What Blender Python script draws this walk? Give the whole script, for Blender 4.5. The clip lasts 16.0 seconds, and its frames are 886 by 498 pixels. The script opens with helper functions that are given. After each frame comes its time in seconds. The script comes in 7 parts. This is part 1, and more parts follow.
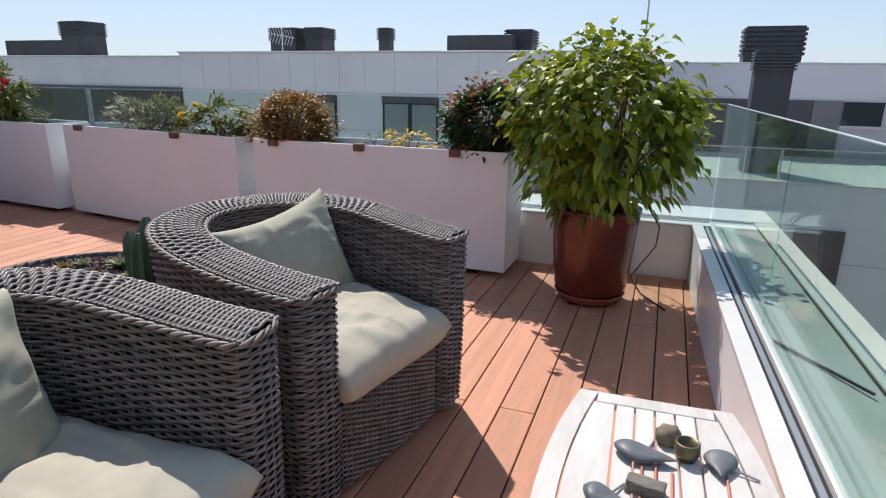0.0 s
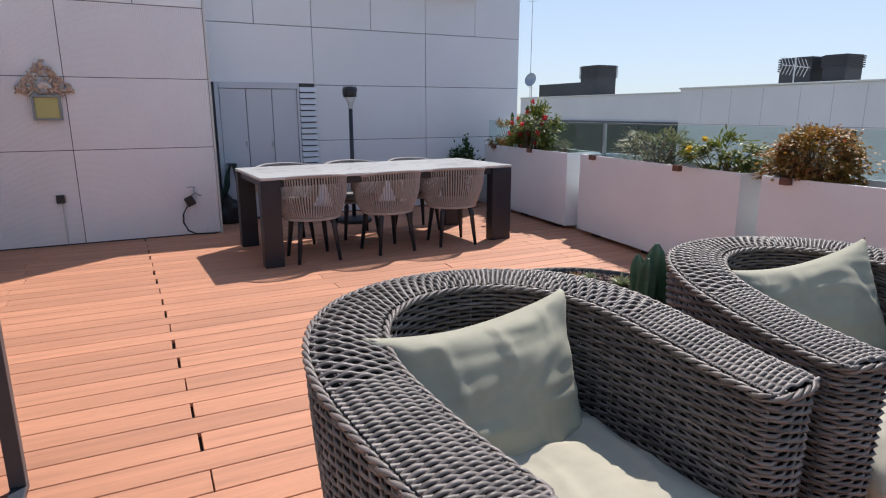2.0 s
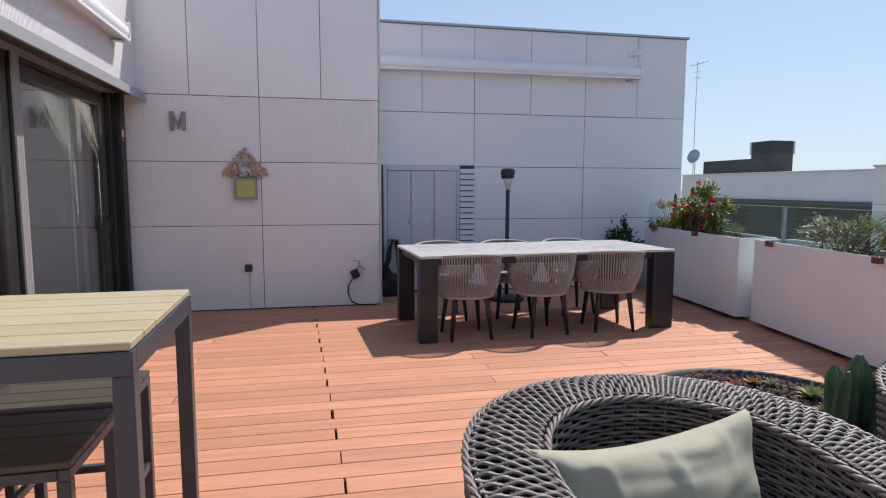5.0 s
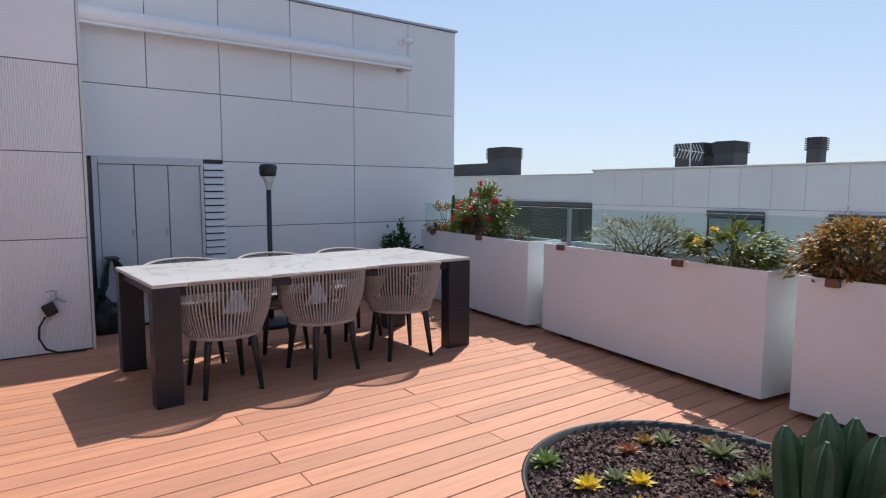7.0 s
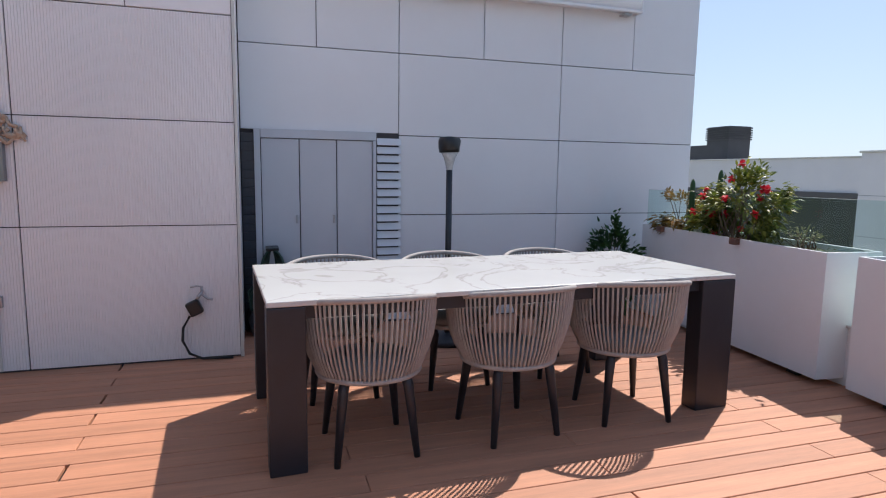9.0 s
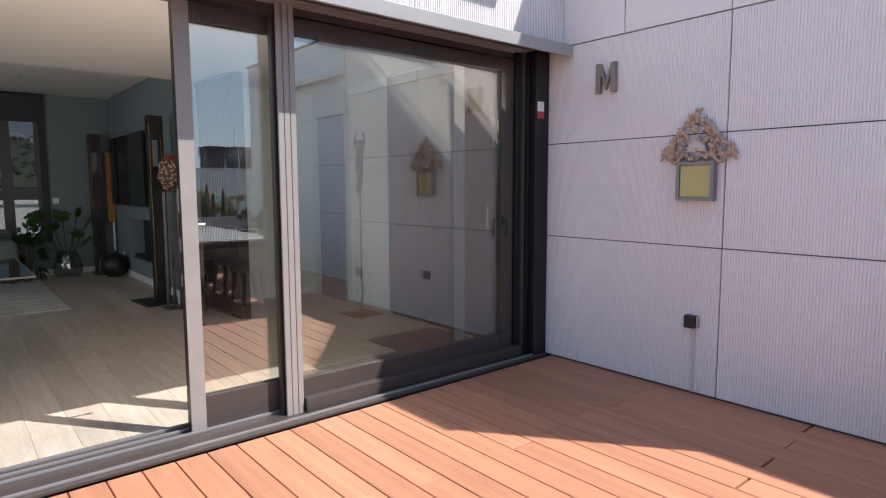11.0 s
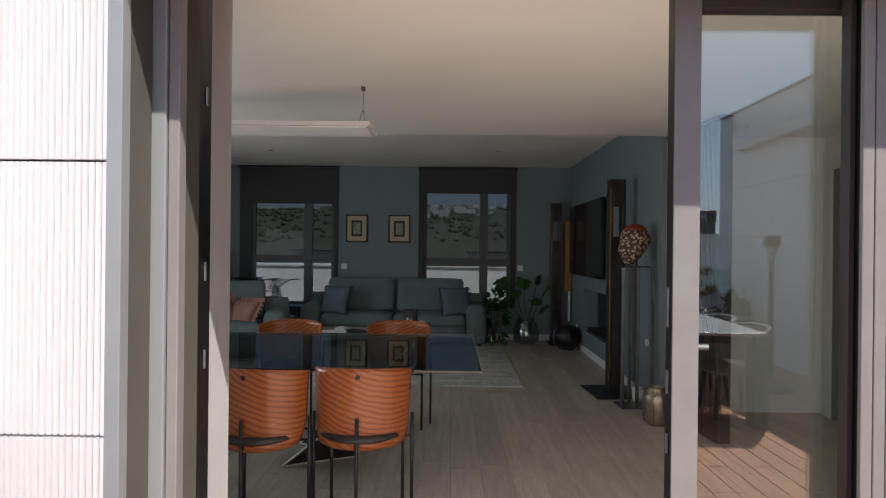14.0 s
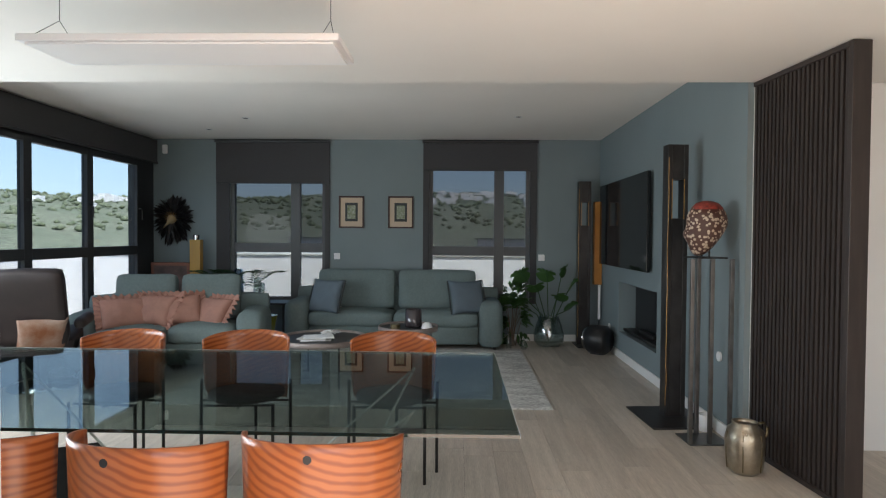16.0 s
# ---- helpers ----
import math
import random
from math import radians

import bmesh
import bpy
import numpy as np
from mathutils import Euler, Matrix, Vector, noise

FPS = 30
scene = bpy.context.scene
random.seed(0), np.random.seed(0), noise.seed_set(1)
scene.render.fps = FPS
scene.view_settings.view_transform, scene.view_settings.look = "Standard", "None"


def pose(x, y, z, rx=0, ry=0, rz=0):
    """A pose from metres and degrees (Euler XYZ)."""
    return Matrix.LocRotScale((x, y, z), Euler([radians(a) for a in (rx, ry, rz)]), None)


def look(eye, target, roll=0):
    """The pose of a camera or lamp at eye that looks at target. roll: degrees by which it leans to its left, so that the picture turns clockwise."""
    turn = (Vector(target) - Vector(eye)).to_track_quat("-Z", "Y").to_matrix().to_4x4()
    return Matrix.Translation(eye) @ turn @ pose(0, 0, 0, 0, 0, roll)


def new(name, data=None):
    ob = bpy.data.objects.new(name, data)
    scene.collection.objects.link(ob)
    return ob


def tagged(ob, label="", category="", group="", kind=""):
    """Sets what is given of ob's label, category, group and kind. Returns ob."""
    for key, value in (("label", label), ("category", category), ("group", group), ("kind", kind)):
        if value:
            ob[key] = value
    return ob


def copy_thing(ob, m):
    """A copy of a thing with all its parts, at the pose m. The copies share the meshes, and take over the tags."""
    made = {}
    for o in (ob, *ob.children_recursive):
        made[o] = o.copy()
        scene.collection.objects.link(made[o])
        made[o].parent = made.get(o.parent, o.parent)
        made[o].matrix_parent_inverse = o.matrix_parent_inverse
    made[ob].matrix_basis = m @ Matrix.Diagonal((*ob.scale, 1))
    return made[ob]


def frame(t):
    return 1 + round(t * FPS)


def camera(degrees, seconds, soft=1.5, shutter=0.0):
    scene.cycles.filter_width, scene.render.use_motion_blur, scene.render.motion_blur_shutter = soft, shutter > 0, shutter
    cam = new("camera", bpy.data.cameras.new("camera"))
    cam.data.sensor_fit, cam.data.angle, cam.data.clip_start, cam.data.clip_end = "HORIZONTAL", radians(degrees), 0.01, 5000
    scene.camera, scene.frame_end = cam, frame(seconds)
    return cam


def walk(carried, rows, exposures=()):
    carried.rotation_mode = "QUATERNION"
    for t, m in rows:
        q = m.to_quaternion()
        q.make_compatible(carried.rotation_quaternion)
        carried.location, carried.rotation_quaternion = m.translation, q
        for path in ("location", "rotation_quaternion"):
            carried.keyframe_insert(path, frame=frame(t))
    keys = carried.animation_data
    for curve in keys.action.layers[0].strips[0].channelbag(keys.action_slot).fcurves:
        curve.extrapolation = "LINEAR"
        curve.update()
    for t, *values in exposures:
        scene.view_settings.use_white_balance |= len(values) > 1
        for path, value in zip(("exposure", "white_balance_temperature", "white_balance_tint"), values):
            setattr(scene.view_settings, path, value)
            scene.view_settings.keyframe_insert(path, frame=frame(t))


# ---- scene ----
cam = camera(73.2, 16.0, soft=1.15)
PATH = [
    (0, (-0.24, 0.136, 1.301), (-0.9, 1.942, 0.753), 0.8),
    (0.5, (-0.285, 0.067, 1.285), (-1.238, 1.737, 0.734), 0.6),
    (1, (-0.319, 0.016, 1.278), (-1.557, 1.493, 0.74), 0.3),
    (1.5, (-0.344, 0.01, 1.287), (-1.854, 1.221, 0.785), 0.1),
    (2, (-0.376, 0.026, 1.297), (-2.123, 0.889, 0.847), -0.1),
    (2.5, (-0.389, -0.012, 1.32), (-2.292, 0.463, 0.93), -0.2),
    (3, (-0.38, -0.061, 1.34), (-2.35, 0.053, 1.016), -0.2),
    (3.5, (-0.369, -0.104, 1.352), (-2.35, -0.2, 1.09), -0.1),
    (4, (-0.364, -0.094, 1.356), (-2.349, -0.195, 1.135), 0.1),
    (4.5, (-0.383, -0.054, 1.359), (-2.37, 0.04, 1.155), 0.1),
    (5, (-0.414, -0.001, 1.358), (-2.36, 0.408, 1.151), 0.1),
    (5.2, (-0.454, 0.016, 1.35), (-2.368, 0.556, 1.142), 0.1),
    (7.5, (-1.953, 0.32, 1.33), (-3.547, 1.513, 1.134), 0.3),
    (8, (-2.303, 0.489, 1.315), (-3.931, 1.634, 1.113), 0.3),
    (10.5, (-3.537, 1.063, 1.299), (-5.225, 0.024, 1.033), 0.0),
    (11, (-3.668, 1.04, 1.304), (-4.951, -0.48, 1.098), -0.2),
    (11.5, (-3.752, 0.927, 1.321), (-4.586, -0.885, 1.187), -0.1),
    (12, (-3.787, 0.766, 1.363), (-4.24, -1.18, 1.29), 0.2),
    (12.5, (-3.878, 0.543, 1.397), (-4.065, -1.448, 1.361), 0.4),
    (13, (-3.926, 0.268, 1.377), (-3.964, -1.732, 1.367), 0.7),
    (13.5, (-3.932, -0.012, 1.393), (-3.91, -2.012, 1.389), 0.7),
    (14, (-3.941, -0.33, 1.411), (-3.916, -2.33, 1.41), 0.6),
    (14.5, (-3.94, -0.647, 1.388), (-3.916, -2.647, 1.387), 0.7),
    (15, (-3.909, -0.986, 1.398), (-3.883, -2.985, 1.384), 0.6),
    (15.5, (-3.932, -1.34, 1.399), (-3.894, -3.34, 1.369), 0.5),
    (16, (-3.907, -1.629, 1.403), (-3.858, -3.628, 1.359), 0.4),
]
walk(cam, [(t, look(eye, target, roll)) for t, eye, target, roll in PATH],
     [(0, 1.0, 6500, 12), (8.2, 0.97, 6500, 12), (10.5, 1.45, 6500, 12), (11.2, 1.45, 6500, 12), (12.0, 1.17, 6500, 10), (13.0, 0.92, 6500, 10), (14.0, 1.14, 6500, 10), (14.5, 1.5, 6500, 10), (15.2, 2.1, 6400, 9), (16.0, 2.45, 6350, 8)])

# ---- world and sun ----
SUN = Vector((-0.432, 0.575, 1.0)).normalized()
world = bpy.data.worlds.new("sky")
scene.world = world
world.use_nodes = True
wn = world.node_tree.nodes
sky = wn.new("ShaderNodeTexSky")
sky.sky_type = "NISHITA"
sky.sun_disc = False
sky.sun_elevation = math.asin(SUN.z)
sky.sun_rotation = math.atan2(SUN.x, SUN.y)
sky.altitude = 100
sky.air_density = 1.0
sky.dust_density = 0.35
sky.ozone_density = 2.0
wn["Background"].inputs["Strength"].default_value = 0.15
SOFT = (3.3, 4.1, 5.3)
top_, bot_, cap = (wn.new("ShaderNodeVectorMath") for _ in range(3))
top_.operation, bot_.operation, cap.operation = "MULTIPLY", "ADD", "DIVIDE"
for node in (top_, bot_):
    node.inputs[1].default_value = SOFT
    world.node_tree.links.new(sky.outputs[0], node.inputs[0])
world.node_tree.links.new(top_.outputs[0], cap.inputs[0])
world.node_tree.links.new(bot_.outputs[0], cap.inputs[1])
world.node_tree.links.new(cap.outputs[0], wn["Background"].inputs["Color"])
sun = new("sun", bpy.data.lights.new("sun", "SUN"))
sun.data.energy = 2.65
sun.data.angle = radians(0.55)
sun.data.color = (1.0, 0.95, 0.88)
sun.matrix_world = look(SUN * 30, (0, 0, 0))
# the daylight of the long side window
win = bpy.data.lights.new("window_daylight", "AREA")
win.shape, win.size, win.size_y, win.energy, win.color = "RECTANGLE", 2.9, 1.3, 20, (0.90, 0.96, 1.0)
new("window_daylight", win).matrix_world = look((0.14, -4.95, 1.20), (-5, -5.4, -0.6))
# sky and sunlit decking shining in through the sliding door
glow = bpy.data.lights.new("door_daylight", "AREA")
glow.shape, glow.size, glow.size_y, glow.energy, glow.color = "RECTANGLE", 3.7, 2.0, 9.0, (1.0, 0.86, 0.73)
new("door_daylight", glow).matrix_world = look((-5.05, -2.36, 1.14), (-5.6, -7.0, 1.8))


# ---- materials ----
def mat(name, color, rough=0.6, metal=0.0, noise_scale=0.0, amount=0.15, color2=None, bump=0.0, bump_scale=120.0,
        stretch=(1, 1, 1), spec=0.5, rand=0.0, fine=0.0):
    """A principled material: colour broken up by noise at two scales, per-object variation, and fine relief."""
    m = bpy.data.materials.new(name)
    m.use_nodes = True
    nt = m.node_tree
    n, ln = nt.nodes, nt.links
    p = n["Principled BSDF"]
    p.inputs["Roughness"].default_value = rough
    p.inputs["Metallic"].default_value = metal
    p.inputs["Specular IOR Level"].default_value = spec
    c1 = (*color, 1)
    if not noise_scale and not rand:
        p.inputs["Base Color"].default_value = c1
    else:
        tc = n.new("ShaderNodeTexCoord")
        mp = n.new("ShaderNodeMapping")
        mp.inputs["Scale"].default_value = stretch
        ln.new(tc.outputs["Object"], mp.inputs["Vector"])
        info = n.new("ShaderNodeObjectInfo")
        add = n.new("ShaderNodeVectorMath")
        add.operation = "ADD"
        ln.new(mp.outputs[0], add.inputs[0])
        sc = n.new("ShaderNodeVectorMath")
        sc.operation = "SCALE"
        sc.inputs[0].default_value = (17.0, 9.0, 5.0)
        ln.new(info.outputs["Random"], sc.inputs["Scale"])
        ln.new(sc.outputs[0], add.inputs[1])
        t1 = n.new("ShaderNodeTexNoise")
        t1.inputs["Scale"].default_value = noise_scale or 1.0
        t1.inputs["Detail"].default_value = 6
        t1.inputs["Roughness"].default_value = 0.6
        ln.new(add.outputs[0], t1.inputs["Vector"])
        ramp = n.new("ShaderNodeValToRGB")
        c2 = (*(color2 or tuple(min(1, c * (1 + amount)) for c in color)), 1)
        c0 = c1 if color2 else (*(c * (1 - amount) for c in color), 1)
        ramp.color_ramp.elements[0].color, ramp.color_ramp.elements[1].color = c0, c2
        ramp.color_ramp.elements[0].position, ramp.color_ramp.elements[1].position = 0.3, 0.7
        ln.new(t1.outputs[0], ramp.inputs[0])
        out = ramp.outputs[0]
        if fine:
            t3 = n.new("ShaderNodeTexNoise")
            t3.inputs["Scale"].default_value = noise_scale * 9
            t3.inputs["Detail"].default_value = 4
            ln.new(add.outputs[0], t3.inputs["Vector"])
            r3 = n.new("ShaderNodeMapRange")
            r3.inputs[1].default_value, r3.inputs[2].default_value = 0.3, 0.7
            r3.inputs[3].default_value, r3.inputs[4].default_value = 1 - fine, 1 + fine
            ln.new(t3.outputs[0], r3.inputs[0])
            mx = n.new("ShaderNodeVectorMath")
            mx.operation = "SCALE"
            ln.new(out, mx.inputs[0])
            ln.new(r3.outputs[0], mx.inputs["Scale"])
            out = mx.outputs[0]
        if rand:
            mr = n.new("ShaderNodeMapRange")
            mr.inputs[3].default_value, mr.inputs[4].default_value = 1 - rand, 1 + rand
            ln.new(info.outputs["Random"], mr.inputs[0])
            mx = n.new("ShaderNodeVectorMath")
            mx.operation = "SCALE"
            ln.new(out, mx.inputs[0])
            ln.new(mr.outputs[0], mx.inputs["Scale"])
            out = mx.outputs[0]
        ln.new(out, p.inputs["Base Color"])
        rr = n.new("ShaderNodeMapRange")
        rr.inputs[3].default_value, rr.inputs[4].default_value = max(0.02, rough - 0.08), min(1, rough + 0.08)
        ln.new(t1.outputs[0], rr.inputs[0])
        ln.new(rr.outputs[0], p.inputs["Roughness"])
    if bump:
        tc2 = n.new("ShaderNodeTexCoord")
        mp2 = n.new("ShaderNodeMapping")
        mp2.inputs["Scale"].default_value = stretch
        ln.new(tc2.outputs["Object"], mp2.inputs["Vector"])
        t2 = n.new("ShaderNodeTexNoise")
        t2.inputs["Scale"].default_value = bump_scale
        t2.inputs["Detail"].default_value = 3
        ln.new(mp2.outputs[0], t2.inputs["Vector"])
        b = n.new("ShaderNodeBump")
        b.inputs["Strength"].default_value = bump
        b.inputs["Distance"].default_value = 0.002
        ln.new(t2.outputs[0], b.inputs["Height"])
        ln.new(b.outputs[0], p.inputs["Normal"])
    return m


def glass(name, tint=(0.93, 0.97, 0.95), gloss=0.09):
    """A thin pane: clear, with a mirror share that grows towards grazing angles."""
    m = bpy.data.materials.new(name)
    m.use_nodes = True
    n, ln = m.node_tree.nodes, m.node_tree.links
    n.remove(n["Principled BSDF"])
    tr, gl, mix, lw = (n.new("ShaderNode" + k) for k in ("BsdfTransparent", "BsdfGlossy", "MixShader", "LayerWeight"))
    tr.inputs[0].default_value = (*tint, 1)
    gl.inputs["Roughness"].default_value = 0.0
    pw = n.new("ShaderNodeMath")
    pw.operation = "POWER"
    pw.inputs[1].default_value = 5.0
    ln.new(lw.outputs["Facing"], pw.inputs[0])
    mr = n.new("ShaderNodeMapRange")
    mr.inputs[3].default_value, mr.inputs[4].default_value = gloss, 0.62
    ln.new(pw.outputs[0], mr.inputs[0])
    ln.new(mr.outputs[0], mix.inputs[0])
    ln.new(tr.outputs[0], mix.inputs[1])
    ln.new(gl.outputs[0], mix.inputs[2])
    ln.new(mix.outputs[0], n["Material Output"].inputs[0])
    return m


M_DECK = mat("composite_deck", (0.49, 0.222, 0.130), 0.62, noise_scale=1.6, amount=0.16, rand=0.10, fine=0.06, bump=0.25, bump_scale=60, stretch=(14, 0.8, 1))
M_DECKEND = mat("deck_underside", (0.03, 0.02, 0.018), 0.9)
M_PANEL = mat("clad_panel", (0.83, 0.795, 0.81), 0.42, noise_scale=0.9, amount=0.035, rand=0.015)
M_PANEL_G = mat("clad_panel_smooth", (0.74, 0.735, 0.755), 0.36, noise_scale=0.7, amount=0.04, rand=0.02)
M_JOINT = mat("joint_shadow_gap", (0.05, 0.045, 0.05), 0.8)
M_WHITE = mat("white_planter_paint", (0.77, 0.775, 0.79), 0.4, noise_scale=2.2, amount=0.035, bump=0.08, bump_scale=70)
M_RENDERW = mat("white_render", (0.72, 0.69, 0.70), 0.75, noise_scale=0.5, amount=0.05, bump=0.15)
M_COPING = mat("coping_metal", (0.60, 0.585, 0.56), 0.35, 0.0, noise_scale=3, amount=0.05)
M_CONCRETE = mat("ledge_concrete", (0.42, 0.40, 0.36), 0.8, noise_scale=3, amount=0.15, bump=0.3)
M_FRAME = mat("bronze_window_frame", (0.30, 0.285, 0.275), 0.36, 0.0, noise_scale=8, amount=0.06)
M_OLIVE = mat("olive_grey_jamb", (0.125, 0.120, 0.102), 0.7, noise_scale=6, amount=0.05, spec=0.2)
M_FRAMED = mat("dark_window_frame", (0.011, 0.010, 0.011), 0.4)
M_ALU = mat("grey_aluminium", (0.42, 0.42, 0.44), 0.35, 0.7)
M_ANTH = mat("anthracite_powder_coat", (0.019, 0.020, 0.027), 0.42, 0.0, noise_scale=9, amount=0.12, bump=0.1, bump_scale=500)
M_ANTH2 = mat("bar_frame_grey", (0.043, 0.051, 0.065), 0.4, 0.0, noise_scale=9, amount=0.1)
M_BARTOP = mat("polywood_pale_olive", (0.40, 0.345, 0.22), 0.5, noise_scale=2.5, amount=0.1, rand=0.05, stretch=(12, 1, 1), bump=0.25, bump_scale=60)
M_STOOL = mat("polywood_brown", (0.072, 0.060, 0.046), 0.5, noise_scale=2.5, amount=0.14, rand=0.12, stretch=(12, 1, 1), bump=0.25, bump_scale=60)
M_GLASS = glass("rail_glass", (0.86, 0.94, 0.92), 0.035)
M_PANE = glass("window_glass", (0.92, 0.965, 0.945), 0.21)
M_ROCK = mat("chimney_grey", (0.05, 0.05, 0.055), 0.6, noise_scale=2, amount=0.15)
M_AWN = mat("awning_white", (0.80, 0.79, 0.80), 0.35)
M_DOORG = mat("grey_door_paint", (0.54, 0.55, 0.59), 0.35, noise_scale=1.2, amount=0.05)
M_BLACK = mat("black_plastic", (0.012, 0.012, 0.013), 0.4)


# ---- building helpers ----
def part(name, bm, material, parent=None, label="", smooth=False, kind=""):
    """Links a bmesh as one mesh object, under a thing or a part."""
    me = bpy.data.meshes.new(name)
    if smooth:
        for f in bm.faces:
            f.smooth = True
    bm.to_mesh(me)
    bm.free()
    me.materials.append(material)
    ob = new(name, me)
    if parent is not None:
        ob.parent = parent
    return tagged(ob, label, kind=kind)


def share(name, me, parent, m):
    ob = new(name, me)
    ob.parent = parent
    ob.matrix_basis = m
    return ob


def thing(name, label, category, m=None, group=""):
    ob = new(name)
    ob.empty_display_size = 0.1
    ob.matrix_basis = m if m is not None else Matrix()
    return tagged(ob, label, category, group)


def box(bm, x0, y0, z0, x1, y1, z1, m=None):
    vs = [bm.verts.new(Vector((x, y, z)) if m is None else m @ Vector((x, y, z)))
          for x in (x0, x1) for y in (y0, y1) for z in (z0, z1)]
    for f in ((0, 1, 3, 2), (4, 6, 7, 5), (0, 4, 5, 1), (2, 3, 7, 6), (0, 2, 6, 4), (1, 5, 7, 3)):
        bm.faces.new([vs[i] for i in f])
    return vs


def bbox(x0, y0, z0, x1, y1, z1, bevel=0.0, seg=2, m=None):
    """A new bmesh with one box, its edges rounded."""
    bm = bmesh.new()
    box(bm, min(x0, x1), min(y0, y1), min(z0, z1), max(x0, x1), max(y0, y1), max(z0, z1), m)
    if bevel:
        bmesh.ops.bevel(bm, geom=bm.edges[:], offset=bevel, segments=seg, profile=0.5, affect="EDGES")
    bmesh.ops.recalc_face_normals(bm, faces=bm.faces)
    return bm


def lathe(profile, seg=32, m=None, bm=None, close=True):
    """A surface of revolution from (radius, height) pairs, bottom to top."""
    bm = bm or bmesh.new()
    rings = []
    for r, z in profile:
        if r < 1e-6:
            rings.append([bm.verts.new((m @ Vector((0, 0, z))) if m else (0, 0, z))])
        else:
            ring = []
            for i in range(seg):
                a = 2 * math.pi * i / seg
                v = Vector((r * math.cos(a), r * math.sin(a), z))
                ring.append(bm.verts.new(m @ v if m else v))
            rings.append(ring)
    for a, b in zip(rings, rings[1:]):
        for i in range(seg):
            j = (i + 1) % seg
            if len(a) == 1 and len(b) == 1:
                continue
            if len(a) == 1:
                bm.faces.new((a[0], b[j], b[i]))
            elif len(b) == 1:
                bm.faces.new((a[i], a[j], b[0]))
            else:
                bm.faces.new((a[i], a[j], b[j], b[i]))
    return bm


def tube(bm, pts, r, sides=6, flat=1.0, closed=False, ends=True):
    """A tube along a line of points; r may be a number or one radius a point."""
    pts = [Vector(p) for p in pts]
    n = len(pts)
    rings = []
    for i, p in enumerate(pts):
        if closed:
            d = pts[(i + 1) % n] - pts[i - 1]
        else:
            d = pts[min(i + 1, n - 1)] - pts[max(i - 1, 0)]
        if d.length < 1e-9:
            d = Vector((0, 0, 1))
        d.normalize()
        ref = Vector((0, 0, 1)) if abs(d.z) < 0.9 else Vector((1, 0, 0))
        s = d.cross(ref).normalized()
        u = s.cross(d)
        rr = r[i] if isinstance(r, (list, tuple)) else r
        rings.append([bm.verts.new(p + s * (rr * math.cos(2 * math.pi * k / sides)) + u * (rr * flat * math.sin(2 * math.pi * k / sides)))
                      for k in range(sides)])
    for i in range(n if closed else n - 1):
        a, b = rings[i], rings[(i + 1) % n]
        for k in range(sides):
            bm.faces.new((a[k], a[(k + 1) % sides], b[(k + 1) % sides], b[k]))
    if ends and not closed:
        bm.faces.new(rings[0][::-1])
        bm.faces.new(rings[-1])
    return bm


def wall(name, x0, y0, z0, x1, y1, z1, material, holes=(), axis="x"):
    """A wall box with rectangular holes (a0, a1, z0, z1) along its axis."""
    bm = bmesh.new()
    a0, a1 = (x0, x1) if axis == "x" else (y0, y1)
    cuts = sorted({a0, a1, *(h[0] for h in holes), *(h[1] for h in holes)})
    zc = sorted({z0, z1, *(h[2] for h in holes), *(h[3] for h in holes)})
    for p, q in zip(cuts, cuts[1:]):
        for r, s in zip(zc, zc[1:]):
            c, z = (p + q) / 2, (r + s) / 2
            if any(h[0] < c < h[1] and h[2] < z < h[3] for h in holes):
                continue
            if axis == "x":
                box(bm, p, y0, r, q, y1, s)
            else:
                box(bm, x0, p, r, x1, q, s)
    bmesh.ops.remove_doubles(bm, verts=bm.verts, dist=1e-5)
    seen = {}
    for f in bm.faces:
        seen.setdefault(frozenset(v.index for v in f.verts), []).append(f)
    bm.verts.index_update()
    seen = {}
    for f in list(bm.faces):
        seen.setdefault(tuple(sorted(v.index for v in f.verts)), []).append(f)
    bmesh.ops.delete(bm, geom=[f for fs in seen.values() if len(fs) > 1 for f in fs], context="FACES_ONLY")
    bmesh.ops.recalc_face_normals(bm, faces=bm.faces)
    return part(name, bm, material, kind="structure")


def rib_panel(width, height, depth=0.012, pitch=0.0170, ribbed=True):
    """A cladding panel in the plane y-z, facing +x, with vertical ribs."""
    bm = bmesh.new()
    if not ribbed:
        return bbox(-0.012, 0, 0, depth * 0.6, width, height, 0.002, 1)
    n = max(2, round(width / pitch))
    p = width / n
    prof = [(0.0, 0.0)]
    for i in range(n):
        y = i * p
        prof += [(0.0, y + p * 0.27), (depth, y + p * 0.38), (depth, y + p * 0.92), (0.0, y + p)]
    a = [bm.verts.new((x, y, 0)) for x, y in prof]
    b = [bm.verts.new((x, y, height)) for x, y in prof]
    for i in range(len(prof) - 1):
        bm.faces.new((a[i], a[i + 1], b[i + 1], b[i]))
    c = [bm.verts.new(v) for v in ((-0.012, 0, 0), (-0.012, width, 0), (-0.012, 0, height), (-0.012, width, height))]
    bm.faces.new((a[0], b[0], c[2], c[0]))
    bm.faces.new((a[-1], c[1], c[3], b[-1]))
    bm.faces.new([c[0], c[1]] + a[::-1])
    bm.faces.new([c[3], c[2]] + b)
    return bm


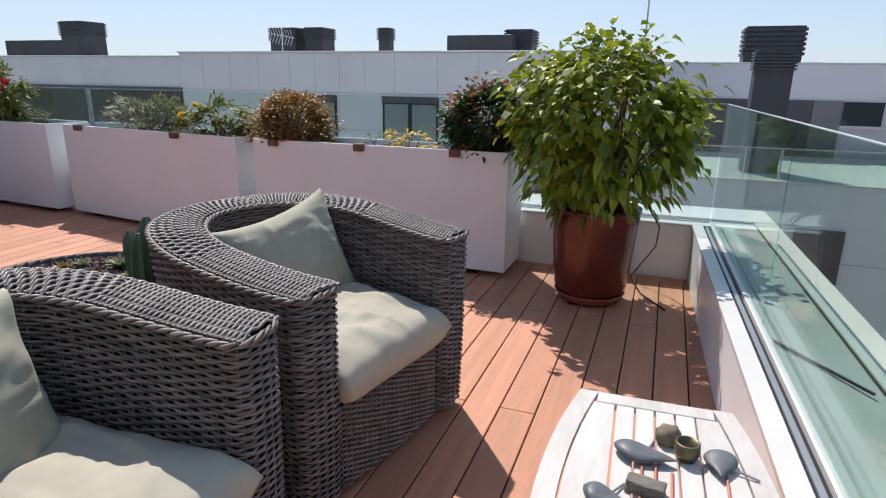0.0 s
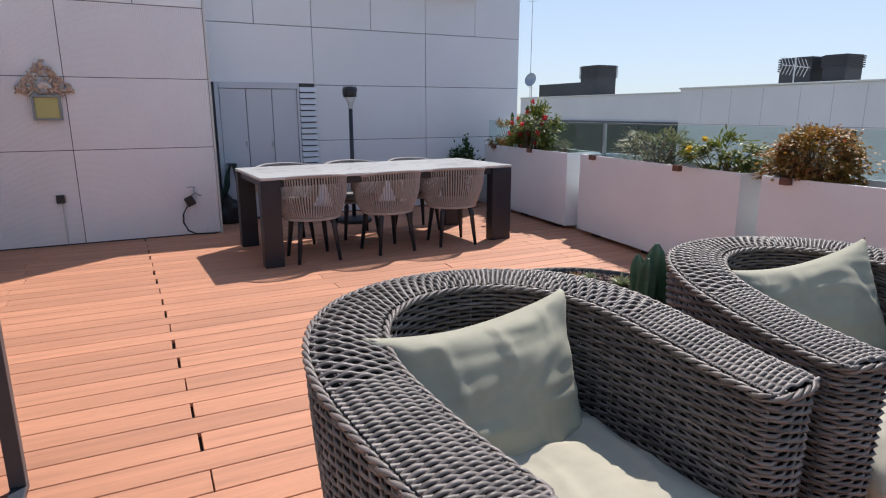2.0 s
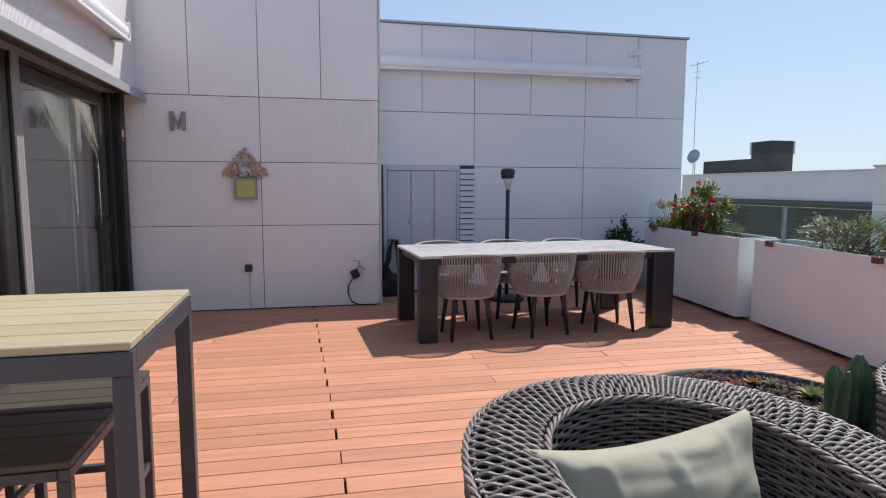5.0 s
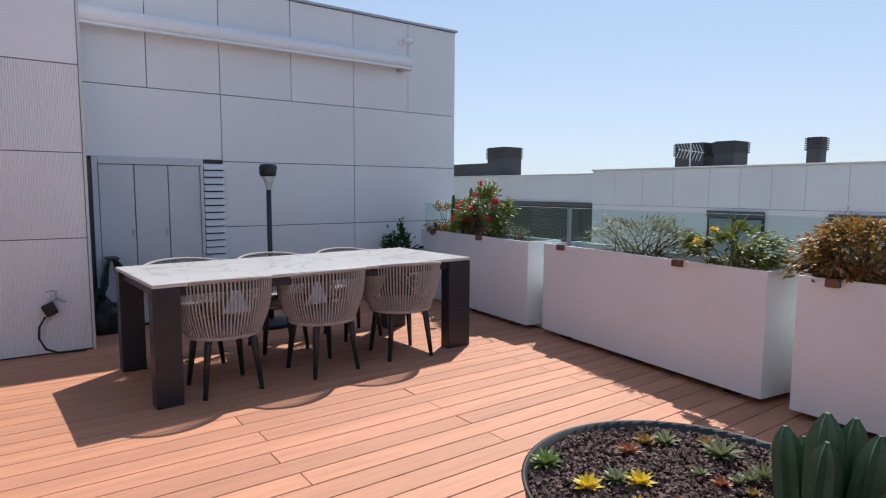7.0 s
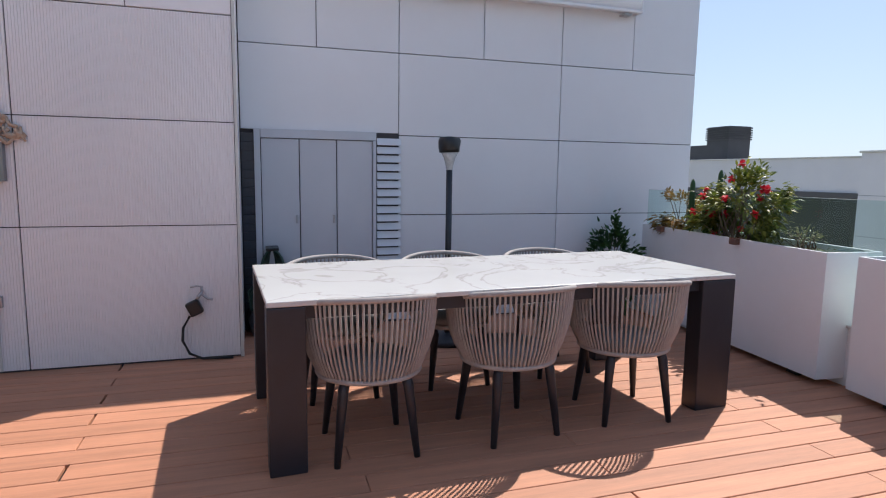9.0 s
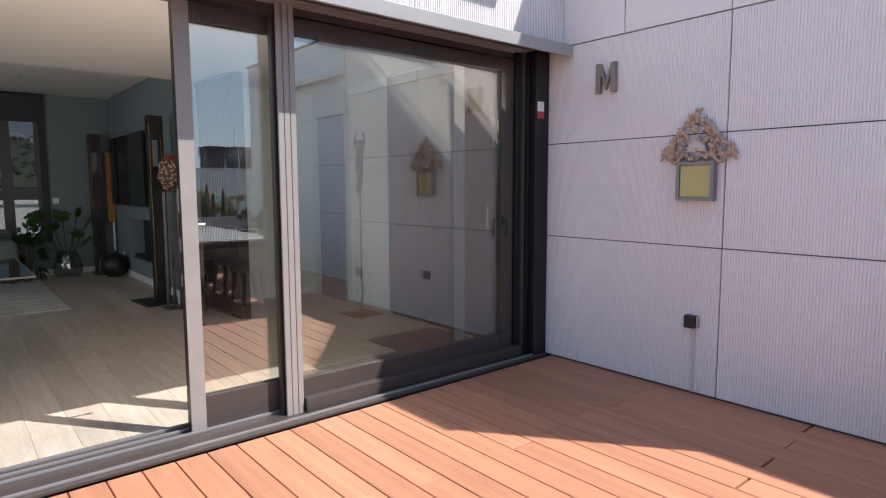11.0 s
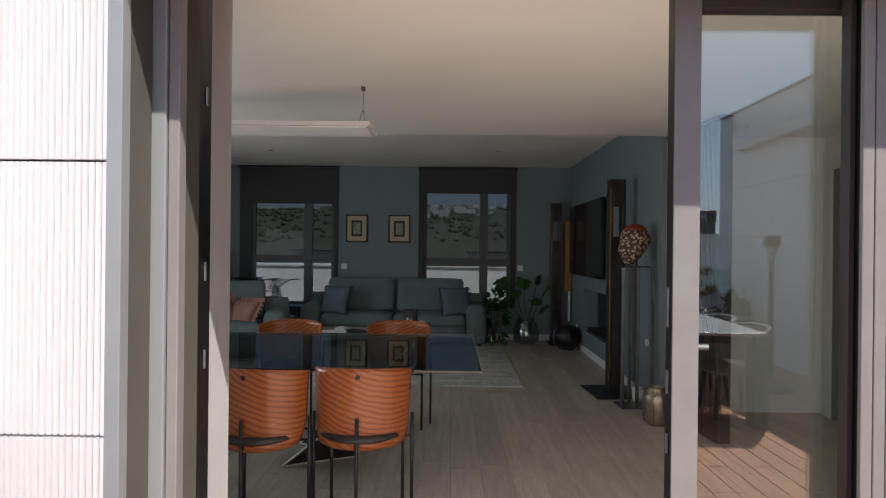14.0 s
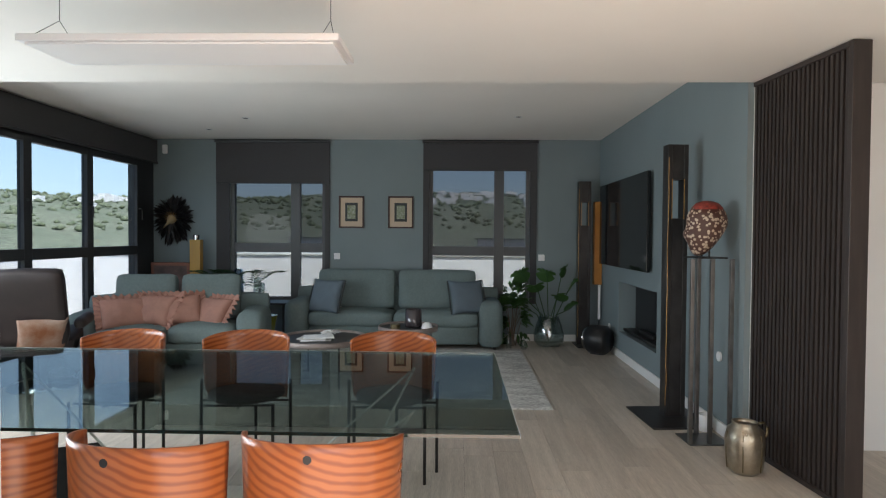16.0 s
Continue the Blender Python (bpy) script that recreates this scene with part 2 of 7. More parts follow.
def raw_part(name, verts, faces, material, parent, label="", kind="", smooth=True):
    me = bpy.data.meshes.new(name)
    me.from_pydata([tuple(v) for v in verts], [], faces)
    if smooth:
        me.polygons.foreach_set("use_smooth", [True] * len(me.polygons))
    me.materials.append(material)
    ob = new(name, me)
    ob.parent = parent
    return tagged(ob, label, kind=kind)

# ---- structure of the terrace ----
XM, XG, YF, YI, YB, XL, XR = -7.23, -7.95, -1.82, -2.40, -9.65, 0.23, -5.80
floor = part("floor", bbox(-8.1, -2.14, -0.30, 0.4, 5.0, -0.03), M_DECKEND, kind="structure")
wall_m = wall("wall_west", XM - 0.9, -2.45, -0.3, XM - 0.012, 0.688, 3.5, M_JOINT)
wall_g = wall("wall_north_west", XG - 0.3, 0.69, -0.3, XG - 0.012, 4.985, 3.36, M_JOINT)
wall_f = wall("wall_facade", -7.242, YI, -0.3, 1.6, YF - 0.012, 3.5, M_JOINT, [(-7.24, -3.088, -0.3, 2.335)])
part("roof", bbox(-8.2, -10.0, 3.505, 1.6, YF - 0.02, 3.56), M_RENDERW, kind="structure")
part("roof_edge", bbox(-8.26, 0.62, 3.362, XG + 0.03, 5.01, 3.39, 0.003), M_ALU, wall_g)
part("roof_edge", bbox(-8.16, YF, 3.502, XM + 0.03, 0.72, 3.53, 0.003), M_ALU, wall_m)
part("corner_trim", bbox(XM - 0.03, 0.69, 0, XM + 0.012, 0.712, 3.5, 0.002), M_COPING, wall_m)
part("return_panel", bbox(XG, 0.695, 0.0, XM - 0.032, 0.705, 3.5), M_PANEL, wall_m)


def panels(parent, spans, zs, place, ribbed, material, gap=0.007, depth=0.016):
    for a0, a1 in spans:
        for z0, z1 in zip(zs, zs[1:]):
            ob = part("panel", rib_panel(a1 - a0 - gap, z1 - z0 - gap, depth, ribbed=ribbed), material, parent)
            ob.matrix_basis = place(a0 + gap / 2, z0 + gap / 2)


at_m = lambda a, z: pose(XM - 0.004, a, z)
at_g = lambda a, z: pose(XG - 0.004, a, z)
at_f = lambda a, z: pose(a, YF - 0.004, z, 0, 0, 90)
panels(wall_m, [(-1.99, -0.596), (-0.596, 0.69)], [0.01, 0.932, 1.622, 2.315], at_m, True, M_PANEL, depth=0.005)
panels(wall_m, [(-1.99, -1.30), (-1.30, -0.596), (-0.596, 0.06), (0.06, 0.69)], [2.315, 3.5], at_m, False, M_PANEL)
panels(wall_g, [(0.71, 1.99)], [1.63, 2.295], at_g, False, M_PANEL_G)
panels(wall_g, [(1.99, 3.51), (3.51, 4.985)], [0.01, 0.94, 1.617, 2.295], at_g, False, M_PANEL_G)
panels(wall_g, [(0.71, 1.31), (1.31, 1.99), (1.99, 2.75), (2.75, 3.51), (3.51, 4.26), (4.26, 4.985)], [2.295, 3.36], at_g, False, M_PANEL_G)
# facade: the local y of a panel runs towards -x after the quarter turn
for x0, x1 in ((-3.085, -1.70), (-1.70, -0.33), (-0.33, 1.04)):
    panels(wall_f, [(0, x1 - x0)], [0.01, 0.932, 1.622, 2.315, 3.5], lambda a, z, x=x1: pose(x - a, YF - 0.004, z, 0, 0, 90), True, M_PANEL)
for x0, x1 in ((-7.22, -5.86), (-5.86, -4.46), (-4.46, -3.085)):
    panels(wall_f, [(0, x1 - x0)], [2.318, 3.5], lambda a, z, x=x1: pose(x - a, YF - 0.004, z, 0, 0, 90), True, M_PANEL)

# ---- parapets, ledge and glass rail ----
PARA = 0.39
M_LEDGE = mat("cream_ledge", (0.40, 0.405, 0.35), 0.7, noise_scale=3, amount=0.08, bump=0.2)
parapet = wall("parapet_east", 0.0, -1.8, -6.0, 0.51, 5.0, PARA - 0.02, M_WHITE)
parapet_n = wall("parapet_north", -7.95, 4.36, -6.0, -0.002, 5.0, PARA - 0.02, M_WHITE)
part("coping", bbox(-0.015, -1.8, PARA - 0.018, 0.052, 4.34, PARA, 0.003), M_COPING, parapet)
part("groove", bbox(0.053, -1.8, PARA - 0.018, 0.096, 4.34, PARA - 0.014), M_FRAMED, parapet)
part("groove_rail", bbox(0.064, -1.8, PARA - 0.0135, 0.082, 4.34, PARA - 0.006), M_ALU, parapet)
M_CREAM = mat("cream_coping", (0.60, 0.575, 0.50), 0.6, noise_scale=4, amount=0.06, bump=0.2)
part("ledge_sheet", bbox(0.13, -1.8, PARA - 0.018, 0.385, 4.40, PARA - 0.012), M_LEDGE, parapet)
part("sheet_seam", bbox(0.13, -1.8, PARA - 0.0115, 0.1345, 4.40, PARA - 0.009), M_COPING, parapet)
part("outer_coping", bbox(0.394, -1.8, PARA - 0.018, 0.53, 5.0, PARA, 0.003), M_CREAM, parapet)
part("coping_joint", bbox(0.386, -1.8, PARA - 0.018, 0.3935, 4.40, PARA - 0.008), M_FRAMED, parapet)
part("coping", bbox(-7.9, 4.342, PARA - 0.018, 0.10, 4.44, PARA, 0.003), M_COPING, parapet_n)
part("coping", bbox(-7.9, 4.60, PARA - 0.018, 0.42, 5.02, PARA - 0.001, 0.003), M_COPING, parapet_n)
part("rail_channel", bbox(0.098, -1.8, PARA - 0.018, 0.128, 4.46, PARA + 0.004), M_COPING, parapet)
part("rail_channel", bbox(-7.9, 4.442, PARA - 0.018, 0.10, 4.468, PARA + 0.006), M_ALU, parapet_n)
M_RIM = mat("polished_glass_edge", (0.55, 0.62, 0.60), 0.2)
EAST = Matrix.Translation((0, 4.4, 0)) @ pose(0, 0, 0, 0, 0, 2.4) @ Matrix.Translation((0, -4.4, 0))
parapet.matrix_basis = EAST
rail_e = tagged(new("glass_railing"), "frameless clear glass balustrade clamped along the white parapet", "glass railing")
rail_e.matrix_basis = EAST
railing = tagged(new("glass_railing"), "frameless clear glass balustrade behind the row of planters", "glass railing")
for y0, y1 in ((-1.75, 0.40), (0.41, 2.57), (2.58, 4.44)):
    part("glass_pane", bbox(0.109, y0, PARA, 0.121, y1, 1.17, 0.002, 1), M_GLASS, rail_e)
    part("glass_edge", bbox(0.109, y0, 1.1705, 0.121, y1, 1.1735), M_RIM, rail_e)
for x0, x1 in ((-7.85, -5.44), (-5.41, -3.0), (-2.98, -1.0), (-0.98, 0.10)):
    part("glass_pane", bbox(x0, 4.449, PARA, x1, 4.461, 1.17, 0.002, 1), M_GLASS, railing)
    part("glass_edge", bbox(x0, 4.449, 1.1705, x1, 4.461, 1.1735), M_RIM, railing)
cable = thing("ledge_cable", "thin dark cable lying slantwise across the cream ledge", "cable")
bm = bmesh.new()
tube(bm, [(0.20, 2.49, PARA - 0.004), (0.31, 2.33, PARA - 0.004), (0.44, 2.12, PARA + 0.005)], 0.0055, 6)
part("cable", bm, M_FRAMED, cable)
part("post", bbox(-5.438, 4.44, PARA, -5.412, 4.47, 1.165), M_ALU, railing)

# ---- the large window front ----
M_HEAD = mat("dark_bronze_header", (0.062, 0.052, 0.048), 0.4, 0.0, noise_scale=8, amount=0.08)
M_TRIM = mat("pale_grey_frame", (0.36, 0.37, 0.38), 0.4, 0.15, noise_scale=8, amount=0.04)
door = new("sliding_door")
tagged(door, "bronze aluminium sliding glass door standing open onto the decking", "sliding door")
fr = M_FRAME
DT = 2.296
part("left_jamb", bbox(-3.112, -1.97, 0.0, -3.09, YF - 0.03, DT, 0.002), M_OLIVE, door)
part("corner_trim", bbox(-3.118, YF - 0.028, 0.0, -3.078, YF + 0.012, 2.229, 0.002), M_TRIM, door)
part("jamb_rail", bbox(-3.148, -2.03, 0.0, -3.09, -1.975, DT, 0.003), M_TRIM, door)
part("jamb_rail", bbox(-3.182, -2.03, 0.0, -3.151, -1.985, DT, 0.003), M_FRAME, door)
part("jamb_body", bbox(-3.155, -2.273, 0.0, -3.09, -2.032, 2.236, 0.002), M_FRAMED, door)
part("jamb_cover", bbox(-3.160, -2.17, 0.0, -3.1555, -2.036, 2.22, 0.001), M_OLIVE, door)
for z_ in (0.42, 1.02, 1.30, 1.86):
    part("latch_plate", bbox(-3.160, -2.235, z_, -3.1555, -2.222, z_ + 0.06, 0.002), M_ALU, door)
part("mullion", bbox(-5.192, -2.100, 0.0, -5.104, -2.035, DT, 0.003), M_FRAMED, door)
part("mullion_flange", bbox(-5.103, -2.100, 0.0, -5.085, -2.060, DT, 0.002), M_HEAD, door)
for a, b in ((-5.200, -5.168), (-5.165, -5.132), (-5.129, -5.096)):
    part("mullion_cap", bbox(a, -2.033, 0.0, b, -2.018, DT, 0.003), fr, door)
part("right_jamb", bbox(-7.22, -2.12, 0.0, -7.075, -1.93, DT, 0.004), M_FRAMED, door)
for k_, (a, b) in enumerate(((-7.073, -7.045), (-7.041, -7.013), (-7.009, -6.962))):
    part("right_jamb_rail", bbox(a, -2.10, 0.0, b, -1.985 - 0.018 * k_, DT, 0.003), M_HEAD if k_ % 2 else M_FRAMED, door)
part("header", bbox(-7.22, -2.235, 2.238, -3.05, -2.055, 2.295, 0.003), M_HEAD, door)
part("header_fill", bbox(-7.22, -2.235, 2.318, -3.05, YF - 0.014, 2.345), M_FRAMED, door)
for k_, y in enumerate((-2.045, -2.022, -1.999, -1.976)):
    part("header_rib", bbox(-7.07, y - 0.008, 2.276 + 0.004 * k_, -3.19, y + 0.006, 2.2955, 0.002), fr, door)
part("fascia", bbox(-7.22, -2.13, 2.297, -3.05, -1.74, 2.317, 0.003), M_HEAD, door)
part("drip_edge", bbox(-7.22, -1.738, 2.229, -3.04, -1.715, 2.312, 0.003), M_TRIM, door)
part("sill_track", bbox(-7.2, -2.30, 0.0, -3.09, -1.90, 0.018, 0.003), M_HEAD, door)
part("sill_upstand", bbox(-7.0, -2.055, 0.0185, -5.205, -1.995, 0.10, 0.004), M_HEAD, door)
for y in (-2.25, -2.18, -2.11, -1.94):
    part("track_rail", bbox(-7.2, y - 0.008, 0.0185, -3.2, y + 0.008, 0.032, 0.002), M_ALU, door)


def leaf(name, x0, x1, y, w0, w1, z0):
    """One glazed leaf with its stiles (w0, w1 wide), rails and pane."""
    for p, w in ((x0, w0), (x1 - w1, w1)):
        if w:
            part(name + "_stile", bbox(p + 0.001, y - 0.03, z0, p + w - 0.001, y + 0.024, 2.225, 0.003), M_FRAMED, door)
            # fixed leaf's cap and all rails in darker bronze, their shade put into the colour
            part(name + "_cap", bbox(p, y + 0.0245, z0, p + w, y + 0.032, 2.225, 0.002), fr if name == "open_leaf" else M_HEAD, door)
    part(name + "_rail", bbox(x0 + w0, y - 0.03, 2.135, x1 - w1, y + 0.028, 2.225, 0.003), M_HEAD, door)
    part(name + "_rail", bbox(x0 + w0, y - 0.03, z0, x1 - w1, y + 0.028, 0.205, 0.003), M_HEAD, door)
    g = part(name + "_pane", bbox(x0 + w0, y - 0.006, 0.205, x1 - w1, y + 0.006, 2.135), M_PANE, door)
    g.visible_shadow = False


leaf("open_leaf", -6.53, -4.603, -2.142, 0.095, 0.078, 0.034)
leaf("fixed_leaf", -6.955, -5.202, -2.075, 0.122, 0.0, 0.034)
bm = bmesh.new()
tube(bm, [(-6.846, -2.044, 1.06), (-6.846, -2.005, 1.06), (-6.846, -2.0, 1.04), (-6.846, -2.0, 0.93)], 0.008, 8)
box(bm, -6.858, -2.044, 1.02, -6.834, -2.040, 1.09)
part("handle", bm, M_BLACK, door)
bm = bmesh.new()
tube(bm, [(-4.645, -2.173, 1.11), (-4.645, -2.215, 1.11), (-4.665, -2.22, 1.11), (-4.755, -2.22, 1.11)], 0.010, 8)
part("inner_handle", bm, M_ALU, door)
for a, b in ((1.18, 1.30), (0.98, 1.05), (0.80, 0.86)):
    part("edge_latch", bbox(-4.6025, -2.150, a, -4.598, -2.136, b, 0.001), M_ALU, door)
tag_box = part("alarm_sticker", bbox(-7.16, -1.929, 1.86, -7.09, -1.926, 1.93), M_AWN, door, "small white and red alarm warning sticker")
M_RED = mat("red_print", (0.5, 0.06, 0.09), 0.5)
part("alarm_sticker", bbox(-7.16, -1.929, 1.81, -7.09, -1.926, 1.858), M_RED, door, "small white and red alarm warning sticker")


def awning(x0, y0, x1, y1, z, label):
    th = thing("awning", label, "awning")
    d = (Vector((x1, y1, 0)) - Vector((x0, y0, 0)))
    L, ang = d.length, math.degrees(math.atan2(d.y, d.x))
    th.matrix_basis = pose(x0, y0, z, 0, 0, ang)
    prof = [(0, -0.065)] + [(0.05 + 0.095 * math.cos(radians(k)), 0.085 * math.sin(radians(k))) for k in range(-75, 91, 15)] + [(0, 0.085)]
    bm = bmesh.new()
    a = [bm.verts.new((0, -y, zz)) for y, zz in prof]
    b = [bm.verts.new((L, -y, zz)) for y, zz in prof]
    for i in range(len(prof) - 1):
        bm.faces.new((a[i], b[i], b[i + 1], a[i + 1]))
    bm.faces.new(a)
    bm.faces.new(b[::-1])
    part("cassette", bm, M_AWN, th)
    for x in (-0.02, L):
        part("end_cap", bbox(x, -0.15, -0.09, x + 0.02, 0, 0.09, 0.006), M_AWN, th)
    part("front_bar", bbox(0.0, -0.15, -0.092, L, -0.105, -0.066, 0.008), M_AWN, th)
    part("bracket", bbox(L - 0.16, -0.12, -0.115, L - 0.08, -0.03, -0.094, 0.005), M_ALU, th)
    return th
awning(XG, 0.72, XG, 4.25, 2.88, "long white folded awning cassette on the pale clad wall").matrix_basis = pose(XG, 0.70, 2.875, 0, 0, 90)
awning(-2.0, YF, -6.6, YF, 2.78, "white folded awning cassette above the sliding door")

# ---- living room shell ----
M_OAK = mat("grey_oak_laminate", (0.41, 0.36, 0.305), 0.40, noise_scale=2.2, color2=(0.56, 0.50, 0.43), rand=0.10, fine=0.12, stretch=(11, 0.9, 1), bump=0.12, bump_scale=50)
M_SLATE = mat("slate_blue_paint", (0.19, 0.235, 0.25), 0.7, noise_scale=1.5, amount=0.05, bump=0.1, bump_scale=200)
M_CEIL = mat("ceiling_white", (0.86, 0.835, 0.79), 0.85, noise_scale=1, amount=0.02)
M_IWHITE = mat("inner_white_paint", (0.86, 0.865, 0.87), 0.7, noise_scale=1, amount=0.02)
M_SKIRT = mat("skirting_white", (0.78, 0.78, 0.78), 0.4)
M_CHAR = mat("charcoal_frame", (0.028, 0.03, 0.033), 0.45)
M_SLAT = mat("dark_wood_slat", (0.030, 0.023, 0.021), 0.5, noise_scale=4, amount=0.25, stretch=(8, 8, 1))
M_WIN = glass("house_window_glass", (0.62, 0.65, 0.66), 0.03)
M_WINS = glass("screened_window_glass", (0.27, 0.28, 0.29), 0.006)
M_WINL = glass("lower_window_glass", (0.46, 0.48, 0.48), 0.01)
M_SCREEN = mat("roller_screen", (0.055, 0.055, 0.058), 0.8, noise_scale=30, amount=0.08, bump=0.3, bump_scale=400)
floor_in = part("floor_inside", bbox(-7.3, YB - 0.3, -0.3, 0.36, -2.14, -0.012), M_DECKEND, kind="structure")
wall_b = wall("wall_back", -7.3, YB - 0.25, -0.3, 0.5, YB, 3.5, M_SLATE, [(-2.12, -0.82, 0.50, 2.45), (-4.87, -3.52, 0.50, 2.45)])
wall_l = wall("wall_window_side", XL, YB, -0.3, XL + 0.12, YI, 3.5, M_CHAR, [(-9.24, -3.3, 0.42, 2.34)], axis="y")
wall_r = wall("wall_media", XR - 0.25, YB, -0.3, XR, -5.60, 3.5, M_SLATE, [(-8.66, -7.32, 0.30, 0.88)], axis="y")
part("fireplace_box", bbox(XR - 0.24, -8.66, 0.30, XR - 0.2, -7.32, 0.88), M_BLACK, wall_r)
part("wall_hall_end", bbox(-7.3, -5.75, -0.3, XR - 0.252, -5.62, 2.7), M_IWHITE, kind="structure")
wall_h = wall("wall_hall", -7.36, -5.62, -0.3, -7.22, YI, 2.7, M_IWHITE, axis="y")
part("ceiling", bbox(-7.3, -5.60, 2.42, XL, YI, 2.5), M_CEIL, kind="structure")
part("ceiling_lounge", bbox(-7.3, YB, 2.69, XL, -5.602, 2.78), M_CEIL, kind="structure")
part("ceiling_step", bbox(-7.3, -5.66, 2.50, XL, -5.60, 2.69), M_CEIL, kind="structure")
# inner white darkened on the reveal alone, to hold its shade
part("inner_reveal", bbox(-3.140, -2.49, 0.0, -2.9, -2.275, 2.41), mat("inner_white_shaded", (0.56, 0.55, 0.545), 0.8, noise_scale=3, amount=0.04, bump=0.1), kind="structure")
part("inner_reveal", bbox(-3.049, -2.724, 0.0, -2.9, -2.4925, 2.41), bpy.data.materials["inner_white_shaded"], kind="structure")
part("inner_wall", bbox(-2.898, -2.42, 0.0, XL, -2.402, 2.42), M_IWHITE, kind="structure")
part("skirting", bbox(-5.6, YB, 0.0, XL, YB + 0.015, 0.09, 0.003), M_SKIRT, wall_b)
part("skirting", bbox(XR, YB + 0.02, 0.0, XR + 0.015, -5.62, 0.09, 0.003), M_SKIRT, wall_r)
part("skirting", bbox(-7.22, -5.6, 0.0, -7.205, -2.45, 0.08, 0.003), M_SKIRT, wall_h)


def house_window(name, x0, x1, z0, z1, xm, zt, shade, sx0, sx1, sz):
    w = new(name)
    tagged(w, kind="structure")
    f = 0.06
    y0, y1 = YB - 0.10, YB - 0.03
    for a, b in ((x0, x0 + 0.05), (x1 - 0.05, x1), (xm - 0.065, xm + 0.065)):
        part("frame_post", bbox(a, y0, z0, b, y1, z1, 0.004), M_SCREENF, w)
    for a, b in ((x0 + 0.05, xm - 0.065), (xm + 0.065, x1 - 0.05)):
        for p, q in ((z0, z0 + 0.06), (zt - 0.062, zt + 0.062), (z1 - 0.05, z1)):
            part("frame_rail", bbox(a, y0, p, b, y1, q, 0.004), M_SCREENF, w)
        for p, q in ((z0 + 0.06, zt - 0.062), (zt + 0.062, z1 - 0.05)):
            g = part("pane", bbox(a, YB - 0.07, p, b, YB - 0.062, q), M_WINS if p > 1 else M_WINL, w)
            g.visible_shadow = False
    part("surround", bbox(sx0, YB, z0 - 0.0, x0 + 0.0, YB + 0.02, sz), M_SCREEN, w)
    part("surround", bbox(x1, YB, z0 - 0.0, sx1, YB + 0.02, sz), M_SCREEN, w)
    blind = thing("roller_blind", "charcoal fabric roller blind let part way down over the window", "roller blind", pose(0, 0, 0))
    part("fabric", bbox(sx0, YB + 0.026, shade, sx1, YB + 0.030, 2.64), M_SCREEN, blind)
    part("hem_bar", bbox(sx0, YB + 0.020, shade - 0.02, sx1, YB + 0.036, shade, 0.004), M_CHAR, blind)
    bm = bmesh.new()
    tube(bm, [(sx0 - 0.01, YB + 0.045, 2.66), (sx1 + 0.01, YB + 0.045, 2.66)], 0.022, 10)
    part("roller", bm, M_CHAR, blind)


M_SCREENF = mat("window_frame_slate", (0.075, 0.08, 0.085), 0.5)
house_window("window_1", -2.12, -0.82, 0.50, 2.45, -1.705, 1.227, 2.11, -2.18, -0.64, 2.64)
house_window("window_2", -4.87, -3.52, 0.50, 2.45, -4.46, 1.20, 2.29, -4.96, -3.44, 2.64)
w3 = new("window_3")
tagged(w3, kind="structure")
ys = [-9.24, -8.21, -7.24, -6.25, -5.26, -4.28, -3.3]
for y in ys:
    part("frame_post", bbox(XL - 0.03, y - 0.055, 0.42, XL + 0.04, y + 0.055, 2.34, 0.004), M_CHAR, w3)
for a, b in zip(ys, ys[1:]):
    for p, q in ((0.42, 0.50), (1.14, 1.25), (2.28, 2.34)):
        part("frame_rail", bbox(XL - 0.03, a + 0.055, p, XL + 0.04, b - 0.055, q, 0.004), M_CHAR, w3)
    for p, q in ((0.50, 1.14), (1.25, 2.28)):
        g = part("pane", bbox(XL + 0.004, a + 0.055, p, XL + 0.010, b - 0.055, q), M_WIN, w3)
        g.visible_shadow = False
    bm = bmesh.new()
    tube(bm, [(XL - 0.03, a + 0.02, 1.72), (XL - 0.07, a + 0.02, 1.72), (XL - 0.075, a + 0.02, 1.70), (XL - 0.075, a + 0.02, 1.58)], 0.009)
    part("handle", bm, M_BLACK, w3)
bl = thing("roller_blind", "black roller blind rolled up above the long side window", "roller blind")
part("fabric", bbox(XL - 0.08, YB + 0.05, 2.36, XL - 0.07, -3.2, 2.66), M_SCREEN, bl)
bm = bmesh.new()
tube(bm, [(XL - 0.075, YB + 0.04, 2.36), (XL - 0.075, -3.2, 2.36)], 0.014, 8)
part("hem_bar", bm, M_CHAR, bl)

# ---- neighbouring roofs and distance ----
M_GROUND = mat("dry_ground", (0.16, 0.17, 0.10), 0.95, noise_scale=0.02, color2=(0.25, 0.23, 0.17))
M_HILL = mat("wooded_hill", (0.13, 0.148, 0.095), 0.95, noise_scale=0.03, color2=(0.20, 0.20, 0.145), fine=0.3)
M_DARKG = mat("dark_window_glass", (0.03, 0.04, 0.045), 0.06, spec=0.9)
M_GREYP = mat("mid_grey_cladding", (0.22, 0.21, 0.21), 0.6, noise_scale=1, amount=0.06)
M_DARKP = mat("dark_grey_cladding", (0.085, 0.08, 0.085), 0.5, noise_scale=1, amount=0.08)
ground = part("ground", bbox(-2500, -2500, -12.5, 2500, 2500, -12.0), M_GROUND, kind="structure")


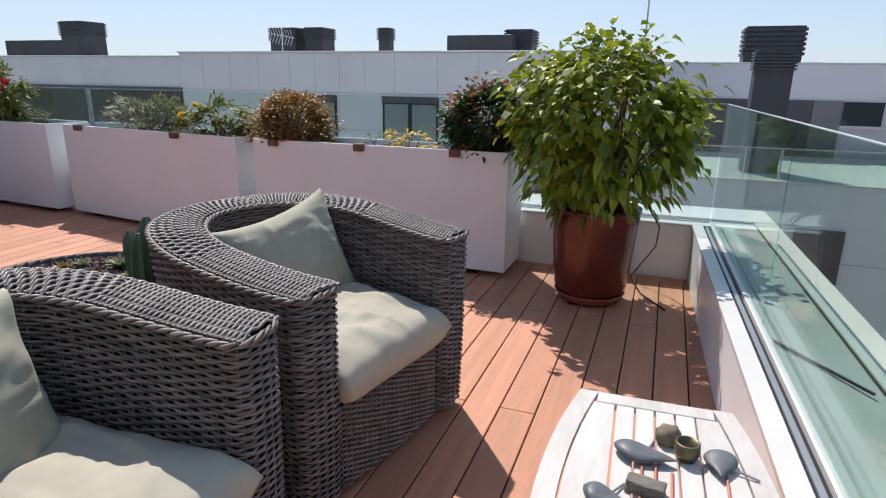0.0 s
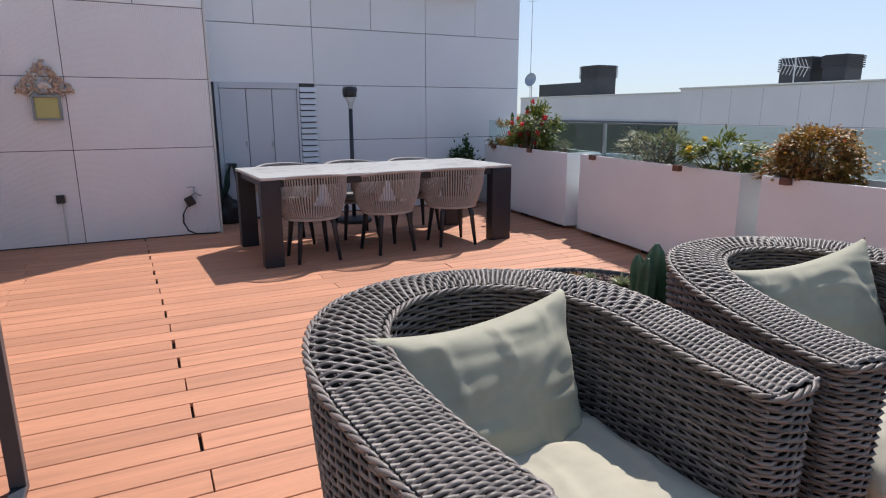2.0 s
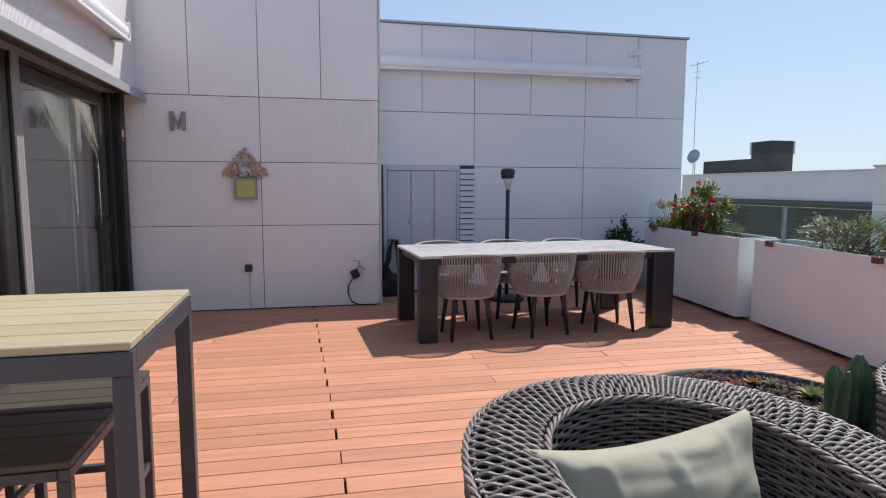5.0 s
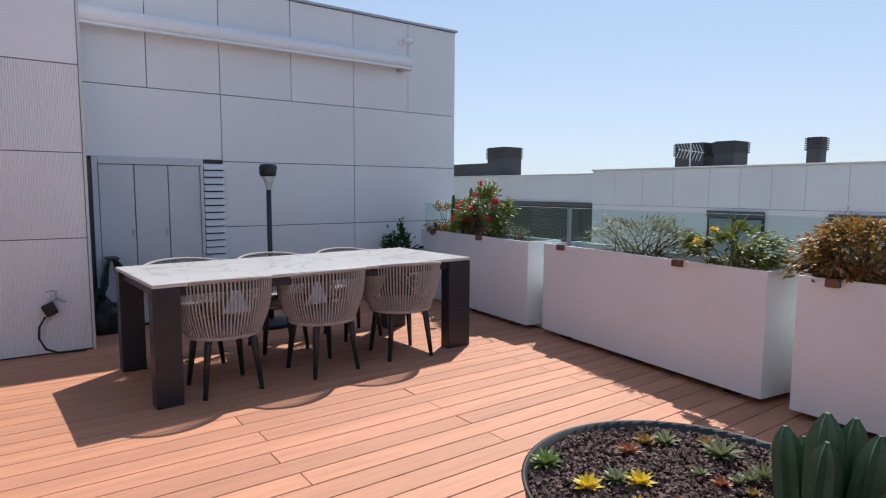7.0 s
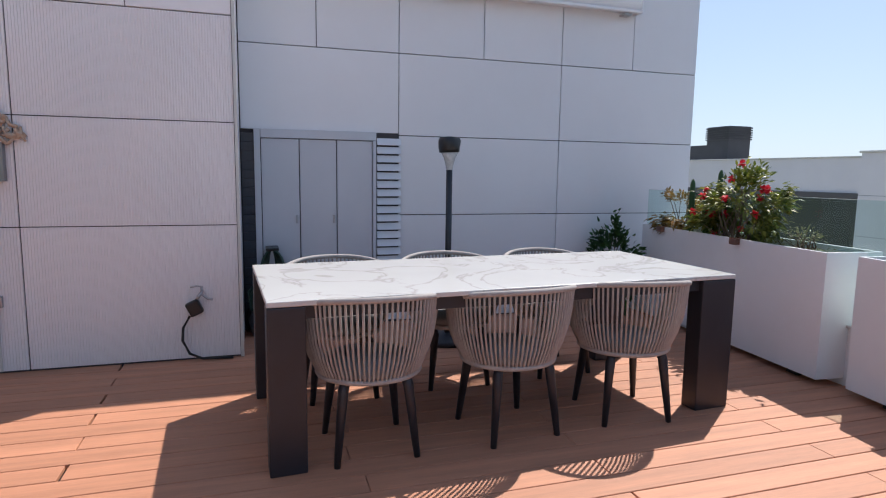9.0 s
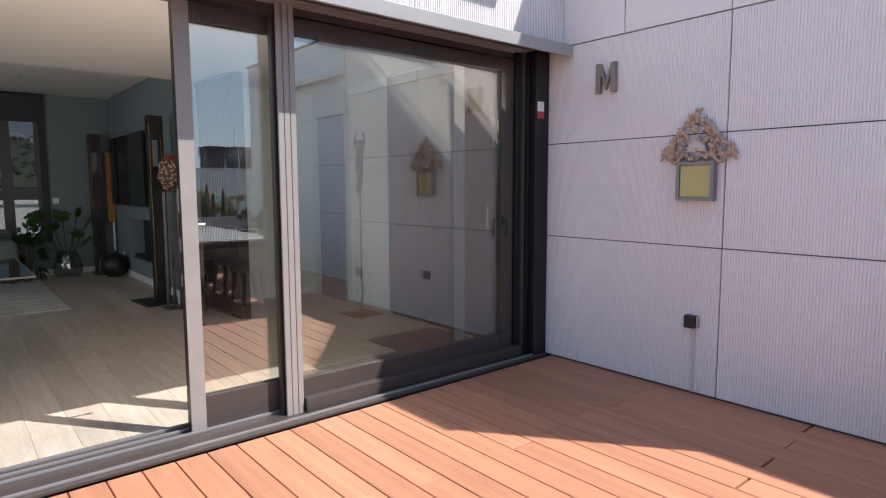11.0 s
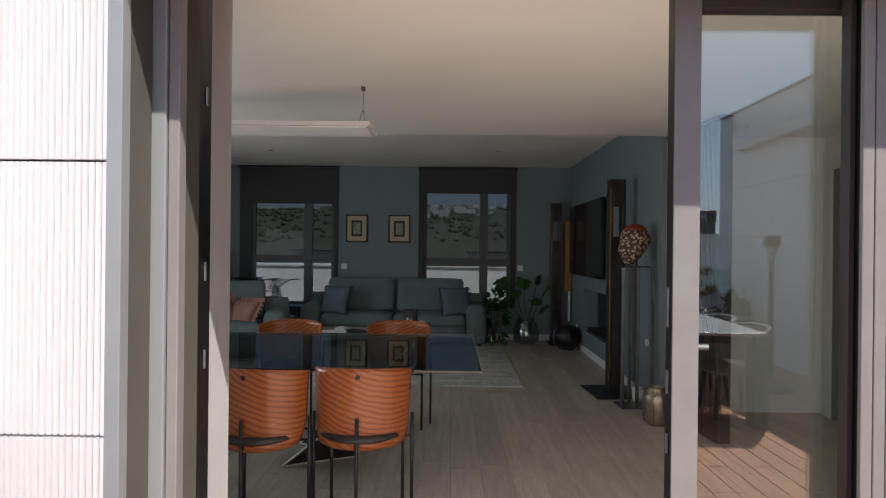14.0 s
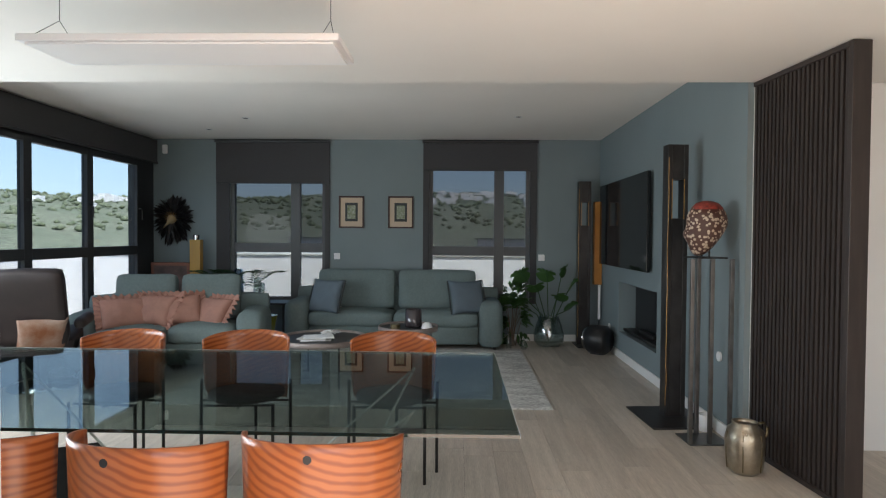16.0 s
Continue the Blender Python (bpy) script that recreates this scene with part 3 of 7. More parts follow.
def building(label, x0, y0, x1, y1, z1, z0=-12.0, name="apartment_building", m=M_RENDERW):
    th = thing(name, label, "building")
    part("wall", bbox(x0, y0, z0, x1, y1, z1 - 0.05), m, th)
    part("roof", bbox(x0 - 0.04, y0 - 0.04, z1 - 0.048, x1 + 0.04, y1 + 0.04, z1, 0.01, 1), M_COPING, th)
    return th


def chimney(x, y, z0, z1, w, d, cap=0.45):
    th = thing("chimney", "dark grey chimney with a louvred cap on a flat roof", "chimney", pose(x, y, z0), "chimneys")
    h = z1 - z0
    part("shaft", bbox(-w / 2 + 0.05, -d / 2 + 0.05, -0.05, w / 2 - 0.05, d / 2 - 0.05, h - cap), M_ROCK, th)
    bm = bmesh.new()
    n = 6
    for i in range(n):
        z = h - cap + cap * i / n
        box(bm, -w / 2, -d / 2, z, w / 2, d / 2, z + cap / n * 0.6)
        box(bm, -w / 2 + 0.05, -d / 2 + 0.05, z, w / 2 - 0.05, d / 2 - 0.05, z + cap / n)
    part("louvres", bm, M_ROCK, th)
    return th


YA = 13.7
a = building("long white clad apartment block with windows under its flat roof", -12.95, YA, -0.7, 22, 1.93)
M_SEAM = mat("grey_panel_seam", (0.30, 0.30, 0.32), 0.8)
for x in (-12.2, -11.3, -10.4, -9.45, -8.7, -8.0, -7.3, -6.5, -5.4, -4.4, -3.2, -2.1, -0.9):
    part("panel_joint", bbox(x, YA - 0.003, 0.95, x + 0.007, YA - 0.001, 1.84), M_SEAM, a)
part("panel_joint", bbox(-12.95, YA - 0.005, 0.938, -0.75, YA - 0.002, 0.948), M_SEAM, a)
part("panel_joint", bbox(-12.95, YA - 0.005, 0.025, -0.75, YA - 0.002, 0.035), M_SEAM, a)
def far_window(x0, x1, z0, z1, parent, y, leaves=2):
    w = part("window", bbox(x0, y - 0.05, z0, x1, y - 0.008, z1), M_FRAMED, parent)
    part("blind_box", bbox(x0, y - 0.09, z1 - 0.13, x1, y - 0.052, z1 + 0.02), M_DARKP, w)
    for i in range(leaves):
        a, b = x0 + (x1 - x0) * i / leaves + 0.06, x0 + (x1 - x0) * (i + 1) / leaves - 0.05
        part("pane", bbox(a, y - 0.06, z0 + 0.06, b, y - 0.052, z1 - 0.16), M_FARGLASS, w)
M_FARGLASS = mat("far_window_reflection", (0.22, 0.26, 0.28), 0.08, spec=0.9)
far_window(-9.42, -8.09, -1.2, 0.86, a, YA)
far_window(-6.8, -5.35, -1.2, 0.86, a, YA)
far_window(-3.4, -2.0, -1.2, 0.86, a, YA)
b = building("white penthouse block with a dark window band and glass terrace", -26, 17.0, -13.2, 27, 1.95)
part("window_band", bbox(-25, 16.95, -1.0, -13.4, 17.0, 0.75), M_DARKG, b)
part("blind_box", bbox(-25, 16.90, 0.75, -13.3, 16.95, 0.9), M_DARKP, b)
c = building("white block beyond the corner with dark recessed windows", -0.65, 20.0, 14.0, 30, 1.88)
part("dark_panel", bbox(-0.6, 19.94, -1.2, 3.55, 19.998, 0.86), M_DARKP, c)
part("grey_panel", bbox(3.56, 19.93, -1.2, 4.28, 19.998, 0.86), M_GREYP, c)
w_ = part("window", bbox(4.30, 19.93, 0.20, 5.26, 19.998, 0.84), M_DARKG, c)
part("window_sill", bbox(4.25, 19.86, 0.12, 5.32, 19.928, 0.19), M_RENDERW, w_)
d = building("white clad block across the gap with dark window strips", 6.2, 4.0, 18, 19.9, 2.35)
part("dark_panel", bbox(6.14, 12.0, -0.8, 6.198, 19.6, 0.95), M_DARKP, d)
w_ = part("window", bbox(6.08, 10.2, -0.05, 6.138, 12.6, 0.85), M_DARKG, d)
part("window_sill", bbox(6.0, 10.1, -0.13, 6.138, 12.7, -0.06), M_RENDERW, w_)
part("dark_panel", bbox(6.12, 8.2, -5.4, 6.198, 10.6, -1.9), M_DARKP, d)
for z in (-0.9, -2.0, -3.2, -4.4):
    part("panel_joint", bbox(6.19, 4.0, z, 6.199, 19.8, z + 0.015), M_JOINT, d)
e = building("lower white terrace block seen through the glass rail", -0.65, 14.5, 6.1, 19.8, -0.70)
part("dark_panel", bbox(2.57, 14.44, -3.25, 3.52, 14.498, -1.68), M_DARKP, e)
for x in (0.2, 1.4, 2.1, 4.4, 5.6):
    part("rail_post", bbox(x, 14.53, -0.69, x + 0.03, 14.565, -0.03), M_COPING, e)
part("rail_cap", bbox(-0.6, 14.53, -0.03, 6.0, 14.565, -0.012), M_COPING, e)
part("panel_joint", bbox(-0.6, 14.496, -2.4, 6.0, 14.499, -2.385), M_SEAM, e)
part("terrace_rail", bbox(-0.6, 14.54, -0.69, 6.0, 14.555, -0.03), M_GLASS, e)
for p in ((-23.4, 19.6, 1.9, 3.36, 1.3, 1.2, 0.55), (-14.0, 20.6, 1.85, 3.05, 1.20, 1.1, 0.45), (-12.72, 20.6, 1.85, 3.05, 0.82, 1.0, 0.4), (-9.9, 20.4, 1.85, 3.0, 0.5, 0.5, 0.4),
          (-5.05, 20.6, 1.85, 2.88, 0.95, 1.0, 0.5), (2.38, 20.8, 1.8, 2.88, 1.6, 1.1, 0.8)):
    chimney(*p)
chimney(1.86, 15.9, -0.7, 2.01, 0.86, 0.7, 0.42)
th = thing("roof_unit", "low dark grey plinth joining two chimneys on a flat roof", "roof unit", pose(-13.4, 20.4, 1.85))
part("housing", bbox(-1.1, -0.6, 0, 1.15, 0.6, 0.22, 0.03), M_ROCK, th)
th = thing("roof_unit", "long low dark grey ventilation housing on a flat roof", "roof unit", pose(-6.2, 20, 1.85))
part("housing", bbox(-1.05, -0.6, 0, 1.1, 0.6, 0.82, 0.03), M_ROCK, th)
th = thing("roof_unit", "long low dark grey ventilation housing on a flat roof", "roof unit", pose(-26.0, 19.8, 1.9))
part("housing", bbox(-1.6, -0.6, 0, 1.9, 0.6, 0.75, 0.03), M_ROCK, th)

# roofs and hills beyond the living room windows
f_ = building("white flat roofed block close behind the living room windows", -9.0, -24.0, 6.0, -14.0, 1.02)
for x in (-6.0, -3.2, -0.5):
    part("solar_panel", bbox(x, -20.0, 1.3, x + 1.6, -18.8, 1.34, m=pose(0, 0, 0)), M_DARKG, f_)
    part("solar_rack", bbox(x + 0.1, -19.9, 1.02, x + 1.5, -18.9, 1.29), M_ALU, f_)
g_b = building("white flat roofed block beside the long window", 5.0, -13.5, 12.0, -3.0, 0.95)
h_b = building("pale apartment block on the slope beyond", -16.0, -46.0, -9.4, -36.0, 3.4)
part("window", bbox(-13.6, -35.998, 0.6, -12.2, -35.95, 2.0), M_DARKG, h_b)


def hills():
    bm = bmesh.new()
    rings, n = 9, 150
    grid = []
    for j in range(rings):
        r = 180 + 120 * j
        row = []
        for i in range(n):
            a = radians(-125 + 175 * i / (n - 1))
            t = j / (rings - 1)
            ridge = 66 + 9 * math.cos((a + 1.553) * 6.5)
            z = -12 + (ridge + 12) * (math.sin(t * math.pi * 0.5) ** 1.6) + 7 * noise.noise(Vector((r * 0.01, a * 7, 0))) * t * 1.5
            row.append(bm.verts.new((r * math.cos(a), r * math.sin(a), z)))
        grid.append(row)
    for p, q in zip(grid, grid[1:]):
        for i in range(n - 1):
            bm.faces.new((p[i], p[i + 1], q[i + 1], q[i]))
    bmesh.ops.recalc_face_normals(bm, faces=bm.faces)
    part("backdrop", bm, M_HILL, smooth=True, kind="structure")
    # white houses and dark tree clumps scattered on the slopes
    rng = random.Random(12)
    V, F, TV, TF = [], [], [], []
    def z_at(r, a):
        t = min(1, (r - 180) / 960)
        ridge = 66 + 9 * math.cos((a + 1.553) * 6.5)
        return -12 + (ridge + 12) * (math.sin(t * math.pi * 0.5) ** 1.6)
    for k in range(120):
        cl = rng.choice((-91, -90, -96, -83, -60, -45, -20, 5))
        a, r = radians(cl + rng.gauss(0, 2.2)), rng.uniform(620, 860)
        c = Vector((r * math.cos(a), r * math.sin(a), z_at(r, a) - 1))
        w_, d_, h_ = rng.uniform(2.5, 6), rng.uniform(2.5, 5), rng.uniform(4, 7.5)
        b = len(V)
        V += [c + Vector((sx_ * w_, sy_ * d_, sz_ * h_)) for sx_ in (-1, 1) for sy_ in (-1, 1) for sz_ in (0, 1)]
        F += [tuple(b + i for i in f) for f in ((0, 1, 3, 2), (4, 6, 7, 5), (0, 4, 5, 1), (2, 3, 7, 6), (1, 5, 7, 3))]
    raw_part("village", V, F, M_RENDERW, None, kind="stuff", smooth=False)
    tbm = bmesh.new()
    for k in range(4200):
        a, r = radians(rng.uniform(-122, 48)), rng.uniform(420, 1050)
        s = rng.uniform(1.2, 4.0)
        c = Vector((r * math.cos(a), r * math.sin(a), (z_at(r, a) if r > 180 else -12) + s * 0.3))
        b = len(TV)
        for i in range(6):
            w = rng.uniform(0.75, 1.2) * s
            TV.append(c + Vector((w * math.cos(i * 1.047), w * math.sin(i * 1.047), rng.uniform(-.3, .2) * s)))
        TV += [c + Vector((0, 0, s * rng.uniform(0.6, 1.0))), c + Vector((0, 0, -s * 0.6))]
        for i in range(6):
            TF += [(b + i, b + (i + 1) % 6, b + 6), (b + (i + 1) % 6, b + i, b + 7)]
    tbm.free()
    raw_part("far_woods", TV, TF, M_WOODS, None, kind="stuff")


M_WOODS = mat("far_tree_green", (0.12, 0.14, 0.085), 0.95, noise_scale=0.05, color2=(0.155, 0.17, 0.11))
hills()

# ---- terrace things ----
def slab_table():
    th = thing("dining_table", "white marble-topped dining table on anthracite slab legs, standing on the decking", "dining table", pose(-6.005, 2.075, 0, 0, 0, 3.2))
    part("tabletop", bbox(-0.53, -1.26, 0.742, 0.53, 1.26, 0.766, 0.004), M_MARBLE, th)
    part("frame", bbox(-0.50, -1.23, 0.68, 0.50, 1.23, 0.74), M_ANTH, th)
    for x in (-0.53, 0.42):
        for y, w in ((-1.26, 0.16), (1.03, 0.23)):
            part("leg", bbox(x, y, 0, x + 0.11, y + w, 0.740, 0.006), M_ANTH, th)
    return th


def marble():
    m = mat("marble_ceramic", (0.56, 0.55, 0.535), 0.25, noise_scale=0.8, amount=0.03)
    n, ln = m.node_tree.nodes, m.node_tree.links
    tc, nz, wv, rp, mx = n.new("ShaderNodeTexCoord"), n.new("ShaderNodeTexNoise"), n.new("ShaderNodeTexNoise"), n.new("ShaderNodeValToRGB"), n.new("ShaderNodeMix")
    nz.inputs["Scale"].default_value, nz.inputs["Detail"].default_value, nz.inputs["Distortion"].default_value = 1.6, 5, 1.6
    ln.new(tc.outputs["Object"], nz.inputs["Vector"])
    cr = rp.color_ramp
    cr.elements[0].position, cr.elements[1].position = 0.478, 0.522
    cr.elements[0].color, cr.elements[1].color = (0, 0, 0, 1), (0, 0, 0, 1)
    e = cr.elements.new(0.5)
    e.color = (1, 1, 1, 1)
    ln.new(nz.outputs[0], rp.inputs[0])
    mx.data_type = "RGBA"
    mx.inputs[7].default_value = (0.26, 0.22, 0.19, 1)
    src = n["Principled BSDF"].inputs["Base Color"].links[0].from_socket
    ln.new(src, mx.inputs[6])
    sc = n.new("ShaderNodeMath")
    sc.operation = "MULTIPLY"
    sc.inputs[1].default_value = 0.42
    ln.new(rp.outputs[0], sc.inputs[0])
    ln.new(sc.outputs[0], mx.inputs[0])
    ln.new(mx.outputs[2], n["Principled BSDF"].inputs["Base Color"])
    return m


M_MARBLE = marble()
slab_table()


def planter(x0, y0, x1, y1, label):
    """A tall white trough whose front runs from one corner to the other; its local x goes along the front."""
    d = Vector((x1 - x0, y1 - y0, 0))
    L, W, H = d.length, 0.42, 0.85
    th = thing("planter", label, "planter", pose(x0, y0, 0, 0, 0, math.degrees(math.atan2(d.y, d.x))), "planters")
    t = 0.022
    bm = bmesh.new()
    for b in ((0, 0, L, t), (0, W - t, L, W), (0, t, t, W - t), (L - t, t, L, W - t)):
        box(bm, b[0], b[1], 0.045, b[2], b[3], H)
    part("trough", bm, M_WHITE, th)
    part("base", bbox(0.02, 0.03, 0.05, L - 0.02, W - 0.03, 0.12), M_WHITE, th)
    part("soil", bbox(t, t, 0.12, L - t, W - t, H - 0.07), M_SOIL, th)
    for x in (0.25, L / 2, L - 0.25):
        part("foot", bbox(x - 0.05, 0.06, 0, x + 0.05, W - 0.06, 0.05), M_BLACK, th)
    return th


M_SOIL = mat("dark_soil", (0.05, 0.035, 0.025), 0.95, noise_scale=30, amount=0.4, bump=1.0)
PL = [(-7.75, 4.33, -5.66, 4.15), (-5.49, 4.19, -3.33, 3.92), (-3.15, 3.90, -1.17, 3.88)]
for p in PL:
    planter(*p, "tall white rectangular planter box full of shrubs on the decking")


# ---- wicker armchairs ----
def wicker_mat():
    m = mat("grey_wicker", (0.152, 0.128, 0.117), 0.50, noise_scale=14, amount=0.3)
    n, ln = m.node_tree.nodes, m.node_tree.links
    g, mr, mx = n.new("ShaderNodeNewGeometry"), n.new("ShaderNodeMapRange"), n.new("ShaderNodeVectorMath")
    mr.inputs[3].default_value, mr.inputs[4].default_value = 0.65, 1.3
    ln.new(g.outputs["Random Per Island"], mr.inputs[0])
    mx.operation = "SCALE"
    src = n["Principled BSDF"].inputs["Base Color"].links[0].from_socket
    ln.new(src, mx.inputs[0])
    ln.new(mr.outputs[0], mx.inputs["Scale"])
    ln.new(mx.outputs[0], n["Principled BSDF"].inputs["Base Color"])
    return m


M_WICK = wicker_mat()
M_LINER = mat("wicker_inner_frame", (0.035, 0.03, 0.032), 0.8)
M_CUSH = mat("sage_cushion_fabric", (0.42, 0.385, 0.305), 0.85, noise_scale=3, amount=0.06, bump=0.25, bump_scale=600, fine=0.04)
M_PILLOW = mat("sage_pillow_fabric", (0.36, 0.342, 0.262), 0.85, noise_scale=3, amount=0.06, bump=0.25, bump_scale=600, fine=0.04)


def fast_tube(verts, faces, pts, rw, rt, closed):
    """Adds a flattened four-sided strand along pts, each a (point, normal) pair; rw across, rt out of the surface."""
    n = len(pts)
    base = len(verts)
    for i, (p, nn) in enumerate(pts):
        q0 = pts[i - 1][0] if (closed or i) else p
        q1 = pts[(i + 1) % n][0] if (closed or i < n - 1) else p
        d = (q1 - q0).normalized()
        s = d.cross(nn).normalized()
        verts += [p + s * rw, p + nn * rt, p - s * rw, p - nn * rt]
    for i in range(n if closed else n - 1):
        a, b = base + 4 * i, base + 4 * ((i + 1) % n)
        for k in range(4):
            faces.append((a + k, a + (k + 1) % 4, b + (k + 1) % 4, b + k))


def cushion(name, lx, ly, t, material, parent, m, pinch=0.0, flat=0.6, seed=1, res=26, wrinkle=0.006, label=""):
    """A stuffed cushion in x-y, thickest in its middle, with drawn-in sides (pinch) and creases."""
    bm = bmesh.new()
    rows = []
    for side in (1, -1):
        grid = []
        for i in range(res + 1):
            line = []
            for j in range(res + 1):
                u, v = 2 * i / res - 1, 2 * j / res - 1
                e = (1 - abs(u) ** (2 / (1 - flat + 0.2))) * (1 - abs(v) ** (2 / (1 - flat + 0.2)))
                h = t / 2 * max(0.0, e) ** 0.42
                x = u * lx / 2 * (1 - pinch * (1 - u * u * 0 - v * v) * (abs(u) ** 3))
                y = v * ly / 2 * (1 - pinch * (1 - u * u) * (abs(v) ** 3))
                w = noise.noise(Vector((x * 9 + seed, y * 9, side * 3))) * wrinkle + abs(noise.noise(Vector((x * 22 + seed, y * 5, side)))) * wrinkle * 0.8
                w += wrinkle * 0.7 * max(0.0, 1 - 7 * abs(noise.noise(Vector((x * 3.2 + y * 2.2 + seed, y * 6.5 - x, side * 2))))) * (0.4 + 0.6 * max(abs(u), abs(v)))
                edge = min(1, 6 * (1 - max(abs(u), abs(v))))
                line.append(bm.verts.new((x, y, side * (h + w * edge))))
            grid.append(line)
        rows.append(grid)
    for side, grid in zip((1, -1), rows):
        for i in range(res):
            for j in range(res):
                f = (grid[i][j], grid[i + 1][j], grid[i + 1][j + 1], grid[i][j + 1])
                bm.faces.new(f if side == 1 else f[::-1])
    bmesh.ops.remove_doubles(bm, verts=bm.verts, dist=1e-4)
    bmesh.ops.transform(bm, matrix=m, verts=bm.verts)
    return part(name, bm, material, parent, label, smooth=True)


def ring_plan(front=0.44, n=260):
    """The closed plan of the armchair's wall: out along one arm, round the back, and home along the inside."""
    pts = []
    def curve(hw, bk, fr, steps, f):
        out = []
        for i in range(steps):
            t = i / (steps - 1)
            if t < 0.28:
                k = t / 0.28
                out.append((fr + (0.02 - fr) * k, hw * (f + (1 - f) * math.sin(k * math.pi / 2))))
            elif t <= 0.72:
                a = math.pi / 2 + math.pi * (t - 0.28) / 0.44
                out.append((0.02 + (0.02 - bk) * math.cos(a), hw * math.sin(a)))
            else:
                k = (1 - t) / 0.28
                out.append((fr + (0.02 - fr) * k, -hw * (f + (1 - f) * math.sin(k * math.pi / 2))))
        return out
    outer = curve(0.484, -0.505, front - 0.03, 120, 0.947)
    inner = curve(0.316, -0.34, front - 0.03, 100, 0.918)[::-1]
    def cap(a, b, sign):
        out = []
        for k in range(1, 8):
            t = k / 8
            y = a[1] + (b[1] - a[1]) * t
            out.append((front - 0.03 + 0.03 * math.sin(math.pi * t) ** 0.35, y))
        return out
    loop = outer + cap(outer[-1], inner[0], 1) + inner + cap(inner[-1], outer[0], 1)
    P = [Vector((x, y, 0)) for x, y in loop]
    L = [0]
    for i in range(len(P)):
        L.append(L[-1] + (P[(i + 1) % len(P)] - P[i]).length)
    total = L[-1]
    res, j = [], 0
    for i in range(n):
        s = total * i / n
        while L[j + 1] < s:
            j += 1
        t = (s - L[j]) / max(1e-9, L[j + 1] - L[j])
        res.append(P[j].lerp(P[(j + 1) % len(P)], t))
    norm = []
    for i in range(n):
        d = (res[(i + 1) % n] - res[i - 1]).normalized()
        norm.append(Vector((-d.y, d.x, 0)))
    return res, norm


def top_z(x):
    k = min(1, max(0, (0.44 - x) / 0.80))
    return 0.74 + 0.076 * (k * k * (3 - 2 * k))


def wicker_chair(m, label):
    th = thing("wicker_armchair", label, "armchair", m, "wicker armchairs")
    P, N = ring_plan()
    n = len(P)
    if N[40].dot(P[40] - Vector((0, 0, 0))) < 0:
        N = [-v for v in N]
    def lean(i):
        return (0.015 + 0.11 * min(1, max(0, (0.25 - P[i].x) / 0.6))) if N[i].dot(P[i]) > 0 else 0.0
    V, F = [], []
    rows = 66
    z0 = 0.035
    for j in range(rows):
        k = j / (rows - 1)
        pts = []
        for i in range(n):
            top = top_z(P[i].x) - 0.016
            z = z0 + (top - z0) * k
            taper = -lean(i) * (1 - k) ** 1.5
            wave = 0.0042 * (1 if (i // 2 + j) % 2 else -1)
            z += 0.0022 * noise.noise(Vector((i * 0.11, j * 3.7, 0)))
            pts.append((Vector((P[i].x, P[i].y, z)) + N[i] * (wave + taper), N[i]))
        fast_tube(V, F, pts, 0.0055 + 0.0006 * math.sin(j * 2.3), 0.0044, True)
    for i in range(0, n, 2):
        pts = [(Vector((P[i].x, P[i].y, z0 + (top_z(P[i].x) - 0.02 - z0) * k)) + N[i] * (-0.002 - lean(i) * (1 - k) ** 1.5), N[i]) for k in (0, .25, .5, .75, 1)]
        fast_tube(V, F, pts, 0.0038, 0.003, False)
    raw_part("woven_wall", V, F, M_WICK, th, kind="stuff")
    # the band on top: strands laid along the arms over short cross pieces
    V, F = [], []
    res = 150
    def mid(t, off):
        q = off / 0.168
        hw, bk, fr, f = 0.484 - 0.168 * q, -0.505 + 0.165 * q, 0.434, 0.947 - 0.029 * q
        if t < 0.28:
            k = t / 0.28
            return Vector((fr + (0.02 - fr) * k, hw * (f + (1 - f) * math.sin(k * math.pi / 2)), 0))
        if t <= 0.72:
            a = math.pi / 2 + math.pi * (t - 0.28) / 0.44
            return Vector((0.02 + (0.02 - bk) * math.cos(a), hw * math.sin(a), 0))
        k = (1 - t) / 0.28
        return Vector((fr + (0.02 - fr) * k, -hw * (f + (1 - f) * math.sin(k * math.pi / 2)), 0))
    up = Vector((0, 0, 1))
    for j in range(6):
        pts = []
        for i in range(res):
            p = mid(i / (res - 1), 0.014 + 0.028 * j)
            p.z = top_z(p.x) + 0.009 * (1 - ((j - 2.5) / 3) ** 2) - 0.003
            pts.append((p, up))
        fast_tube(V, F, pts, 0.0050, 0.003, False)
    cross = 205
    for i in range(cross):
        a, b = mid(i / (cross - 1), 0.004), mid(min(1.0, (i + 1.6) / (cross - 1)), 0.164)
        pts = []
        for k in range(25):
            p = a.lerp(b, k / 24)
            wave = 0.0038 * math.sin(math.pi * (k / 24 * 160 + 4 - 14) / 28) * (1 if i % 2 else -1)
            p.z = top_z(p.x) + 0.010 * math.sin(math.pi * k / 24) - 0.001 + wave
            pts.append((p, up))
        fast_tube(V, F, pts, 0.0064, 0.0048, False)
    raw_part("woven_top", V, F, M_WICK, th, kind="stuff")
    V, F = [], []
    for ph in (0, 2.09, 4.19):
        pts = []
        nn = n * 2
        for i in range(nn):
            p = P[i // 2].lerp(P[(i // 2 + 1) % n], (i % 2) / 2)
            q = N[i // 2]
            a = ph + i * 2 * math.pi * 46 / nn
            c = Vector((p.x, p.y, top_z(p.x) - 0.006)) + q * (0.004 + 0.0065 * math.cos(a)) + up * (0.0065 * math.sin(a))
            pts.append((c, (q * math.cos(a) + up * math.sin(a)).normalized()))
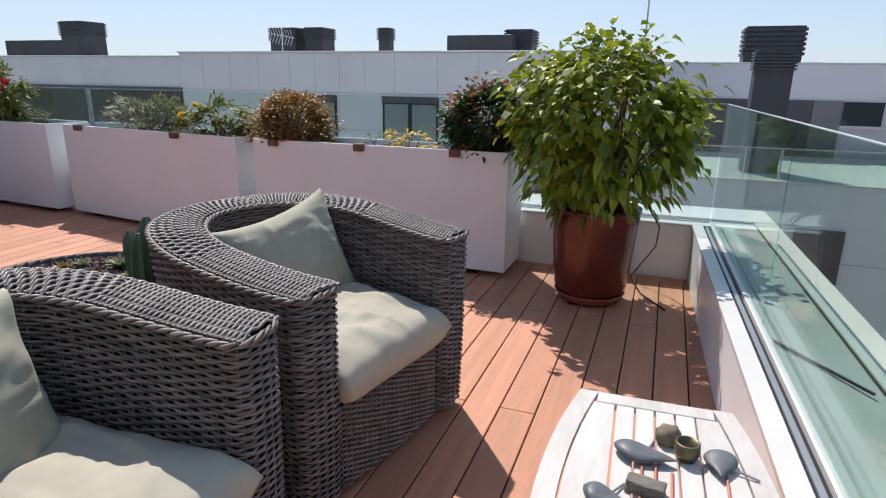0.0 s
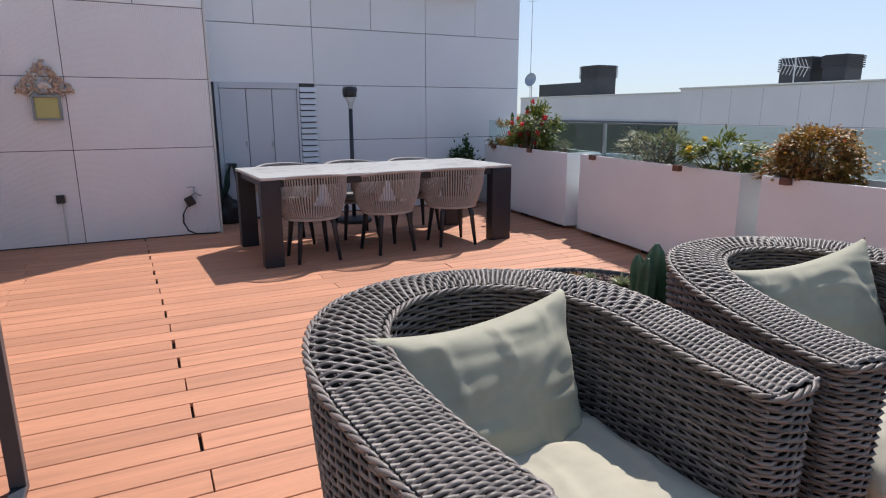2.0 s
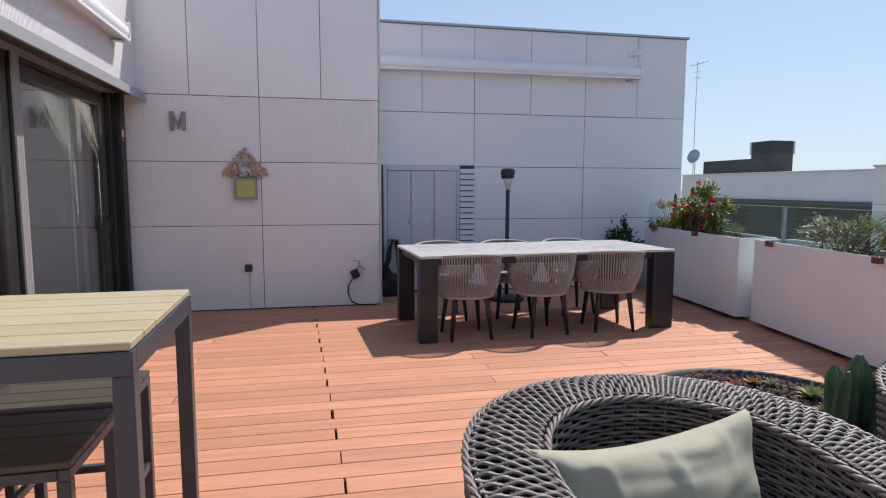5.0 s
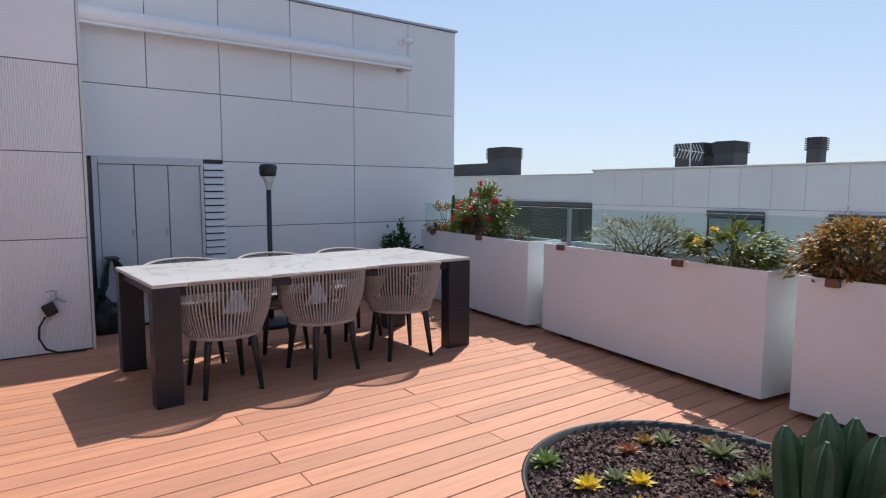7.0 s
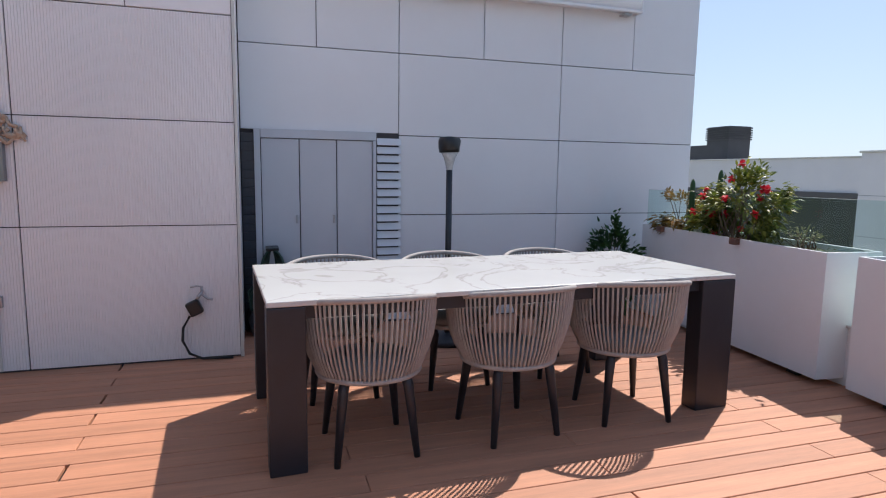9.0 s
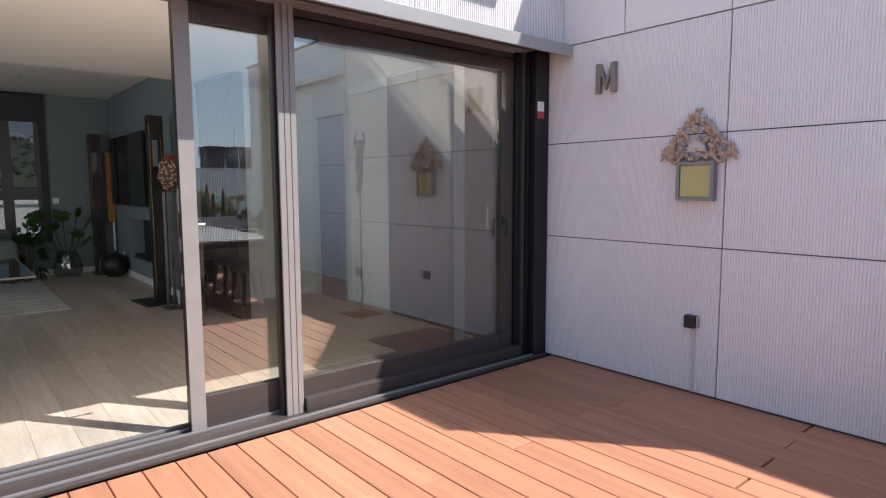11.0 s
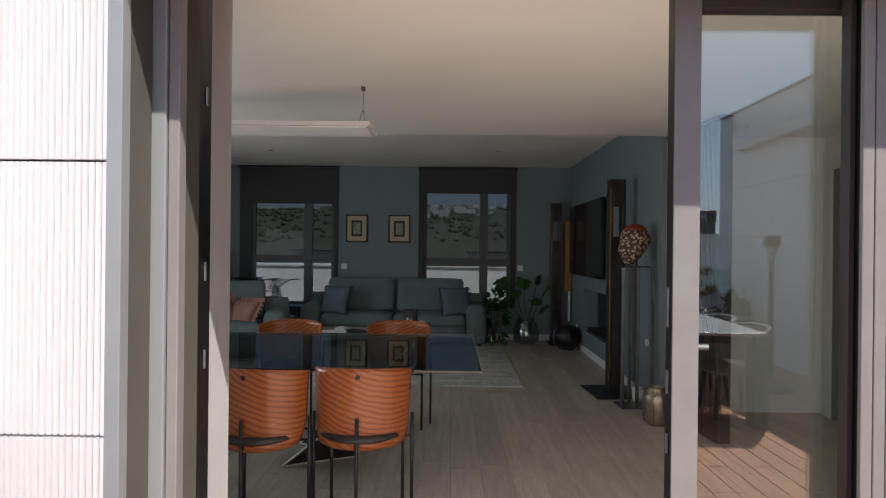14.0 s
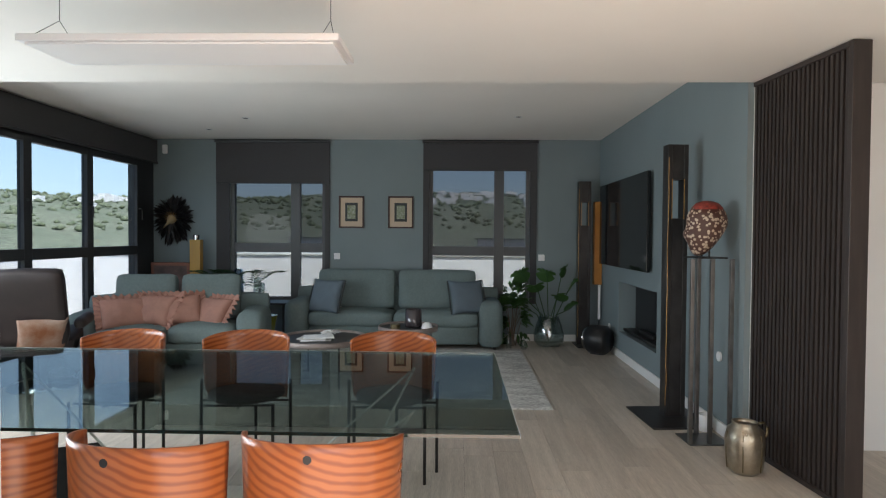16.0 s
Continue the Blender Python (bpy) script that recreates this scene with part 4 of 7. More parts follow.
        fast_tube(V, F, pts, 0.0062, 0.004, True)
    raw_part("braided_edge", V, F, M_WICK, th, kind="stuff")
    # front panel below the seat
    V, F = [], []
    for j in range(32):
        z = 0.035 + 0.0094 * j
        pts = [(Vector((0.40 + (0.004 if (i // 2 + j) % 2 else -0.004) + 0.012 * math.sin(math.pi * i / 44), -0.27 + 0.54 * i / 44, z)), Vector((1, 0, 0))) for i in range(45)]
        fast_tube(V, F, pts, 0.0055, 0.0026, False)
    for i in range(0, 45, 2):
        fast_tube(V, F, [(Vector((0.40 + 0.012 * math.sin(math.pi * i / 44), -0.27 + 0.54 * i / 44, z)), Vector((1, 0, 0))) for z in (0.03, 0.33)], 0.0045, 0.003, False)
    raw_part("woven_front", V, F, M_WICK, th, kind="stuff")
    # dark frame behind the weave, a few millimetres inside it on both faces
    bm = bmesh.new()
    lo = [bm.verts.new(P[i] - N[i] * (0.013 + lean(i)) + up * 0.03) for i in range(0, n, 2)]
    hi = [bm.verts.new(P[i] - N[i] * 0.013 + up * (top_z(P[i].x) - 0.014)) for i in range(0, n, 2)]
    for i in range(len(lo)):
        j = (i + 1) % len(lo)
        bm.faces.new((lo[i], lo[j], hi[j], hi[i]))
    res2 = 60
    prev = None
    for i in range(res2):
        a, b = mid(i / (res2 - 1), 0.012), mid(i / (res2 - 1), 0.155)
        a.z, b.z = top_z(a.x) - 0.009, top_z(b.x) - 0.009
        cur = (bm.verts.new(a), bm.verts.new(b))
        if prev:
            bm.faces.new((prev[0], cur[0], cur[1], prev[1]))
        prev = cur
    box(bm, 0.36, -0.29, 0.03, 0.388, 0.29, 0.33)
    box(bm, -0.34, -0.27, 0.25, 0.36, 0.27, 0.30)
    part("frame", bm, M_LINER, th)
    for x, y in ((0.33, 0.33), (0.33, -0.33), (-0.28, 0.25), (-0.28, -0.25)):
        bm = lathe([(0, 0), (0.02, 0), (0.02, 0.05), (0, 0.05)], 10)
        bmesh.ops.transform(bm, matrix=Matrix.Translation((x, y, 0)), verts=bm.verts)
        part("foot", bm, M_BLACK, th)
    return th


CH1 = pose(-1.457, 0.763, 0, 0, 0, 6.2)
CH2 = pose(-1.428, 1.902, 0, 0, 0, -11.2)
chair_a = wicker_chair(CH1, "low grey-brown wicker tub armchair facing a small slatted table")
chair_b = copy_thing(chair_a, CH2)
for m, s in ((CH1, 1), (CH2, 5)):
    c = thing("seat_cushion", "thick sage green seat cushion lying in a wicker armchair", "cushion", m)
    cushion("cushion", 0.79, 0.60, 0.19, M_CUSH, c, pose(0.065, 0, 0.415, 0, 1.5), flat=0.90, seed=s * 7, res=48, wrinkle=0.017)
p = thing("throw_pillow", "square sage green throw pillow leaning in a wicker armchair", "pillow", pose(-1.52, 0.72, 0.60, 0, 0, 6))
cushion("pillow", 0.47, 0.60, 0.17, M_PILLOW, p, pose(0, 0, 0, 0, 74, 0) @ pose(0, 0, 0, 0, 0, 2), pinch=0.16, flat=0.30, seed=3, res=44, wrinkle=0.018)
p = thing("throw_pillow", "square sage green throw pillow leaning in a wicker armchair", "pillow", pose(-1.52, 1.97, 0.61, 0, 0, -16))
cushion("pillow", 0.47, 0.56, 0.17, M_PILLOW, p, pose(0, 0, 0, 0, 72, 0) @ pose(0, 0, 0, 0, 0, 9), pinch=0.16, flat=0.30, seed=9, res=44, wrinkle=0.016)


# ---- small slatted table and its bits ----
M_WASH = mat("whitewashed_wood", (0.46, 0.42, 0.39), 0.65, noise_scale=7, color2=(0.64, 0.61, 0.58), stretch=(1, 0.25, 1), fine=0.06, bump=0.3, bump_scale=80)
M_SLATE2 = mat("grey_painted_stone", (0.10, 0.11, 0.12), 0.5, noise_scale=12, amount=0.3, bump=0.3)
st = thing("side_table", "low whitewashed slatted wooden side table beside the parapet", "side table", pose(-0.175, 1.26, 0, 0, 0, 2))
T, SH = 0.43, 0.45


def half(y):
    return 0.20 + 0.055 * (1 - (y / 0.47) ** 2)


def strip(x_of, y0, y1, steps=14, z0=T, z1=SH):
    """A board between two edge curves: x_of(y) gives its two sides."""
    bm = bmesh.new()
    L = [y0 + (y1 - y0) * i / steps for i in range(steps + 1)]
    ring = [[bm.verts.new((x_of(y)[k], y, z)) for k, z in ((0, z0), (1, z0), (1, z1), (0, z1))] for y in L]
    for a, b in zip(ring, ring[1:]):
        for k in range(4):
            bm.faces.new((a[k], a[(k + 1) % 4], b[(k + 1) % 4], b[k]))
    bm.faces.new(ring[0][::-1])
    bm.faces.new(ring[-1])
    bmesh.ops.recalc_face_normals(bm, faces=bm.faces)
    return bm


part("rim", strip(lambda y: (-half(y), -half(y) + 0.05), -0.47, 0.47), M_WASH, st)
part("rim", strip(lambda y: (half(y) - 0.05, half(y)), -0.47, 0.47), M_WASH, st)
for y0, y1 in ((-0.47, -0.415), (0.415, 0.47)):
    part("end_board", bbox(-0.151, y0, T, 0.151, y1, SH, 0.002, 1), M_WASH, st)
for i in range(6):
    x = -0.150 + 0.0505 * i
    if i in (0, 5):
        s = -1 if i == 0 else 1
        part("slat", strip(lambda y, s=s: sorted((s * 0.104, s * (half(y) - 0.056))), -0.41, 0.41), M_WASH, st)
    else:
        part("slat", bbox(x + 0.002, -0.412, T, x + 0.0475, 0.412, SH, 0.002, 1), M_WASH, st)
for x in (-0.16, 0.13):
    for y in (-0.39, 0.36):
        part("leg", bbox(x, y, 0, x + 0.035, y + 0.035, T, 0.003), M_WASH, st)
for x in (-0.16, 0.13):
    part("apron", bbox(x + 0.005, -0.36, T - 0.06, x + 0.025, 0.36, T - 0.002), M_WASH, st)
M_ROD = mat("copper_rod", (0.45, 0.16, 0.10), 0.45, 0.3)
M_BRASS = mat("dull_brass", (0.17, 0.14, 0.08), 0.4, 0.8, noise_scale=20, amount=0.3)


def bird(x, y, ang, size, tip):
    th = thing("bird_ornament", "dark grey carved stone bird lying on the slatted table", "ornament", pose(x, y, SH + 0.016, 0, 0, ang), "bird ornaments")
    bm = bmesh.new()
    n = 22
    rings = []
    for i in range(n + 1):
        t = i / n
        w = 0.036 * math.sin(math.pi * min(1, t ** 1.6)) ** 0.7 + 0.001
        off = 0.010 * math.sin(t * math.pi * 0.9)
        ring = []
        for k in range(12):
            a = 2 * math.pi * k / 12
            ring.append(bm.verts.new(((t - 0.5) * 0.13 * size * tip, (w * math.cos(a) + off) * size, 0.3 * w * math.sin(a) * (1 + 0.4 * t) + 0.002 * math.sin(9 * t))))
        rings.append(ring)
    for a, b in zip(rings, rings[1:]):
        for k in range(12):
            bm.faces.new((a[k], a[(k + 1) % 12], b[(k + 1) % 12], b[k]))
    bm.faces.new(rings[0][::-1])
    bm.faces.new(rings[-1])
    bmesh.ops.recalc_face_normals(bm, faces=bm.faces)
    part("body", bm, M_SLATE2, th, smooth=True)
    bm = bmesh.new()
    tube(bm, [(0.0, -0.02, -0.006), (-0.005, -0.075, -0.012)], 0.0028)
    part("pin", bm, M_ALU, th)
bird(-0.205, 1.445, 170, 1.0, 1.15)
bird(-0.035, 1.46, 80, 1.0, 0.8)
bird(-0.275, 1.255, 160, 0.9, 0.9)
th = thing("stone_lump", "rough brown stone head on the slatted table", "stone", pose(-0.155, 1.53, SH))
bm = bmesh.new()
bmesh.ops.create_icosphere(bm, subdivisions=3, radius=0.03)
for v in bm.verts:
    v.co += v.co.normalized() * noise.noise(v.co * 60) * 0.008
    v.co.z = max(-0.02, v.co.z) + 0.02
part("stone", bm, mat("brown_stone", (0.17, 0.14, 0.10), 0.8, noise_scale=30, amount=0.4, bump=0.5), th, smooth=True)
th = thing("small_bowl", "small dull brass bowl on the slatted table", "bowl", pose(-0.115, 1.475, SH))
part("bowl", lathe([(0, 0.001), (0.022, 0.001), (0.030, 0.02), (0.028, 0.045), (0.024, 0.047), (0.025, 0.02), (0, 0.006)], 24), M_BRASS, th, smooth=True)
th = thing("stone_block", "rough grey-brown stone block on the slatted table", "stone", pose(-0.20, 1.315, SH, 0, 0, -8))
bm = bbox(-0.04, -0.02, 0, 0.04, 0.02, 0.028, 0.004)
bmesh.ops.subdivide_edges(bm, edges=bm.edges[:], cuts=3, use_grid_fill=True)
for v in bm.verts:
    v.co += Vector((1, 1, 0.5)) * noise.noise(v.co * 70) * 0.004 * (1 if v.co.z > 0.002 else 0)
part("block", bm, mat("grey_brown_stone", (0.13, 0.12, 0.10), 0.85, noise_scale=25, amount=0.4, bump=0.5), th)
for x, y0, y1 in ((-0.18, 1.33, 1.42), (-0.145, 1.19, 1.40), (-0.03, 1.19, 1.43), (-0.21, 1.20, 1.42)):
    th = thing("copper_rod", "thin copper coloured rod lying between the table slats", "rod", pose(x, y0, SH + 0.004))
    bm = bmesh.new()
    tube(bm, [(0, 0, 0), (0.0, y1 - y0, 0)], 0.0035, 8)
    part("rod", bm, M_ROD, th)


# ---- bar table and stools ----
def bar_table():
    th = thing("bar_table", "high bar table with pale plank top and grey metal frame", "bar table", pose(-2.315, -1.128, 0, 0, 0, 1.2))
    hx, hy, H = 0.385, 0.675, 0.985
    for i in range(6):
        x = -hx + 0.1283 * i
        part("plank", bbox(x + 0.002, -hy, H - 0.022, x + 0.1263, hy - 0.004, H, 0.003, 1), M_BARTOP, th)
    part("apron", bbox(-hx, -hy, H - 0.085, -hx + 0.035, hy, H - 0.024, 0.002), M_ANTH2, th)
    part("apron", bbox(hx - 0.035, -hy, H - 0.085, hx, hy, H - 0.024, 0.002), M_ANTH2, th)
    part("end_apron", bbox(-hx + 0.036, hy - 0.035, H - 0.085, hx - 0.036, hy, H - 0.024, 0.002), M_ANTH2, th)
    part("end_apron", bbox(-hx + 0.036, -hy, H - 0.085, hx - 0.036, -hy + 0.035, H - 0.024, 0.002), M_ANTH2, th)
    for x in (-hx, hx - 0.05):
        for y in (-hy, hy - 0.05):
            part("leg", bbox(x, y, 0.03, x + 0.05, y + 0.05, H - 0.086, 0.003), M_ANTH2, th)
    for y in (-hy, hy - 0.05):
        part("foot_rail", bbox(-hx, y, 0.0, hx, y + 0.05, 0.029, 0.003), M_ANTH2, th)


bar_table()
sx, sy, SZ = 0.205, 0.215, 0.622
stool = thing("bar_stool", "square bar stool with brown plank seat and grey metal legs", "bar stool", pose(-2.32, -0.885, 0, 0, 0, 1), "bar stools")
for i in range(4):
    x = -sx + 0.1025 * i
    part("plank", bbox(x + 0.002, -sy, SZ - 0.02, x + 0.100, sy, SZ, 0.003, 1), M_STOOL, stool)
for b in ((-sx, -sy, sx, -sy + 0.03), (-sx, sy - 0.03, sx, sy), (-sx, -sy + 0.031, -sx + 0.03, sy - 0.031), (sx - 0.03, -sy + 0.031, sx, sy - 0.031)):
    part("seat_frame", bbox(b[0], b[1], SZ - 0.052, b[2], b[3], SZ - 0.022, 0.002, 1), M_ANTH2, stool)
for x in (-sx, sx - 0.035):
    for y in (-sy, sy - 0.035):
        part("leg", bbox(x, y, 0, x + 0.035, y + 0.035, SZ - 0.053, 0.003, 1), M_ANTH2, stool)
for b in ((-sx + 0.036, -sy + 0.006, sx - 0.036, -sy + 0.03), (-sx + 0.036, sy - 0.03, sx - 0.036, sy - 0.006), (-sx + 0.006, -sy + 0.036, -sx + 0.03, sy - 0.036)):
    part("foot_rung", bbox(b[0], b[1], 0.22, b[2], b[3], 0.25, 0.002, 1), M_ANTH2, stool)
for x, y in ((-2.75, -0.89), (-2.32, -1.385), (-2.75, -1.39)):
    copy_thing(stool, pose(x, y, 0, 0, 0, 1))


# ---- rope dining chairs ----
M_ROPE = mat("taupe_rope", (0.37, 0.335, 0.315), 0.8, noise_scale=25, amount=0.12, bump=0.5, bump_scale=300)
M_SEATP = mat("grey_seat_pad", (0.26, 0.25, 0.25), 0.85, noise_scale=20, amount=0.08, bump=0.3)


def rope_chair(m):
    th = thing("rope_chair", "rounded rope-back dining chair with taupe cords and dark tapered legs", "chair", m, "rope chairs round the table")
    def arc(r, z, a0, a1, n, sq=0.93, dip=0.0, cx=0.0):
        out = []
        for i in range(n):
            a = a0 + (a1 - a0) * i / (n - 1)
            k = abs(a) / abs(a1)
            out.append(Vector((cx + r * sq * math.cos(a), r * math.sin(a), z - dip * k ** 2.2)))
        return out
    A = radians(118)
    bm = bmesh.new()
    tube(bm, arc(0.325, 0.772, -A, A, 40, dip=0.12), 0.014, 8)
    part("top_rail", bm, M_ROPE, th, smooth=True)
    bm = bmesh.new()
    tube(bm, arc(0.24, 0.385, -math.pi, math.pi, 40)[:-1], 0.013, 8, closed=True)
    part("seat_rail", bm, M_ROPE, th, smooth=True)
    top, bot = arc(0.325, 0.772, -A, A, 54, dip=0.12), arc(0.24, 0.385, -A, A, 54)
    for t, b in zip(top, bot):
        bm = bmesh.new()
        out = Vector((t.x, t.y, 0)).normalized()
        mid = t.lerp(b, 0.5) + out * 0.022
        tube(bm, [b, b.lerp(mid, 0.5) + out * 0.006, mid, mid.lerp(t, 0.5) + out * 0.003, t], 0.0062, 5, ends=False)
        CORDS.append(bm)
    allb = bmesh.new()
    for bm in CORDS:
        me = bpy.data.meshes.new("tmp")
        bm.to_mesh(me)
        allb.from_mesh(me)
        bpy.data.meshes.remove(me)
        bm.free()
    CORDS.clear()
    part("cord", allb, M_ROPE, th, smooth=True, kind="stuff")
    part("seat_pad", lathe([(0, 0.39), (0.21, 0.39), (0.232, 0.41), (0.225, 0.44), (0.15, 0.452), (0, 0.452)], 32), M_SEATP, th, smooth=True)
    for sx_, sy_ in ((1, 1), (1, -1), (-1, 1), (-1, -1)):
        bm = bmesh.new()
        tube(bm, [(sx_ * 0.135, sy_ * 0.13, 0.395), (sx_ * 0.155, sy_ * 0.15, 0.34), (sx_ * 0.190, sy_ * 0.185, 0.0)], [0.026, 0.025, 0.015], 10)
        part("leg", bm, M_ANTH, th, smooth=True)
    return th


CORDS = []
rc = rope_chair(pose(-5.62, 1.31, 0, 0, 0, 2))
for x, y, a in ((-5.63, 2.03, 8), (-5.66, 2.73, -6), (-6.38, 1.27, 182), (-6.42, 1.98, 180), (-6.45, 2.70, 184)):
    copy_thing(rc, pose(x, y, 0, 0, 0, a))


# ---- plants ----
def leaf_mat(name, c1, c2, rough=0.45):
    """Leaves that differ one from another and let some light through."""
    m = bpy.data.materials.new(name)
    m.use_nodes = True
    n, ln = m.node_tree.nodes, m.node_tree.links
    p = n["Principled BSDF"]
    g, r = n.new("ShaderNodeNewGeometry"), n.new("ShaderNodeValToRGB")
    r.color_ramp.elements[0].color, r.color_ramp.elements[1].color = (*c1, 1), (*c2, 1)
    ln.new(g.outputs["Random Per Island"], r.inputs[0])
    ln.new(r.outputs[0], p.inputs["Base Color"])
    p.inputs["Roughness"].default_value = rough
    tl, mx = n.new("ShaderNodeBsdfTranslucent"), n.new("ShaderNodeMixShader")
    ln.new(r.outputs[0], tl.inputs[0])
    mx.inputs[0].default_value = 0.35
    ln.new(p.outputs[0], mx.inputs[1])
    ln.new(tl.outputs[0], mx.inputs[2])
    ln.new(mx.outputs[0], n["Material Output"].inputs[0])
    return m


L_BRIGHT = leaf_mat("ficus_leaf", (0.08, 0.13, 0.008), (0.36, 0.40, 0.025))
L_GREEN = leaf_mat("shrub_leaf", (0.07, 0.13, 0.02), (0.20, 0.28, 0.05))
L_OLIVE = leaf_mat("olive_shrub_leaf", (0.06, 0.10, 0.015), (0.26, 0.27, 0.05))
L_DARK = leaf_mat("dark_leaf", (0.02, 0.06, 0.02), (0.05, 0.12, 0.03))
L_GREY = leaf_mat("grey_herb_leaf", (0.12, 0.15, 0.06), (0.25, 0.26, 0.13))
L_RED = leaf_mat("red_photinia_leaf", (0.22, 0.05, 0.03), (0.40, 0.17, 0.06))
L_ORANGE = leaf_mat("bronze_photinia_leaf", (0.16, 0.12, 0.03), (0.42, 0.22, 0.05))
L_FLOWER = leaf_mat("red_flower", (0.55, 0.01, 0.02), (0.8, 0.04, 0.06))
L_YELLOW = leaf_mat("yellow_flower", (0.6, 0.42, 0.02), (0.8, 0.6, 0.05))
M_BARK = mat("brown_bark", (0.12, 0.085, 0.055), 0.9, noise_scale=12, amount=0.3, bump=0.6)


def add_leaf(bm, p, direction, length, width, droop=0.25, roll=0.0):
    d = direction.normalized()
    s = d.cross(Vector((0, 0, 1)))
    if s.length < 0.05:
        s = Vector((1, 0, 0))
    s.normalize()
    u = s.cross(d)
    s = s * math.cos(roll) + u * math.sin(roll)
    u = s.cross(d)
    down = Vector((0, 0, -1))
    a = p
    m1 = p + d * length * 0.35 + down * length * droop * 0.15
    m2 = p + d * length * 0.7 + down * length * droop * 0.5
    e = p + d * length + down * length * droop
    v = [bm.verts.new(c) for c in (a, m1 + s * width / 2 + u * width * 0.12, m2 + s * width * 0.36 + u * width * 0.08, e,
                                   m2 - s * width * 0.36 + u * width * 0.08, m1 - s * width / 2 + u * width * 0.12, m1, m2)]
    for f in ((0, 1, 6), (1, 2, 7, 6), (2, 3, 7), (0, 6, 5), (6, 7, 4, 5), (7, 3, 4)):
        bm.faces.new([v[i] for i in f])


def crown(n, centre, radii, length, width, rng, droop=0.4, clumps=26, fill=0.35, lump=0.22):
    """Leaves in many small clumps over an uneven ball, with gaps."""
    bm = bmesh.new()
    C = Vector(centre)
    cl = []
    for _ in range(clumps):
        d = Vector((rng.gauss(0, 1), rng.gauss(0, 1), rng.gauss(0, 1) + 0.15)).normalized()
        k = rng.uniform(fill, 1.0) ** 0.5 * (1 + rng.uniform(-lump, lump) * 0.6)
        cl.append((Vector((d.x * radii[0] * k, d.y * radii[1] * k, d.z * radii[2] * k)), rng.uniform(0.16, 0.30)))
    for _ in range(n):
        c, r = cl[rng.randrange(len(cl))]
        o = Vector((rng.gauss(0, 1), rng.gauss(0, 1), rng.gauss(0, 1))) * (r * 0.5)
        p = c + Vector((o.x * radii[0], o.y * radii[1], o.z * radii[2])) * 1.1
        out = Vector((p.x, p.y, p.z * 0.6)).normalized() + Vector((rng.uniform(-.7, .7), rng.uniform(-.7, .7), rng.uniform(-.4, .5)))
        add_leaf(bm, C + p, out, length * rng.uniform(0.7, 1.25), width * rng.uniform(0.75, 1.2), droop * rng.uniform(0.3, 1.6), rng.uniform(-0.8, 0.8))
    return bm, [C + c for c, _ in cl]


def stems(base, tips, r, rng, spread=0.0):
    bm = bmesh.new()
    for t in tips:
        b = Vector(base) + Vector((rng.uniform(-1, 1), rng.uniform(-1, 1), 0)) * spread
        mid = b.lerp(t, 0.5) + Vector((rng.uniform(-.03, .03), rng.uniform(-.03, .03), 0.02))
        tube(bm, [b, b.lerp(mid, 0.5), mid, t], [r, r * 0.8, r * 0.55, r * 0.25], 5)
    return bm


def shrub(x, y, z, radii, n, leaf, length, width, label, seed, flower=None, fn=0, name="shrub", droop=0.3, clumps=26, leaf2=None, n2=0, up=0.9):
    rng = random.Random(seed)
    th = thing(name, label, name.replace("_", " "), pose(x, y, z))
    bm, tips = crown(n, (0, 0, radii[2] * up), radii, length, width, rng, droop, clumps)
    part("foliage", bm, leaf, th)
    part("stem", stems((0, 0, -0.05), tips, 0.008, rng, radii[0] * 0.3), M_BARK, th, smooth=True)
    if n2:
        bm, _ = crown(n2, (0, 0, radii[2] * (up + 0.1)), [r * 1.02 for r in radii], length, width, rng, droop, clumps)
        part("new_growth", bm, leaf2, th, "reddish new leaves", kind="stuff")
    if flower:
        for _ in range(fn):
            t = tips[rng.randrange(len(tips))] * 1.0
            o = t + Vector((rng.uniform(-.05, .05), -rng.uniform(radii[1] * 0.3, radii[1] * 0.8), rng.uniform(0, .08)))
            bm = bmesh.new()
            for k in range(14):
                d = Vector((rng.gauss(0, 1), rng.gauss(0, 1), rng.gauss(0, 1))).normalized()
                add_leaf(bm, o, d, 0.038, 0.034, 0.0)
            part("flower", bm, flower, th)
    return th


# the big shrub in its pot
M_POT = mat("oxblood_glazed_pot", (0.085, 0.014, 0.010), 0.16, noise_scale=4, color2=(0.15, 0.028, 0.014), fine=0.1)
pot = thing("plant_pot", "large glossy dark red glazed pot holding a leafy shrub", "plant pot", pose(-0.585, 3.73, 0))
part("pot", lathe([(0, 0.04), (0.185, 0.04), (0.215, 0.10), (0.232, 0.25), (0.25, 0.48), (0.262, 0.56), (0.265, 0.585), (0.245, 0.59), (0.236, 0.55), (0.22, 0.50), (0, 0.50)], 56), M_POT, pot, smooth=True)
part("saucer", lathe([(0, 0.022), (0.19, 0.022), (0.205, 0.05), (0.212, 0.065), (0.205, 0.067), (0.195, 0.05), (0, 0.045)], 48), mat("terracotta_saucer", (0.28, 0.07, 0.035), 0.4), pot, smooth=True)
for a in (0, 120, 240):
    part("foot", bbox(-0.03, -0.03, 0, 0.03, 0.03, 0.024, m=pose(0.14 * math.cos(radians(a)), 0.14 * math.sin(radians(a)), 0)), M_BLACK, pot)
part("soil", lathe([(0.0, 0.52), (0.232, 0.515)], 24), M_SOIL, pot)
rng = random.Random(11)
bush = thing("potted_shrub", "round bushy bright green shrub growing in a red glazed pot", "shrub", pose(-0.585, 3.73, 0.5))
